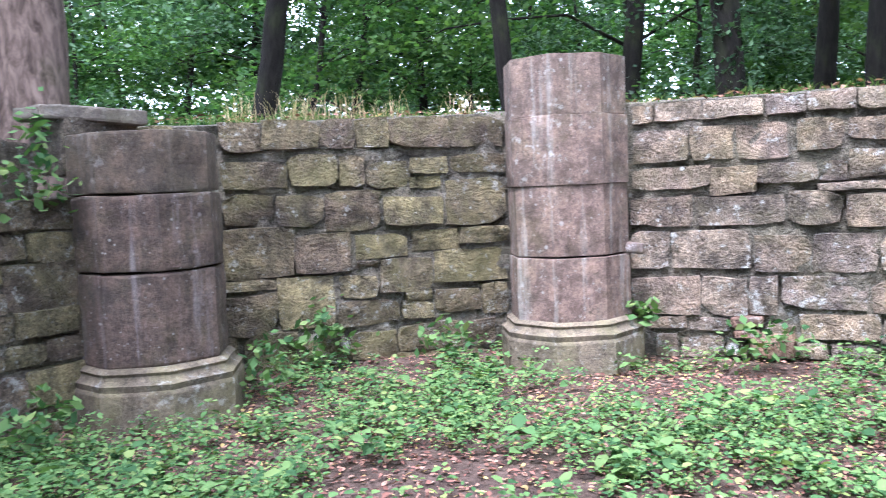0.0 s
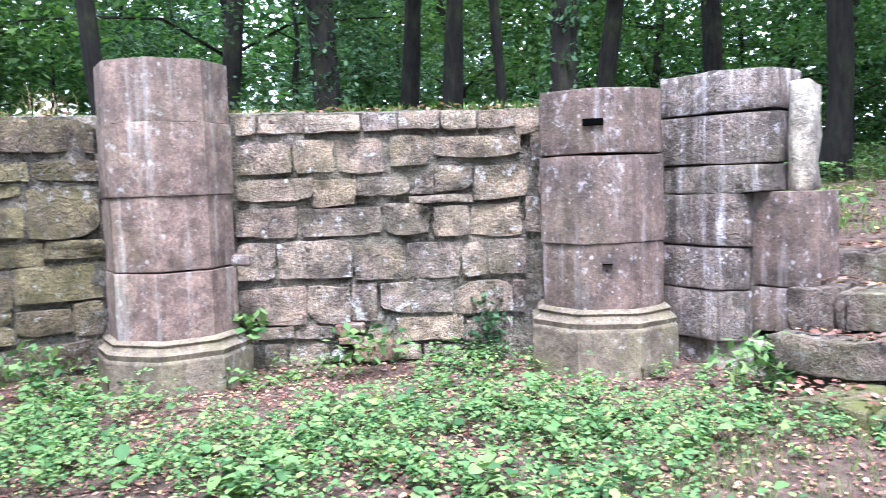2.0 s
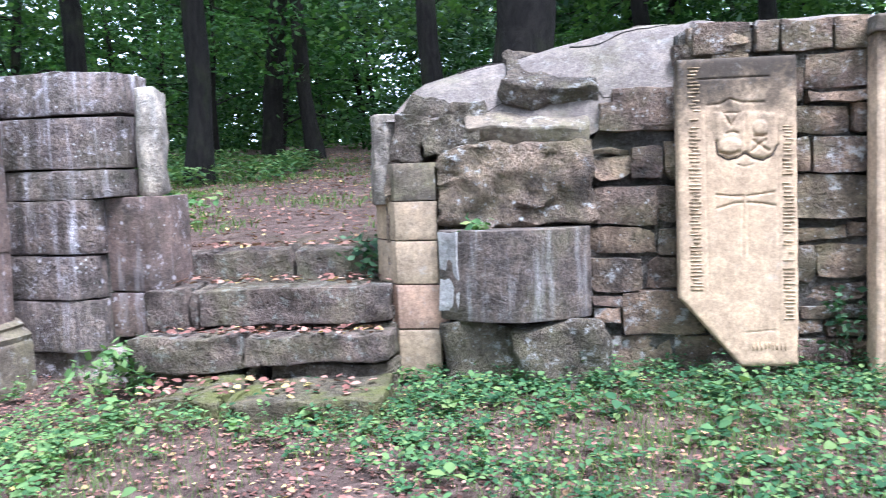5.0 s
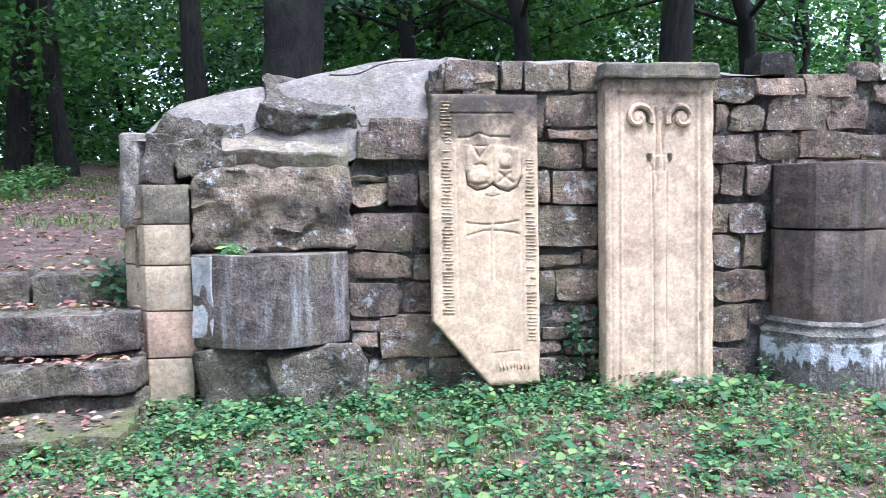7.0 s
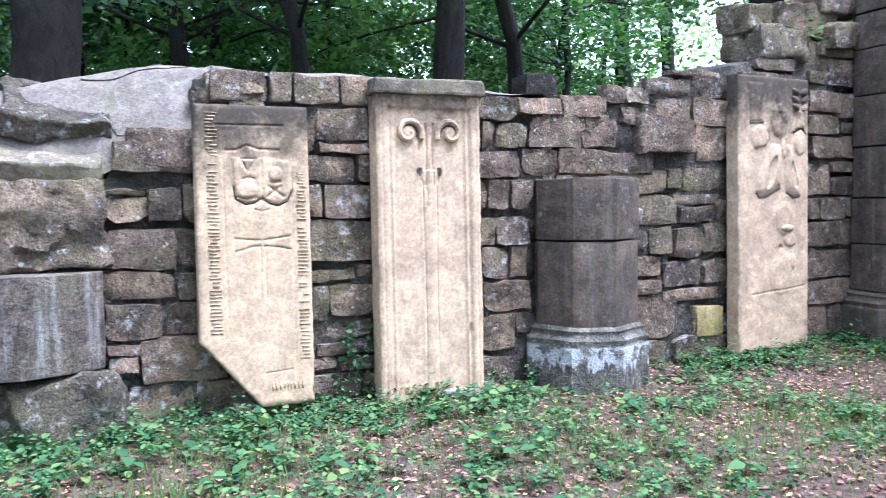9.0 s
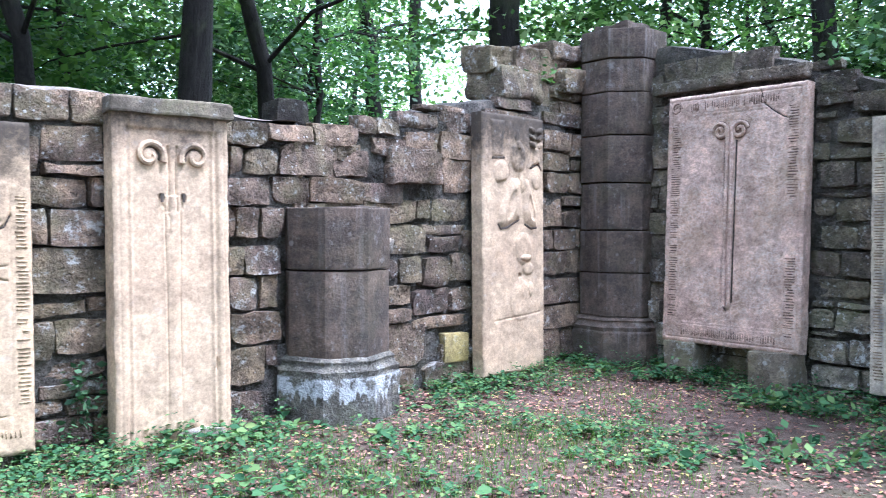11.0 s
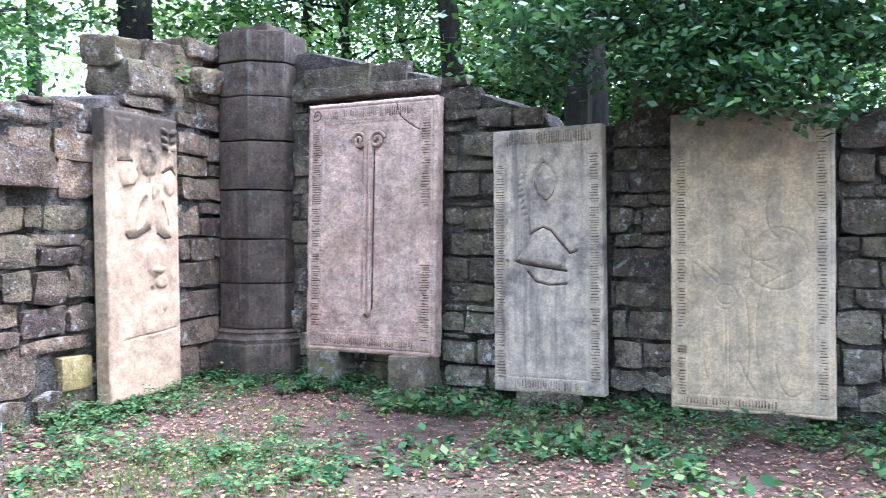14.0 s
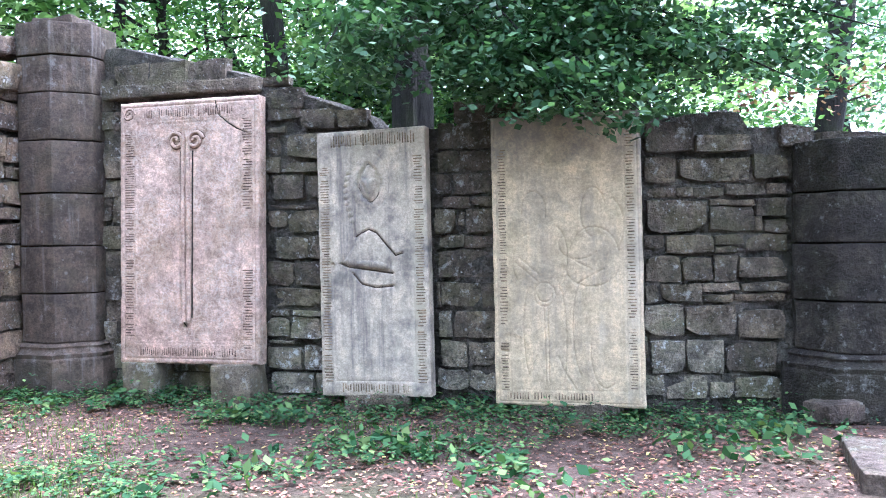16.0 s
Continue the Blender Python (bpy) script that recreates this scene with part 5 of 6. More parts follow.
def carve_mitre(x, z):
    """An almond with a small shield, a mitre below it, a ruled border."""
    f = framed(x, z, 0.99, 2.29, 0.13, 0.005, 0.006) + framed(x, z, 0.99, 2.29, 0.015, 0.006, 0.004)
    almond = [(-0.02, 2.0), (0.05, 1.93), (0.09, 1.83), (0.06, 1.72), (0.0, 1.66), (-0.07, 1.71), (-0.11, 1.8), (-0.09, 1.9), (-0.02, 2.0)]
    f += cutline(x, z, almond, 0.016, 0.024) + plateau(x, z, [(-0.09, 1.87), (0.07, 1.87), (0.03, 1.75), (-0.01, 1.68)], 0.03, 0.02)
    f += boss(x, z, -0.02, 1.83, 0.16, 0.23, 0.012) + cutline(x, z, arc(-0.02, 1.84, 0.19, 0.25, -60, 75), 0.01, 0.007)
    for k in range(9):
        f += boss(x, z, -0.2 - 0.03 * math.sin(k * 0.5), 1.93 - k * 0.052, 0.026, 0.02, 0.014, 40)
    f += cutline(x, z, [(-0.16, 1.52), (-0.15, 1.38)], 0.008, 0.012)
    f += plateau(x, z, [(-0.28, 1.15), (-0.16, 1.32), (-0.1, 1.4), (-0.03, 1.43), (0.04, 1.39), (0.13, 1.28), (0.2, 1.2), (0.14, 1.08), (-0.1, 1.1)], 0.022, 0.02)
    f += cutline(x, z, [(-0.15, 1.37), (-0.1, 1.4), (-0.03, 1.43), (0.04, 1.4), (0.13, 1.29), (0.21, 1.2), (0.27, 1.22)], 0.011, 0.022)
    f += cutline(x, z, [(-0.29, 1.14), (-0.22, 1.11), (-0.05, 1.085), (0.18, 1.05)], 0.01, 0.022) + cutline(x, z, [(-0.28, 1.15), (-0.24, 1.2), (-0.16, 1.3)], 0.009, 0.01)
    f += cutline(x, z, [(-0.18, 1.05), (-0.1, 0.96), (0.02, 0.93), (0.18, 0.94)], 0.011, 0.02) + boss(x, z, 0.02, 1.12, 0.16, 0.035, 0.014, -8)
    return f - boss(x, z, -0.37, 1.13, 0.02, 0.025, 0.03)


S5 = slab(P6, 3.62, 0.18, 0.99, 2.29, 0.14, 1.5, M_GREY, "grey streaked grave slab with carved mitre", 0.12, -1.2, None, carve_mitre, 0.004)
grime_and_shade(S5, (arc(-0.01, 1.83, 0.098, 0.165, 20, 330), [(-0.15, 1.37), (-0.1, 1.4), (-0.03, 1.43), (0.04, 1.4), (0.13, 1.29), (0.21, 1.2), (0.27, 1.22)],
           [(-0.29, 1.14), (-0.22, 1.11), (-0.05, 1.085), (0.18, 1.05)], [(-0.18, 1.05), (-0.1, 0.96), (0.02, 0.93), (0.18, 0.94)]), 0.0065, M_DRUM, 0.012)
lettering(S5, -0.47, -0.385, 0.12, 2.0, 9, True)
lettering(S5, 0.385, 0.47, 0.12, 2.05, 10, True)
lettering(S5, -0.36, 0.4, 2.15, 2.26, 11, False)
lettering(S5, -0.3, 0.3, 0.03, 0.11, 12, False)


def carve_outlines(x, z):
    """Faint incised curves: two tall looped outlines, a round shield on a staff, a ruled border."""
    f = framed(x, z, 1.2, 2.36, 0.03, 0.006, 0.005) + framed(x, z, 1.2, 2.36, 0.13, 0.004, 0.005)
    for cx, cz, rx, rz, a, b in ((-0.26, 1.58, 0.1, 0.16, -20, 190), (-0.3, 1.17, 0.14, 0.22, 90, 230), (-0.09, 1.2, 0.1, 0.25, -75, 80), (0.22, 1.56, 0.1, 0.2, 20, 260), (0.22, 1.2, 0.2, 0.24, 10, 165),
                                 (0.2, 1.12, 0.21, 0.16, 190, 350), (-0.18, 0.9, 0.09, 0.1, 0, 360), (-0.18, 0.9, 0.06, 0.06, 180, 360), (-0.3, 0.6, 0.06, 0.36, 90, 260), (-0.06, 0.55, 0.05, 0.4, -80, 90),
                                 (0.14, 0.62, 0.1, 0.4, 100, 250), (0.3, 0.45, 0.12, 0.3, 170, 300), (0.3, 1.45, 0.16, 0.24, -50, 60), (0.1, 1.3, 0.16, 0.12, 150, 330)):
        f += cutline(x, z, arc(cx, cz, rx, rz, a, b, 10), 0.006, 0.008)
    for line in ([(-0.42, 1.17), (-0.34, 1.1), (-0.24, 1.01)], [(-0.38, 1.2), (-0.3, 1.13), (-0.23, 1.07)], [(-0.19, 0.8), (-0.18, 0.2)], [(-0.16, 0.8), (-0.155, 0.2)], [(-0.38, 0.14), (-0.3, 0.3), (-0.26, 0.4)],
                 [(0.06, 0.14), (-0.04, 0.3), (-0.08, 0.4)], [(0.08, 0.98), (0.2, 1.05), (0.3, 1.1)], [(0.05, 1.18), (0.2, 1.1)], [(-0.02, 1.12), (-0.1, 1.03)], [(-0.26, 1.98), (-0.18, 1.95), (-0.12, 1.97)]):
        f += cutline(x, z, line, 0.006, 0.008)
    return f - boss(x, z, -0.45, 0.48, 0.14, 0.1, 0.01, -20)


S6 = slab(P6, 5.27, 0.16, 1.2, 2.36, 0.14, 1.5, M_OCHRE, "ochre grave slab with faint incised outlines", 0.12, -0.8, None, carve_outlines, 0.005)
lettering(S6, -0.55, -0.48, 0.12, 0.5, 13, True)
lettering(S6, -0.55, -0.48, 0.66, 2.1, 23, True)
lettering(S6, 0.48, 0.55, 0.15, 2.2, 14, True)
lettering(S6, -0.5, 0.2, 0.05, 0.11, 15, False)


# ---- the broken doorway side of the east wall ----
jamb = thing("door_jamb", None, None, P4.m, "door jamb of new pink and buff sandstone blocks", "jamb")
for k, (z0, z1) in enumerate(((-0.1, 0.42), (0.42, 0.73), (0.73, 1.03), (1.03, 1.3), (1.3, 1.56))):
    w = 0.36 if k != 1 else 0.42
    part("block", prism([(-0.1, 0.4), (-0.1, 0.17), (0.07, -0.08), (w, -0.1), (w, 0.3)], z0 + 0.004, z1 - 0.004, 0.008, 0.003, k + 1.0), M_NEW if k != 4 else M_BASE, jamb)
shaft = thing("jamb_shaft", prism([(-0.12, 0.16), (-0.08, 0.04), (0.02, 0.0), (0.12, 0.1), (0.12, 0.4), (-0.1, 0.4)], 1.28, 1.9, 0.02, 0.02, 3.3), M_WORN, P4.m, "pale worn jamb shaft above the new blocks", "jamb")
lower = thing("jamb_stone", prism([(-0.1, 0.2), (-0.02, 0.1), (0.02, 0.1), (0.02, 0.45), (-0.1, 0.45)], 0.68, 1.275, 0.02, 0.012, 3.9), M_BROWN, P4.m, "dark upright stone in the door reveal", "jamb")
for u0, u1, z0, z1, d, tip, sd in ((0.08, 0.3, 1.57, 1.86, -0.05, 8, 1.0), (0.27, 0.5, 1.6, 1.84, -0.08, -10, 2.0), (0.42, 0.66, 1.66, 1.8, -0.07, 4, 3.0), (0.16, 0.44, 1.8, 1.98, 0.03, 16, 4.0), (0.46, 0.72, 1.78, 1.95, 0.04, -6, 5.0)):
    lump = box((u0 - u1) / 2, (u1 - u0) / 2, 0, 0.32, (z0 - z1) / 2, (z1 - z0) / 2, 0.015, 5, 0.045, sd, 6)
    lump.transform(pose((u0 + u1) / 2, d, (z0 + z1) / 2, 0, tip, 0))
    thing("rubble_stone", lump, M_ROCK, P4.m, "pale broken rubble stone bedded in mortar", "stone", "rubble in the broken wall end")
thing("carved_block", box(0.38, 1.4, -0.13, 0.3, 1.12, 1.66, 0.02, 14, 0.055, 5.1, 7), M_CARVED, P4.m, "eroded carved block with flaking grooved face", "stone")
drum = prism([(0.37, 0.1), (0.37, -0.16), (0.52, -0.27), (0.7, -0.35), (0.92, -0.37), (1.15, -0.31), (1.38, -0.16), (1.38, 0.1)], 0.5, 1.1, 0.014, 0.006, 2.2)
drum_block = thing("drum_block", drum, M_DRUM_PALE, P4.m, "dark smooth curved drum block with pale streaks", "stone")
patch = box(0.0, 0.17, 0.0, 0.03, 0.56, 1.09, 0.004, 9, 0.016, 3.1, 7)
patch.transform(pose(0.368, -0.166, 0, 0, 0, -36))
part("lime_patch", patch, M_LIME, drum_block, "white lime skin on the drum's end")
foot = box(0.38, 0.9, -0.25, 0.3, 0.02, 0.49, 0.05, 8, 0.06, 8.1, 3)
thing("footing_rock", foot, M_ROCK, P4.m, "rough lichen-grey footing rock", "stone")
thing("footing_rock", box(0.86, 1.45, -0.3, 0.3, 0.04, 0.47, 0.05, 8, 0.07, 4.7, 3), M_ROCK, P4.m, "rough dark footing rock, broken face", "stone")
thing("footing_rock", box(-0.12, 0.4, -0.12, 0.2, -0.1, 0.06, 0.03, 4, 0.03, 2.7, 3), M_STEP, P4.m, "low sunken footing stone", "stone")

# the rounded mortar cap over the wall's core
bm = bmesh.new()
front = lerp_profile([(0.0, 1.84), (0.4, 1.84), (0.6, 1.66), (1.4, 1.68), (1.75, 1.97), (2.05, 2.0), (2.1, 2.37), (4.1, 2.34), (5.3, 2.33), (6.3, 2.6)])
crest = lerp_profile([(0.0, 1.9), (0.2, 2.12), (0.5, 2.2), (1.0, 2.31), (1.45, 2.4), (1.8, 2.48), (2.6, 2.46), (3.4, 2.46), (4.2, 2.4), (4.6, 2.37), (5.3, 2.42), (6.3, 2.66)])
grid = []
for i in range(56):
    u = i * 0.085
    row = []
    for j in range(13):
        s = j / 12
        ease = math.sin(min(1.0, s * 1.7) * math.pi / 2)
        z = front(u) + (crest(u) - front(u)) * ease - 0.5 * max(0.0, s - 0.75)
        z += 0.025 * noise.noise(Vector((u * 2.2, s * 3, 1.5))) + 0.012 * noise.noise(Vector((u * 7, s * 8, 4.5)))
        bend = 0.122 * max(0.0, u - 4.6)
        row.append(bm.verts.new((u, 0.0 + s * 0.85 + bend, z)))
    grid.append(row)
for a, b in zip(grid, grid[1:]):
    for j in range(12):
        bm.faces.new((a[j], b[j], b[j + 1], a[j + 1]))
rim = [grid[0][:], [g[-1] for g in grid[1:]], grid[-1][-2::-1], [g[0] for g in grid[-2:0:-1]]]
loop = [v for part_rim in rim for v in part_rim]
skirt = [bm.verts.new((v.co.x, v.co.y, v.co.z - 0.5)) for v in loop]
for i in range(len(loop)):
    k = (i + 1) % len(loop)
    if loop[i].co.y > 0.1 or loop[k].co.y > 0.1:
        bm.faces.new((loop[i], loop[k], skirt[k], skirt[i]))
bmesh.ops.recalc_face_normals(bm, faces=bm.faces[:])
thing("wall_cap", bm, M_CAP, P4.m, "grey rounded mortar cap over the wall core", "wall cap", kind="structure")
thing("cap_rock", box(-0.32, 0.32, -0.3, 0.3, -0.09, 0.09, 0.03, 9, 0.055, 2.3, 4.5), M_ROCK, P4.m @ pose(1.14, 0.34, 2.09, 26, 7, 4), "slab of rock jutting from the mortar cap", "stone")
thing("cap_rock", box(-0.42, 0.42, -0.28, 0.3, -0.12, 0.12, 0.03, 9, 0.035, 5.3, 4.5), M_BASE, P4.m @ pose(0.98, 0.22, 1.78, 24, 3, 0), "greenish flat rock bedded below the cap", "stone")
cracks = thing("cap_cracks", None, None, P4.m, "dark cracks running through the mortar cap", "crack")
for pts in ([(0.1, 0.12), (0.35, 0.14), (0.6, 0.1), (0.85, 0.16)], [(1.3, 0.4), (1.5, 0.34), (1.66, 0.38), (1.85, 0.36), (2.0, 0.42)], [(0.5, 0.42), (0.8, 0.46), (1.0, 0.44)], [(1.75, 0.5), (1.9, 0.62), (2.1, 0.66)], [(1.42, 0.2), (1.5, 0.08), (1.6, 0.05)]):
    path = []
    for q in range(13):
        w = q / 12 * (len(pts) - 1)
        i = min(int(w), len(pts) - 2)
        u = pts[i][0] + (pts[i + 1][0] - pts[i][0]) * (w - i)
        d = pts[i][1] + (pts[i + 1][1] - pts[i][1]) * (w - i) + 0.02 * noise.noise(Vector((u * 9, 3, 1)))
        t = d / 0.85
        z = front(u) + (crest(u) - front(u)) * math.sin(min(1.0, t * 1.7) * math.pi / 2) - 0.5 * max(0.0, t - 0.75)
        z += 0.025 * noise.noise(Vector((u * 2.2, t * 3, 1.5))) + 0.012 * noise.noise(Vector((u * 7, t * 8, 4.5)))
        path.append((u, d, z + 0.002))
    part("crack", tube(path, 0.007, 5, 0.4, 0.6), M_BLACK, cracks)
thing("cap_rock", box(1.55, 1.98, -0.03, 0.35, 1.72, 2.0, 0.04, 6, 0.03, 1.3, 3), M_EAST, P4.m, "squared rubble block at the cap's edge", "stone")
for k, (u0, u1) in enumerate(((2.06, 2.45), (2.45, 2.62), (2.62, 2.95), (2.95, 3.2))):
    thing("coping_stone", box(u0 + 0.008, u1 - 0.008, -0.045, 0.3, 2.19, 2.39, 0.02, 4, 0.02, k + 0.4, 4), M_EAST, P4.m, "dark squared stone of the wall's top course", "stone", "top course stones")

# ---- round the short pier ----
thing("pier_block", box(4.98, 5.22, -0.3, 0.1, 1.5, 1.69, 0.015, 3, 0.01, 1, 4), M_DRUM, P4.m, "small dark block beside the pier top", "stone")
thing("pier_block", box(4.98, 5.2, -0.3, 0.1, 1.2, 1.49, 0.015, 3, 0.01, 2, 4), M_DRUM, P4.m, "dark squared block beside the pier", "stone")
thing("buff_stone", box(5.28, 5.52, -0.1, 0.2, 1.3, 1.44, 0.03, 3, 0.02, 3, 4), M_WORN, P4.m @ pose(0, 0, 0, 0, 0, 0), "small pale stone in a wall cavity", "stone")
thing("jutting_block", box(0.95, 1.6, -0.09, 0.2, 1.9, 2.2, 0.03, 6, 0.04, 4.2, 4), M_EAST, P5.m, "large rough block jutting from the wall", "stone")
thing("buff_block", box(1.65, 1.98, -0.05, 0.2, 0.28, 0.55, 0.02, 3, 0.012, 4.4, 4), M_YELLOW, P5.m, "yellowish squared block low in the wall", "stone")

# ---- the high corner ----
for u0, u1, d0, d1, z0, z1, sd in ((2.5, 3.1, 0.0, 0.5, 2.8, 3.12, 1.1), (2.45, 2.85, 0.1, 0.5, 3.1, 3.34, 2.1), (2.8, 3.6, 0.02, 0.5, 3.08, 3.36, 3.1), (3.4, 4.0, -0.1, 0.4, 2.95, 3.25, 4.1), (3.1, 3.9, 0.05, 0.5, 2.75, 3.05, 5.1), (3.3, 3.95, -0.02, 0.5, 3.3, 3.48, 6.1)):
    thing("rubble_block", box(u0, u1, d0, d1, z0, z1, 0.03, 6, 0.06, sd, 3), M_EAST, P5.m, "weathered dark rubble block on the broken wall top", "stone", "blocks on the broken top")
thing("top_stone", box(-0.28, 0.2, 0.1, 0.5, 3.6, 3.8, 0.03, 5, 0.04, 3.6, 3), M_DRUM, P6.m @ pose(0.12, -0.02, 0.01), "loose dark stone lying on the pier", "stone")
thing("lintel_stone", box(0.8, 2.45, -0.1, 0.3, 2.9, 3.02, 0.02, 6, 0.02, 8.8, 3), M_SOUTH, P6.m, "thin dark projecting course above the slab", "stone")

# ---- stones that carry the slabs ----
for pl, u, d, w, h, mat, lab, sd in ((P6, 1.3, -0.24, 0.36, 0.42, M_BASE, "pale block carrying the rose slab", 1.0), (P6, 2.26, -0.26, 0.42, 0.42, M_BASE, "pale block carrying the rose slab", 2.0),
                                     (P4, 3.72, -0.22, 0.34, 0.14, M_WORN, "whitish block under the scrolled slab", 3.0), (P4, 2.35, -0.15, 0.4, 0.2, M_ROCK, "flat stone under the broken slab", 4.0),
                                     (P5, 2.46, -0.12, 0.5, 0.15, M_ROCK, "flat stone under the shield slab", 5.0), (P6, 3.62, -0.18, 0.6, 0.2, M_SOUTH, "dark stone under the grey slab", 6.0), (P6, 5.27, -0.18, 0.8, 0.19, M_SOUTH, "dark stone under the ochre slab", 7.0)):
    thing("support_stone", box(u - w / 2, u + w / 2, d - 0.08, d + 0.24, -0.1, h, 0.03, 5, 0.025, sd, 4), mat, pl.m, lab, "stone", "stones under the slabs")

# ---- loose stones ----
thing("loose_stone", box(-0.2, 0.2, -0.16, 0.16, -0.06, 0.1, 0.04, 6, 0.035, 5, 3), M_STEP, pose(-0.78, -7.7, 0.17, 0, 6, 30), "flat-topped loose stone lying by the pier", "stone")
thing("stone_plank", box(-0.85, 0.0, -0.5, 0.5, -0.14, 0.0, 0.025, 7, 0.02, 6, 3), M_STEP, pose(-0.64, -6.44, 0.16, 0, 0, -2), "long flat stone lying on the ground", "stone")
thing("pale_jamb", prism([(-0.25, -0.2), (0.25, -0.2), (0.25, 0.25), (-0.25, 0.25)], -0.1, 1.75, 0.02, 0.01, 3), M_WORN, pose(-1.62, -7.95, 0, 0, 0, -10), "pale squared stone post beside the pier", "post")
for x, y, z, w, sd in ((-1.25, 6.0, 1.55, 0.35, 1.0), (-0.75, 6.5, 1.72, 0.6, 2.0), (-1.6, 5.7, 1.55, 0.3, 3.0)):
    thing("loose_block", box(-w / 2, w / 2, -0.2, 0.2, 0, 0.38, 0.03, 5, 0.035, sd, 4), M_ROCK, pose(x, y, z, 0, 0, 45), "loose weathered block on the low wall", "stone", "blocks on the low wall")
thing("wall_slab", box(-0.38, 0.38, -0.25, 0.25, 0, 0.1, 0.02, 5, 0.02, 7, 4), M_CAP, pose(-0.75, 6.5, 2.08, 0, 3, 30), "thin grey slab lying on top of the blocks", "stone")
for k, (u, z, w, h) in enumerate(((1.49, 0.33, 0.22, 0.085), (1.5, 0.245, 0.2, 0.07), (1.62, 0.1, 0.33, 0.2))):
    thing("patch_stone", box(u, u + w, -0.07, 0.1, z, z + h, 0.03, 4, 0.018, k + 0.7, 6), M_BRICK, Plane(*W2).m, "reddish repair stone set low in the wall", "stone", "small repair stones")
# no recess is cut: black boxes stand for the shade inside the slots
slot = thing("socket", box(-0.075, 0.075, -0.02, 0.02, -0.026, 0.026, 0.006), bpy.data.materials.new("hollow"), pose(4.968, 3.808, 1.93, 0, 0, -49), "black box for the shade in a pier's cut slot", "slot")
slot.data.materials[0].use_nodes = True
slot.data.materials[0].node_tree.nodes["Principled BSDF"].inputs["Base Color"].default_value = (0.002, 0.002, 0.002, 1)
slot.data.materials[0].node_tree.nodes["Principled BSDF"].inputs["Roughness"].default_value = 1.0
slot.data.materials[0].node_tree.nodes["Principled BSDF"].inputs["Specular IOR Level"].default_value = 0.0
thing("far_stump", box(-0.25, 0.25, -0.25, 0.25, -0.4, 2.0, 0.05, 6, 0.05, 4, 2), M_BLACK, pose(10.8, -6.15, 1.25), "dark broken masonry stump behind the wall", "stone")
stone_wall("wall_far", (24, 4.6), (22.5, 0.5), lerp_profile([(0, 2.9), (5, 2.9)]), M_EAST, M_MORTAR_DARK, "distant low wall at the wood's edge", 31, levels=[1.5, 1.8, 2.1, 2.4, 2.7, 2.95], wide=(0.5, 1.0))
copy_thing(slot, pose(5.02, 3.74, 0.9, 0, 0, -49) @ Matrix.Diagonal((0.5, 1, 0.14, 1)))
copy_thing(slot, pose(4.968, 3.85, 2.13, 0, 0, -49) @ Matrix.Diagonal((0.3, 1, 0.6, 1)))
thing("chip_stone", box(-0.09, 0.09, -0.06, 0.06, -0.045, 0.045, 0.02, 4, 0.015, 3, 7), M_BROWN, pose(3.29, 5.98, 0.98, 0, 0, -35), "small wedge stone jutting from the pier joint", "stone")

# ---- trees ----
def leaf_cloud(rng, centres, spreadr, count, size, flat=0.6):
    """Leaves scattered round twig ends: each a diamond of two triangles."""
    c = np.asarray(centres)[rng.integers(0, len(centres), count)]
    off = rng.normal(0, 1, (count, 3)) * spreadr
    off[:, 2] *= flat
    p = c + off
    d = rng.normal(0, 1, (count, 3))
    d[:, 2] = d[:, 2] * 0.5 - 0.25
    d /= np.linalg.norm(d, axis=1)[:, None]
    n = rng.normal(0, 0.55, (count, 3))
    n[:, 2] += 1.0
    s = np.cross(d, n)
    s /= np.linalg.norm(s, axis=1)[:, None]
    k = size * rng.uniform(0.6, 1.3, (count, 1))
    v = np.stack([p - d * k * 0.5, p + s * k * 0.3, p + d * k * 0.5, p - s * k * 0.3], 1).reshape(-1, 3)
    return v, np.arange(count * 4).reshape(-1, 4)


def trunk_mesh(rng, height, radius, bend):
    pts, x, y = [], 0.0, 0.0
    for i in range(9):
        pts.append((x, y, -0.5 + (height + 0.5) * i / 8))
        x += rng.normal(0, bend)
        y += rng.normal(0, bend)
    bm = tube(pts, radius, 12, 0.45)
    for v in bm.verts:
        if v.co.z < 0.4:
            v.co.x *= 1.35
            v.co.y *= 1.35
    bmesh.ops.subdivide_edges(bm, edges=[e for e in bm.edges if e.calc_length() > 0.6], cuts=2, use_grid_fill=True)
    rough_up(bm, radius * 0.22, 1.6 / max(radius, 0.15) * 0.3, height)
    return bm, pts


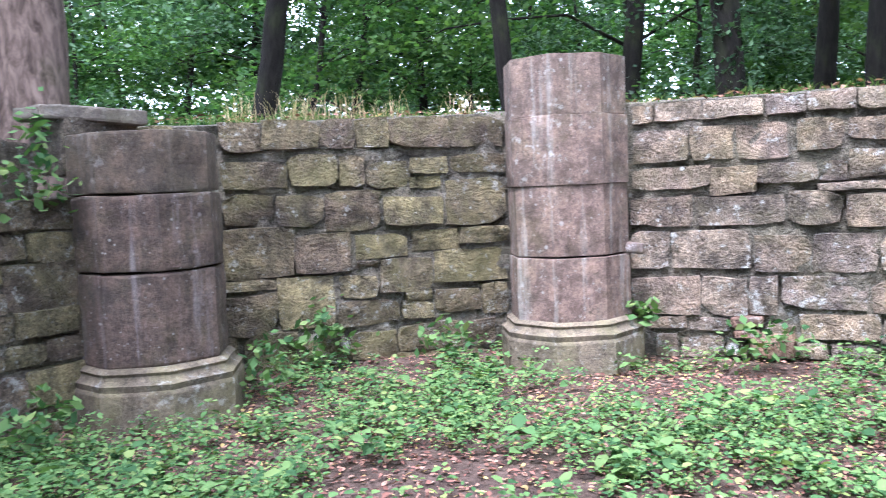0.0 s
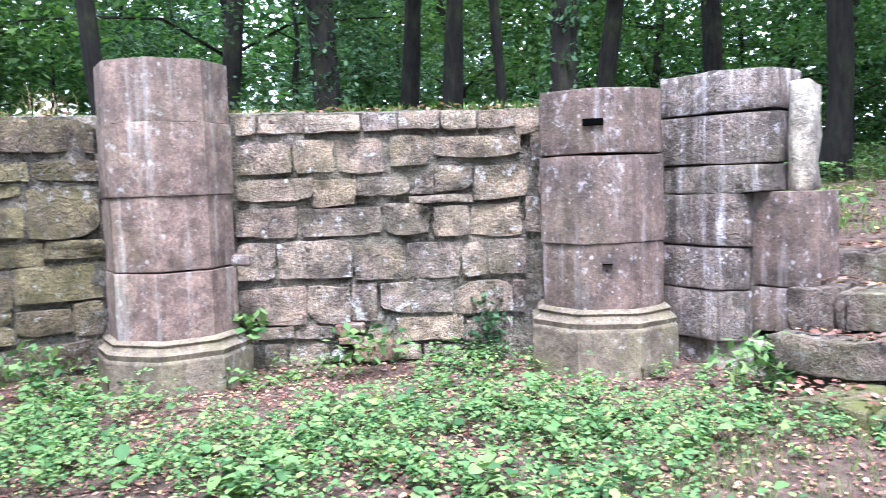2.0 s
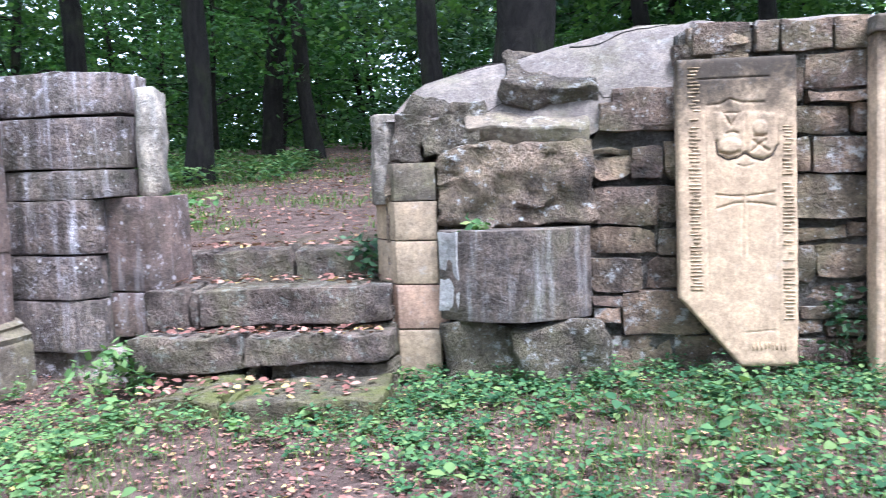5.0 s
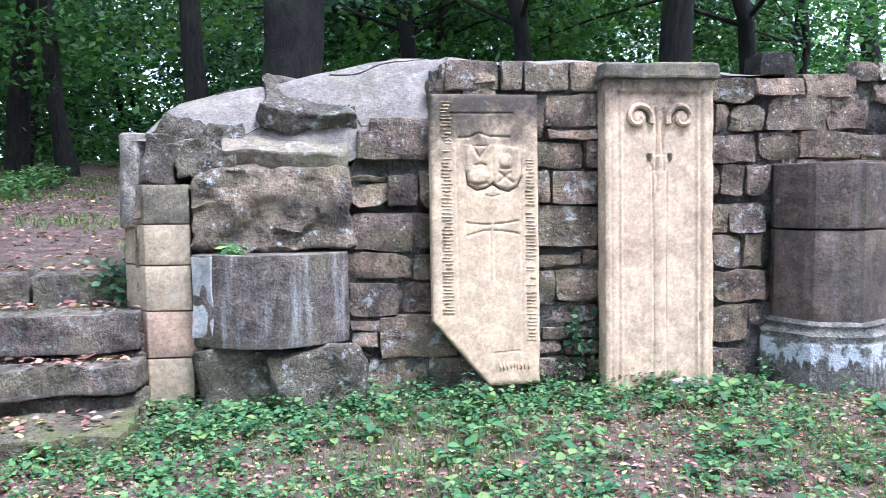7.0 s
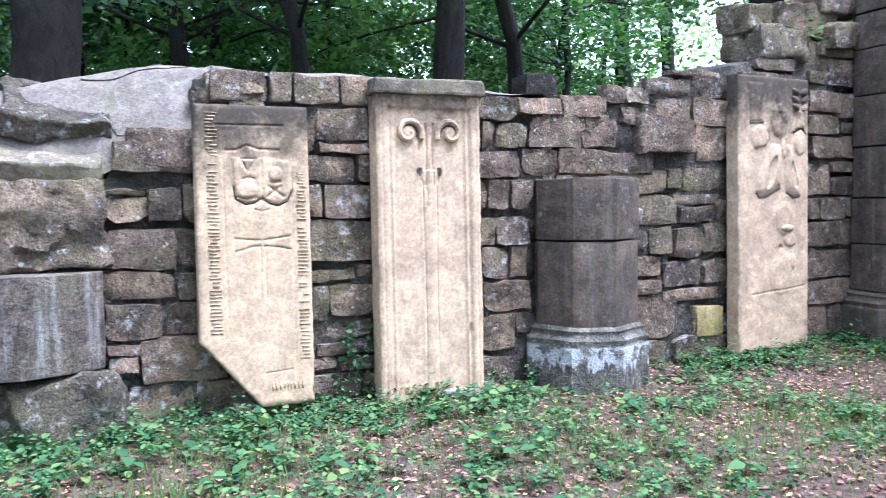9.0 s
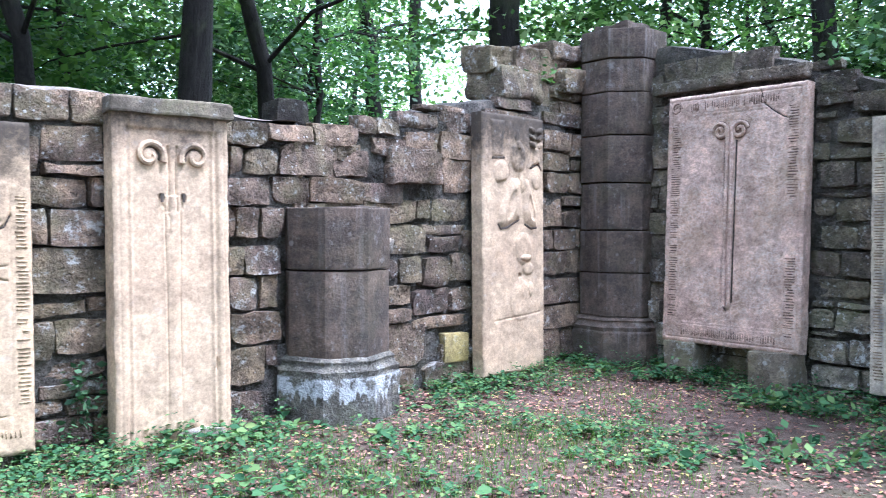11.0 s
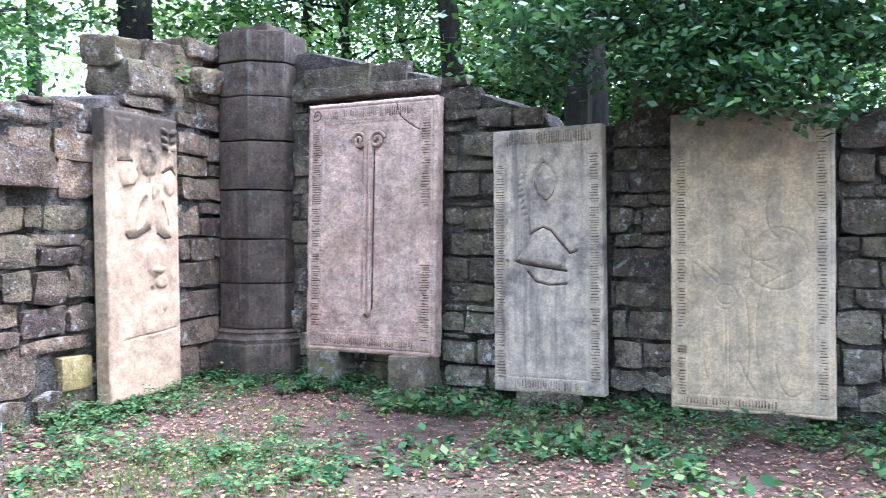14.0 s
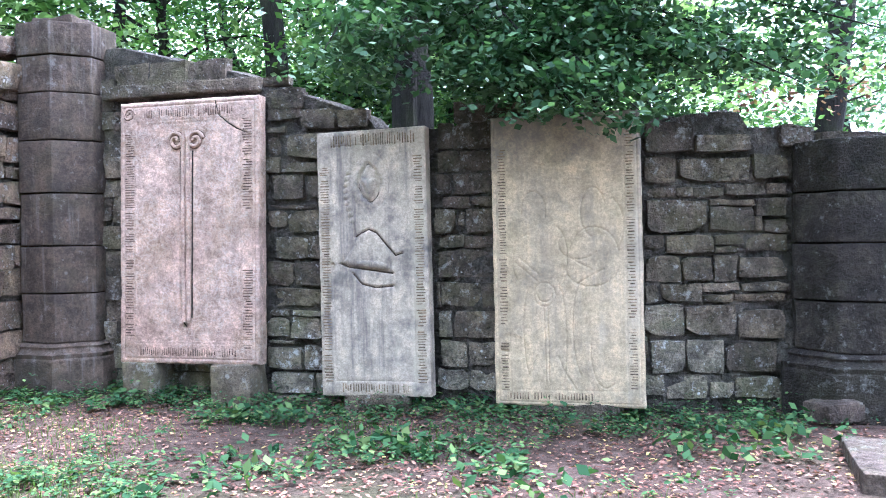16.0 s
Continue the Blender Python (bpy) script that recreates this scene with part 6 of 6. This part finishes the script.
def tree(rng, height, radius, crown_lo, crown_r, leaves, leaf_size, leafmat, barkmat, label, limbs=11, ivy=0):
    ob = thing("tree", None, None, pose(0, 0, 0), label, "tree", "trees of the wood")
    bm, pts = trunk_mesh(rng, height, radius, height * 0.01)
    part("trunk", bm, barkmat, ob)
    ends = []
    for i in range(limbs):
        f = crown_lo + (0.97 - crown_lo) * (i + rng.uniform(0, 1)) / limbs
        a = rng.uniform(0, 2 * math.pi)
        base = Vector(pts[min(8, int(f * 8))])
        r = crown_r * (1.0 - 0.45 * abs(f - 0.45)) * rng.uniform(0.6, 1.1)
        limb = [base + Vector((math.cos(a) * r * s, math.sin(a) * r * s, r * (0.5 * s - 0.42 * s * s) + rng.normal(0, 0.1))) for s in (0, 0.3, 0.6, 0.85, 1.0)]
        part("limb", tube(limb, radius * 0.28, 6, 0.12), barkmat, ob)
        ends += [limb[2], limb[3], limb[4]]
        ends += [limb[3] + Vector((rng.normal(0, r * 0.3), rng.normal(0, r * 0.3), rng.normal(-0.2, 0.5))) for _ in range(5)]
    v, f = leaf_cloud(rng, [tuple(e) for e in ends], crown_r * 0.15, leaves, leaf_size, 0.22)
    crown = new("crown", fast_mesh("crown", v, f, leafmat))
    crown.parent = ob
    if ivy:
        cs = [tuple(Vector(pts[min(8, int(h / height * 8))]) * 1.0 + Vector((math.cos(q) * radius, math.sin(q) * radius, 0))) for h in np.arange(0, ivy, 0.12) for q in rng.uniform(0, 6.28, 4)]
        cs = [(x, y, h) for (x, y, _), h in zip(cs, np.repeat(np.arange(0, ivy, 0.12), 4))]
        v, f = leaf_cloud(rng, cs, radius * 0.3, 2600, 0.13, 1.0)
        o = new("ivy", fast_mesh("ivy", v, f, M_LEAF_DARK))
        o.parent = ob
    return ob


trng = np.random.default_rng(5)
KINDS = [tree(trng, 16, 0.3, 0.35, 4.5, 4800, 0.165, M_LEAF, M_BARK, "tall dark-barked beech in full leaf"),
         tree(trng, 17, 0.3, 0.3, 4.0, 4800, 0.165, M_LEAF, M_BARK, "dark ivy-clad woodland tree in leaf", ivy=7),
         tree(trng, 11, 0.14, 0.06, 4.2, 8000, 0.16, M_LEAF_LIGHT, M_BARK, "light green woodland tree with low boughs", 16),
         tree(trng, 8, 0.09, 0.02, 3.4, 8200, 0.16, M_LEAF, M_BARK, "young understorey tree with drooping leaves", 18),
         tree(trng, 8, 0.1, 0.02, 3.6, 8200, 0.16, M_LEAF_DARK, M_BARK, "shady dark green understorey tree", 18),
         tree(trng, 16, 0.45, 0.4, 4.5, 4800, 0.165, M_LEAF, M_BARK_RED, "thick reddish-grey trunk behind the wall"),
         tree(trng, 11, 0.14, 0.06, 4.2, 7500, 0.17, M_LEAF_FAR, M_BARK, "tree beyond the clearing, sun and haze in its pale leaf colour", 16)]


def plant_tree(kind, x, y, size=1.0, fat=1.0):
    bearing = math.degrees(math.atan2(x, y)) % 360
    if kind in (2, 3, 4, 6) and (79.5 < bearing < 83.5 or 124.5 < bearing < 127 or 129 < bearing < 135.5):
        return
    m = pose(x, y, ground_z(x, y) - 0.1, trng.normal(0, 4), trng.normal(0, 4), trng.uniform(0, 360)) @ Matrix.Diagonal((size * fat, size * fat, size, 1))
    copy_thing(KINDS[kind], m)


def polar(a, r):
    """A place r metres from the middle of the ruin, a degrees clockwise from north."""
    return r * math.sin(radians(a)), r * math.cos(radians(a))


# single trunks: bearing, distance, kind, girth
for a, r, k, fat in ((-10.6, 9.6, 5, 1.0), (3.7, 13, 0, 0.62), (22, 14, 0, 0.5), (36.3, 13, 1, 0.75), (40.6, 15, 0, 0.55), (43.6, 14, 0, 0.55), (47.5, 14, 0, 0.3), (50, 13, 1, 0.75), (53.5, 16, 0, 0.6),
                     (61, 18, 0, 0.7), (67.3, 14, 0, 0.65), (72, 20, 0, 0.75), (75, 19, 0, 0.6), (83.3, 14, 0, 0.6), (87.5, 12, 0, 1.5), (112.6, 13, 0, 0.8), (126, 30, 0, 1.0), (127.5, 31, 0, 0.9),
                     (135, 14, 0, 0.9), (155, 14, 0, 0.65), (161, 12.5, 0, 0.95), (185.6, 16, 0, 0.8), (29, 18, 0, 0.7)):
    plant_tree(k, *polar(a, r), 1.0, fat)
# understorey: dark to the north and east, light and open to the southeast
for i in range(26):
    a = -18 + 92 * (i + 0.5 * trng.random()) / 26
    plant_tree((3, 2, 4, 3)[i % 4], *polar(a, trng.uniform(19, 30)), trng.uniform(0.8, 1.2))
for i in range(15):
    a = 72 + 36 * (i + 0.5 * trng.random()) / 15
    plant_tree((3, 4)[i % 2], *polar(a, trng.uniform(21, 31)), trng.uniform(0.9, 1.35))
# far trees whose pale leaf colour stands for haze and sun
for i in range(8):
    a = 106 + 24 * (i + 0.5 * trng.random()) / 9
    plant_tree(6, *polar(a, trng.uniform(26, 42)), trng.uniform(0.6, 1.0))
for i in range(15):
    a = 143 + 33 * (i + 0.5 * trng.random()) / 15
    plant_tree((2, 3, 6, 4)[i % 4], *polar(a, trng.uniform(15, 24)), trng.uniform(0.7, 1.1))
# added trees out of view, placed so their crowns shade the northwest corner
for a, r, k, size in ((-36, 8.5, 0, 1.0), (-75, 6.2, 0, 0.9), (-58, 6.6, 0, 0.9), (-88, 7.5, 0, 1.0), (-62, 9.5, 3, 1.3)):
    plant_tree(k, *polar(a, r), size)
plant_tree(3, *polar(177, 21), 1.1)
plant_tree(4, *polar(189, 25), 1.1)
plant_tree(3, *polar(126, 33), 1.2)
plant_tree(4, *polar(119, 30), 1.1)
for a, r in ((104, 15), (118, 16), (98, 17)):
    plant_tree(2, *polar(a, r), 1.25)
# the wood further off and behind
for i in range(8):
    a, r = trng.uniform(-25, 106), trng.uniform(34, 50)
    plant_tree((2, 3, 4, 0)[i % 4], *polar(a, r), trng.uniform(1.2, 1.8))
for i in range(6):
    plant_tree(6, *polar(trng.uniform(106, 205), trng.uniform(40, 60)), trng.uniform(1.0, 1.5))
for a in range(215, 335, 12):
    plant_tree(0 if a % 24 else 2, *polar(a, trng.uniform(15, 22)), 1.0)
for a, r, k in ((112, 22, 3), (117, 26, 3), (121.5, 21, 4)):
    plant_tree(k, *polar(a, r), 1.15)
for i, kind in enumerate(KINDS):
    x, y = polar(232 + 15 * i, 30)
    kind.matrix_world = pose(x, y, ground_z(x, y))

# ---- the far wood closing the view ----
wrng = np.random.default_rng(77)


def far_wood(lo, hi, clumps, leaves, top, material, label):
    cs = []
    for _ in range(clumps):
        bearing = wrng.uniform(lo, hi)
        if any(abs(bearing - g) < k for g, k in ((6, 1.6), (31, 1.6), (55, 1.8), (81.5, 2.5), (131, 4.0), (190, 2.0))) and wrng.random() < 0.85:
            continue
        x, y = polar(bearing, wrng.uniform(36, 50))
        cs.append((x, y, 2.0 + (top - 2.0) * wrng.random() ** 1.2))
    v, f = leaf_cloud(wrng, cs, 1.3, leaves, 0.68 if top > 15 else 0.4, 0.4)
    tagged(new("far_wood", fast_mesh("far_wood", v, f, material)), label, "trees", kind="stuff")


far_wood(-28, 108, 1300, 95000, 17, M_LEAF, "dense dark green wood in the distance")
# haze of the open distance is in this wood's leaf colour
far_wood(104, 205, 420, 34000, 12, M_LEAF_FAR, "wood edge in the distance, haze in its light green")

# ---- the elm bough that hangs over the south wall ----
erng = np.random.default_rng(8)
bough = thing("overhanging_bough", None, None, pose(0, 0, 0), "leafy elm bough hanging over the grave slabs", "branch")
root = Vector((3.4, -10.2, 4.6))
tips = []
for k in range(40):
    s = erng.random() * 1.16
    low = 2.6 - 0.3 * s + 0.12 * math.sin(9 * s)
    e = Vector((2.85 - 3.6 * s, -6.9 - 0.75 * s + erng.normal(0, 0.2), low + 1.3 * erng.random() ** 1.4))
    pts = [root + (e - root) * q + Vector((0, 0, 0.9 * q * (1 - q))) for q in (0, 0.25, 0.5, 0.75, 0.9, 1)]
    part("twig", tube(pts, 0.03, 6, 0.12), M_BARK, bough)
    tips += [tuple(pts[5]), tuple(pts[4]), tuple((pts[3] + pts[4]) / 2), tuple(pts[3])]
    tips += [tuple(pts[4] + Vector((erng.normal(0, 0.28), erng.normal(0, 0.2), erng.normal(-0.02, 0.1)))) for _ in range(5)]
v, f = leaf_cloud(erng, tips, 0.15, 19000, 0.085, 0.35)
o = new("foliage", fast_mesh("foliage", v, f, M_LEAF_DARK))
o.parent = bough
part("stem", tube([(3.6, -10.6, 0.5), (3.5, -10.4, 2.5), root], 0.14, 8, 0.6), M_BARK, bough)


# ---- herbs, litter, grass ----
def blades(p, d, n, length, width):
    """Oval leaves folded along the midrib: four triangles each."""
    s = np.cross(d, n)
    s /= np.linalg.norm(s, axis=1)[:, None] + 1e-9
    up = np.cross(s, d)
    L, W = length[:, None], width[:, None]
    v = np.stack([p, p + d * L * 0.3 + s * W * 0.45 + up * W * 0.16, p + d * L * 0.68 + s * W * 0.38 + up * W * 0.12, p + d * L, p + d * L * 0.68 - s * W * 0.38 + up * W * 0.12, p + d * L * 0.3 - s * W * 0.45 + up * W * 0.16], 1).reshape(-1, 3)
    base = np.arange(len(p))[:, None] * 6
    f = np.concatenate([base + np.array([[0, 1, 2, 3]]), base + np.array([[0, 3, 4, 5]])], 1).reshape(-1, 4)
    return v, f


def cover(x, y):
    """How thickly herbs stand here: thick in the north, a band along the walls elsewhere."""
    d = -edge_distance(x, y)
    if d < 0.12:
        return 0.0
    if 4.8 < x < 6.3 and 0.9 < y < 2.8:
        return 0.06
    patch = noise.noise(Vector((x * 0.9, y * 0.9, 2.0))) + 0.5 * noise.noise(Vector((x * 2.4, y * 2.4, 7.0)))
    north = min(1.0, max(0.0, (y - 0.5) / 2.0))
    band = max(0.0, 1.0 - abs(d - 0.45) / 0.75)
    near = min(1.0, d / 0.55)
    piers = min(min(1.0, max(0.0, math.hypot(x - px, y - py) - 0.6) / 0.5) for px, py in ((-0.33, 6.12), (2.87, 6.27), (5.36, 4.05), (5.95, -3.95)))
    return max(0.0, min(1.0, (north * near * (0.55 + 1.3 * patch) + (1 - north) * (0.75 * band + 0.27 * min(1.0, max(0.14, (y + 5.5) / 3)) + 0.7 * patch)) * (0.15 + 0.85 * piers)))


hrng = np.random.default_rng(21)
P, D, N, L, Wd = [], [], [], [], []
for _ in range(56000):
    x, y = hrng.uniform(-3.5, 6.6), hrng.uniform(-8.4, 7.2)
    if hrng.random() > (math.hypot(x, y) / 3.6) ** 3 or x < -3.2 or hrng.random() > cover(x, y) or edge_distance(x, y) > -0.1:
        continue
    z = ground_z(x, y)
    tall = hrng.uniform(0.03, 0.15) * (1.2 if y > 2 else 0.8) * (2.0 if hrng.random() < 0.06 else 1)
    big = hrng.uniform(0.02, 0.046) * (1.9 if hrng.random() < 0.08 else 1)
    turn = hrng.uniform(0, 6.28)
    lean = hrng.normal(0, 0.05, 2)
    for tier in range(int(hrng.integers(1, 4))):
        h = tall * (1 - 0.3 * tier)
        for q in range(3):
            a = turn + q * 2.09 + tier * 1.0 + hrng.normal(0, 0.2)
            P.append((x + lean[0] + math.cos(a) * 0.012, y + lean[1] + math.sin(a) * 0.012, z + h))
            D.append((math.cos(a), math.sin(a), hrng.normal(0.02, 0.28)))
            N.append((hrng.normal(0, 0.25), hrng.normal(0, 0.25), 1))
            L.append(big * hrng.uniform(0.8, 1.3))
            Wd.append(big * hrng.uniform(0.7, 1.0))
for _ in range(3200):
    x, y = hrng.uniform(7.2, 17), hrng.uniform(2.6, 10)
    if noise.noise(Vector((x * 0.5, y * 0.5, 41))) + 0.12 * (y - 4.5) < 0.1:
        continue
    z = ground_z(x, y)
    for q in range(5):
        a = hrng.uniform(0, 6.28)
        P.append((x, y, z + hrng.uniform(0.03, 0.3)))
        D.append((math.cos(a), math.sin(a), hrng.normal(0.05, 0.3)))
        N.append((hrng.normal(0, 0.3), hrng.normal(0, 0.3), 1))
        L.append(hrng.uniform(0.08, 0.15))
        Wd.append(0.07)
D = np.array(D)
D /= np.linalg.norm(D, axis=1)[:, None]
P, N, L, Wd = np.array(P), np.array(N), np.array(L), np.array(Wd)
# split by place: herbs in the shaded part get shade as a darker colour
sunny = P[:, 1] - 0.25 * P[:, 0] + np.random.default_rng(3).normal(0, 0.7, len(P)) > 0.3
for pick, material, label in ((sunny, M_HERB, "bright green herbs covering the ground"), (~sunny, M_HERB_SHADED, "herbs along the wall foot, shade put into their dark green")):
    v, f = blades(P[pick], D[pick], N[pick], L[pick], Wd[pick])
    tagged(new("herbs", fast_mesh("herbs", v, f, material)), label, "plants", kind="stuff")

# dead leaves lie all over, thinly on the steps and along the path outside
P, D, N, L, Wd = [], [], [], [], []
for k in range(105000):
    if k % 5:
        x, y = hrng.uniform(-3.0, 6.3), hrng.uniform(-8.2, 7.0)
        if hrng.random() > (math.hypot(x, y) / 3.6) ** 3 or x < -2.8 or edge_distance(x, y) > -0.1:
            continue
        pool = noise.noise(Vector((x * 0.7, y * 0.7, 12)))
        if hrng.random() > (1.1 if y > 1 else 0.8) + 0.8 * pool:
            continue
        size = 0.034
    elif k % 10:
        continue
    else:
        x, y = hrng.uniform(6.4, 20), hrng.uniform(-1.5, 8)
        size = 0.055
    a = hrng.uniform(0, 6.28)
    P.append((x, y, ground_z(x, y) + hrng.uniform(0.006, 0.02)))
    D.append((math.cos(a), math.sin(a), hrng.normal(0, 0.2)))
    N.append((hrng.normal(0, 0.3), hrng.normal(0, 0.3), 1))
    L.append(size * hrng.uniform(0.6, 1.4))
    Wd.append(L[-1] * hrng.uniform(0.35, 0.75))
for x0, x1, z in ((5.45, 5.68, 0.46), (5.75, 6.15, 0.76), (6.2, 6.5, 0.98), (4.95, 5.4, 0.18)):
    for _ in range(110):
        a = hrng.uniform(0, 6.28)
        P.append((hrng.uniform(x0, x1), hrng.uniform(1.0, 2.6), z + hrng.uniform(0, 0.015)))
        D.append((math.cos(a), math.sin(a), hrng.normal(0, 0.15)))
        N.append((hrng.normal(0, 0.3), hrng.normal(0, 0.3), 1))
        L.append(0.06 * hrng.uniform(0.6, 1.3))
        Wd.append(L[-1] * 0.65)
for (a0, b0), z, n in ((W1, 2.17, 160), (W2, 2.16, 160)):
    pl = Plane(a0, b0)
    for _ in range(n):
        a = hrng.uniform(0, 6.28)
        P.append(tuple(pl.m @ Vector((hrng.uniform(0.1, pl.length), hrng.uniform(0.02, 0.45), z + hrng.uniform(-0.02, 0.01)))))
        D.append((math.cos(a), math.sin(a), hrng.normal(0, 0.25)))
        N.append((hrng.normal(0, 0.4), hrng.normal(0, 0.4), 1))
        L.append(0.06 * hrng.uniform(0.6, 1.3))
        Wd.append(L[-1] * 0.6)
D = np.array(D)
D /= np.linalg.norm(D, axis=1)[:, None]
v, f = blades(np.array(P), D, np.array(N), np.array(L), np.array(Wd))
tagged(new("leaf_litter", fast_mesh("leaf_litter", v, f, M_LITTER)), "brown and yellow fallen leaves on bare earth", "leaf litter", kind="stuff")


def grass(name, spots, low, high, width, material, label, lean=0.35):
    n = len(spots)
    p = np.array(spots)
    a = hrng.uniform(0, 6.28, n)
    up = np.stack([np.cos(a) * lean * hrng.uniform(0.2, 1.6, n), np.sin(a) * lean * hrng.uniform(0.2, 1.6, n), np.ones(n)], 1)
    up /= np.linalg.norm(up, axis=1)[:, None]
    h = hrng.uniform(low, high, n)[:, None]
    s = np.stack([-np.sin(a), np.cos(a), np.zeros(n)], 1) * width
    tip = p + up * h + np.stack([np.cos(a), np.sin(a), -np.ones(n) * 0.5], 1) * h * 0.3
    mid = p + up * h * 0.6
    v = np.stack([p - s, p + s, mid + s * 0.7, mid - s * 0.7, tip + s * 0.1, tip - s * 0.1], 1).reshape(-1, 3)
    base = np.arange(n)[:, None] * 6
    f = np.concatenate([base + np.array([[0, 1, 2, 3]]), base + np.array([[3, 2, 4, 5]])], 1).reshape(-1, 4)
    return tagged(new(name, fast_mesh(name, v, f, material)), label, "grass", kind="stuff")


spots = []
for _ in range(60000):
    x, y = hrng.uniform(0.2, 6), hrng.uniform(-7, 2.5)
    if math.hypot(x, y) > 3.4 and edge_distance(x, y) < -0.5 and hrng.random() < 0.45 * min(1.0, max(0.2, (y + 6) / 3)) + 0.9 * noise.noise(Vector((x * 0.6, y * 0.6, 31))):
        spots.append((x, y, ground_z(x, y)))
grass("grass", spots, 0.04, 0.11, 0.0028, M_GRASS, "short sparse grass on trodden earth")
spots = []
for _ in range(26000):
    x, y = 6.9 + 13 * hrng.random() ** 1.3, hrng.uniform(0.2, 9)
    middle = 1.0 + 0.12 * (x - 6.5)
    if hrng.random() < 0.25 * (abs(y - middle) - 0.6) + 1.2 * noise.noise(Vector((x * 0.8, y * 0.8, 44))):
        spots.append((x, y, ground_z(x, y)))
grass("grass", spots, 0.05, 0.14, 0.006, M_GRASS, "mossy green grass beside the wood path", 0.6)
pw = Plane(*W1).m
spots = []
for _ in range(300):
    u = hrng.choice([0.85, 1.3, 1.38, 1.75, 2.1, 2.75]) + hrng.normal(0, 0.1)
    q = pw @ Vector((u, hrng.uniform(0.02, 0.4), 2.13))
    spots.append(tuple(q))
grass("dry_grass", spots, 0.07, 0.36, 0.0025, M_STRAW, "dry straw-coloured grass tufts on the wall top", 0.3)
spots = []
for _ in range(1300):
    u = hrng.uniform(0.1, 3.4)
    q = (pw if hrng.random() < 0.6 else Plane(*W2).m) @ Vector((u, hrng.uniform(0.0, 0.5), 2.13))
    spots.append(tuple(q))
grass("wall_top_grass", spots, 0.03, 0.11, 0.004, M_GRASS, "green grass and weeds along the wall top", 0.6)


def creeper(name, pts, spread_r, count, size, label, material=None):
    v, f = leaf_cloud(hrng, pts, spread_r, count, size, 1.0)
    return tagged(new(name, fast_mesh(name, v, f, material or M_HERB)), label, "plant", kind="stuff")


creeper("ivy_plant", [(-0.95, 5.75, 1.6 + 0.12 * k) for k in range(5)] + [(-0.85, 5.8, 1.6), (-1.1, 5.6, 1.6)], 0.07, 130, 0.09, "bright ivy growing up beside the pier")
creeper("weed_clump", [(0.75 + 0.06 * k, 6.78, 0.3 + 0.05 * (k % 4)) for k in range(6)], 0.1, 170, 0.09, "leafy weed growing at the wall foot")
creeper("ivy_tuft", [tuple(P4.m @ Vector((3.02, -0.06, 0.3 + 0.06 * k))) for k in range(6)], 0.06, 150, 0.06, "small dark ivy climbing between the slabs", M_LEAF_DARK)
creeper("fern_tuft", [tuple(P4.m @ Vector((0.58 + 0.03 * k, -0.2, 1.12))) for k in range(4)], 0.04, 34, 0.08, "small green weed on the drum block")
creeper("step_weed", [(6.15, 1.05 + 0.05 * k, 0.82 + 0.03 * k) for k in range(5)], 0.09, 170, 0.08, "dark ivy hanging beside the steps", M_LEAF_DARK)
creeper("wall_weed", [tuple(Plane(*W2).m @ Vector((2.72, -0.06, 0.25 + 0.07 * k))) for k in range(5)], 0.08, 150, 0.07, "dark ivy at the wall foot by the pier", M_LEAF_DARK)
creeper("cap_weed", [tuple(P5.m @ Vector((3.1 + 0.05 * k, 0.05, 3.12))) for k in range(4)], 0.07, 60, 0.08, "fern tuft on the broken wall top")
creeper("pier_weed", [(3.3, 5.98, 0.5), (3.36, 5.92, 0.47)], 0.06, 60, 0.1, "grassy weed on the pier's plinth")
creeper("wall_bush", [(x, -8.3 + 0.2 * math.sin(x * 3), 2.72) for x in (-0.2, -0.5, -0.8, -1.1)], 0.12, 160, 0.07, "leaf litter and weeds on the wall top", M_LITTER)
# southern weeds, in the herb colour that has shade painted in
for x, y, n, lab in ((3.0, -5.6, 120, "broad-leaved weed patch on bare earth"), (2.2, -6.2, 150, "broad-leaved weed patch near the slabs"), (1.3, -5.5, 80, "small weed patch among fallen leaves"), (0.3, -6.4, 90, "low weed patch before the ochre slab"), (3.6, -6.9, 130, "leafy weeds under the rose slab"), (-0.3, -7.1, 110, "dark weeds by the blackened pier")):
    creeper("weed_patch", [(x + hrng.normal(0, 0.24), y + hrng.normal(0, 0.2), ground_z(x, y) + 0.05 + 0.07 * hrng.random()) for _ in range(18)], 0.05, n, 0.085, lab, M_HERB_SHADED)
for x, y, n, lab in ((-0.95, 5.1, 150, "bushy nettle clump at the pier's foot"), (0.35, 6.2, 130, "leafy seedling clump by the wall"), (1.9, 6.5, 120, "broad-leaved weed at the wall foot"), (3.9, 5.2, 110, "trailing leafy weed below the wall"), (5.3, 2.75, 170, "bramble clump beside the steps")):
    creeper("weed_clump", [(x + hrng.normal(0, 0.15), y + hrng.normal(0, 0.1), ground_z(x, y) + 0.1 + 0.28 * hrng.random()) for _ in range(14)], 0.05, n, 0.085, lab)
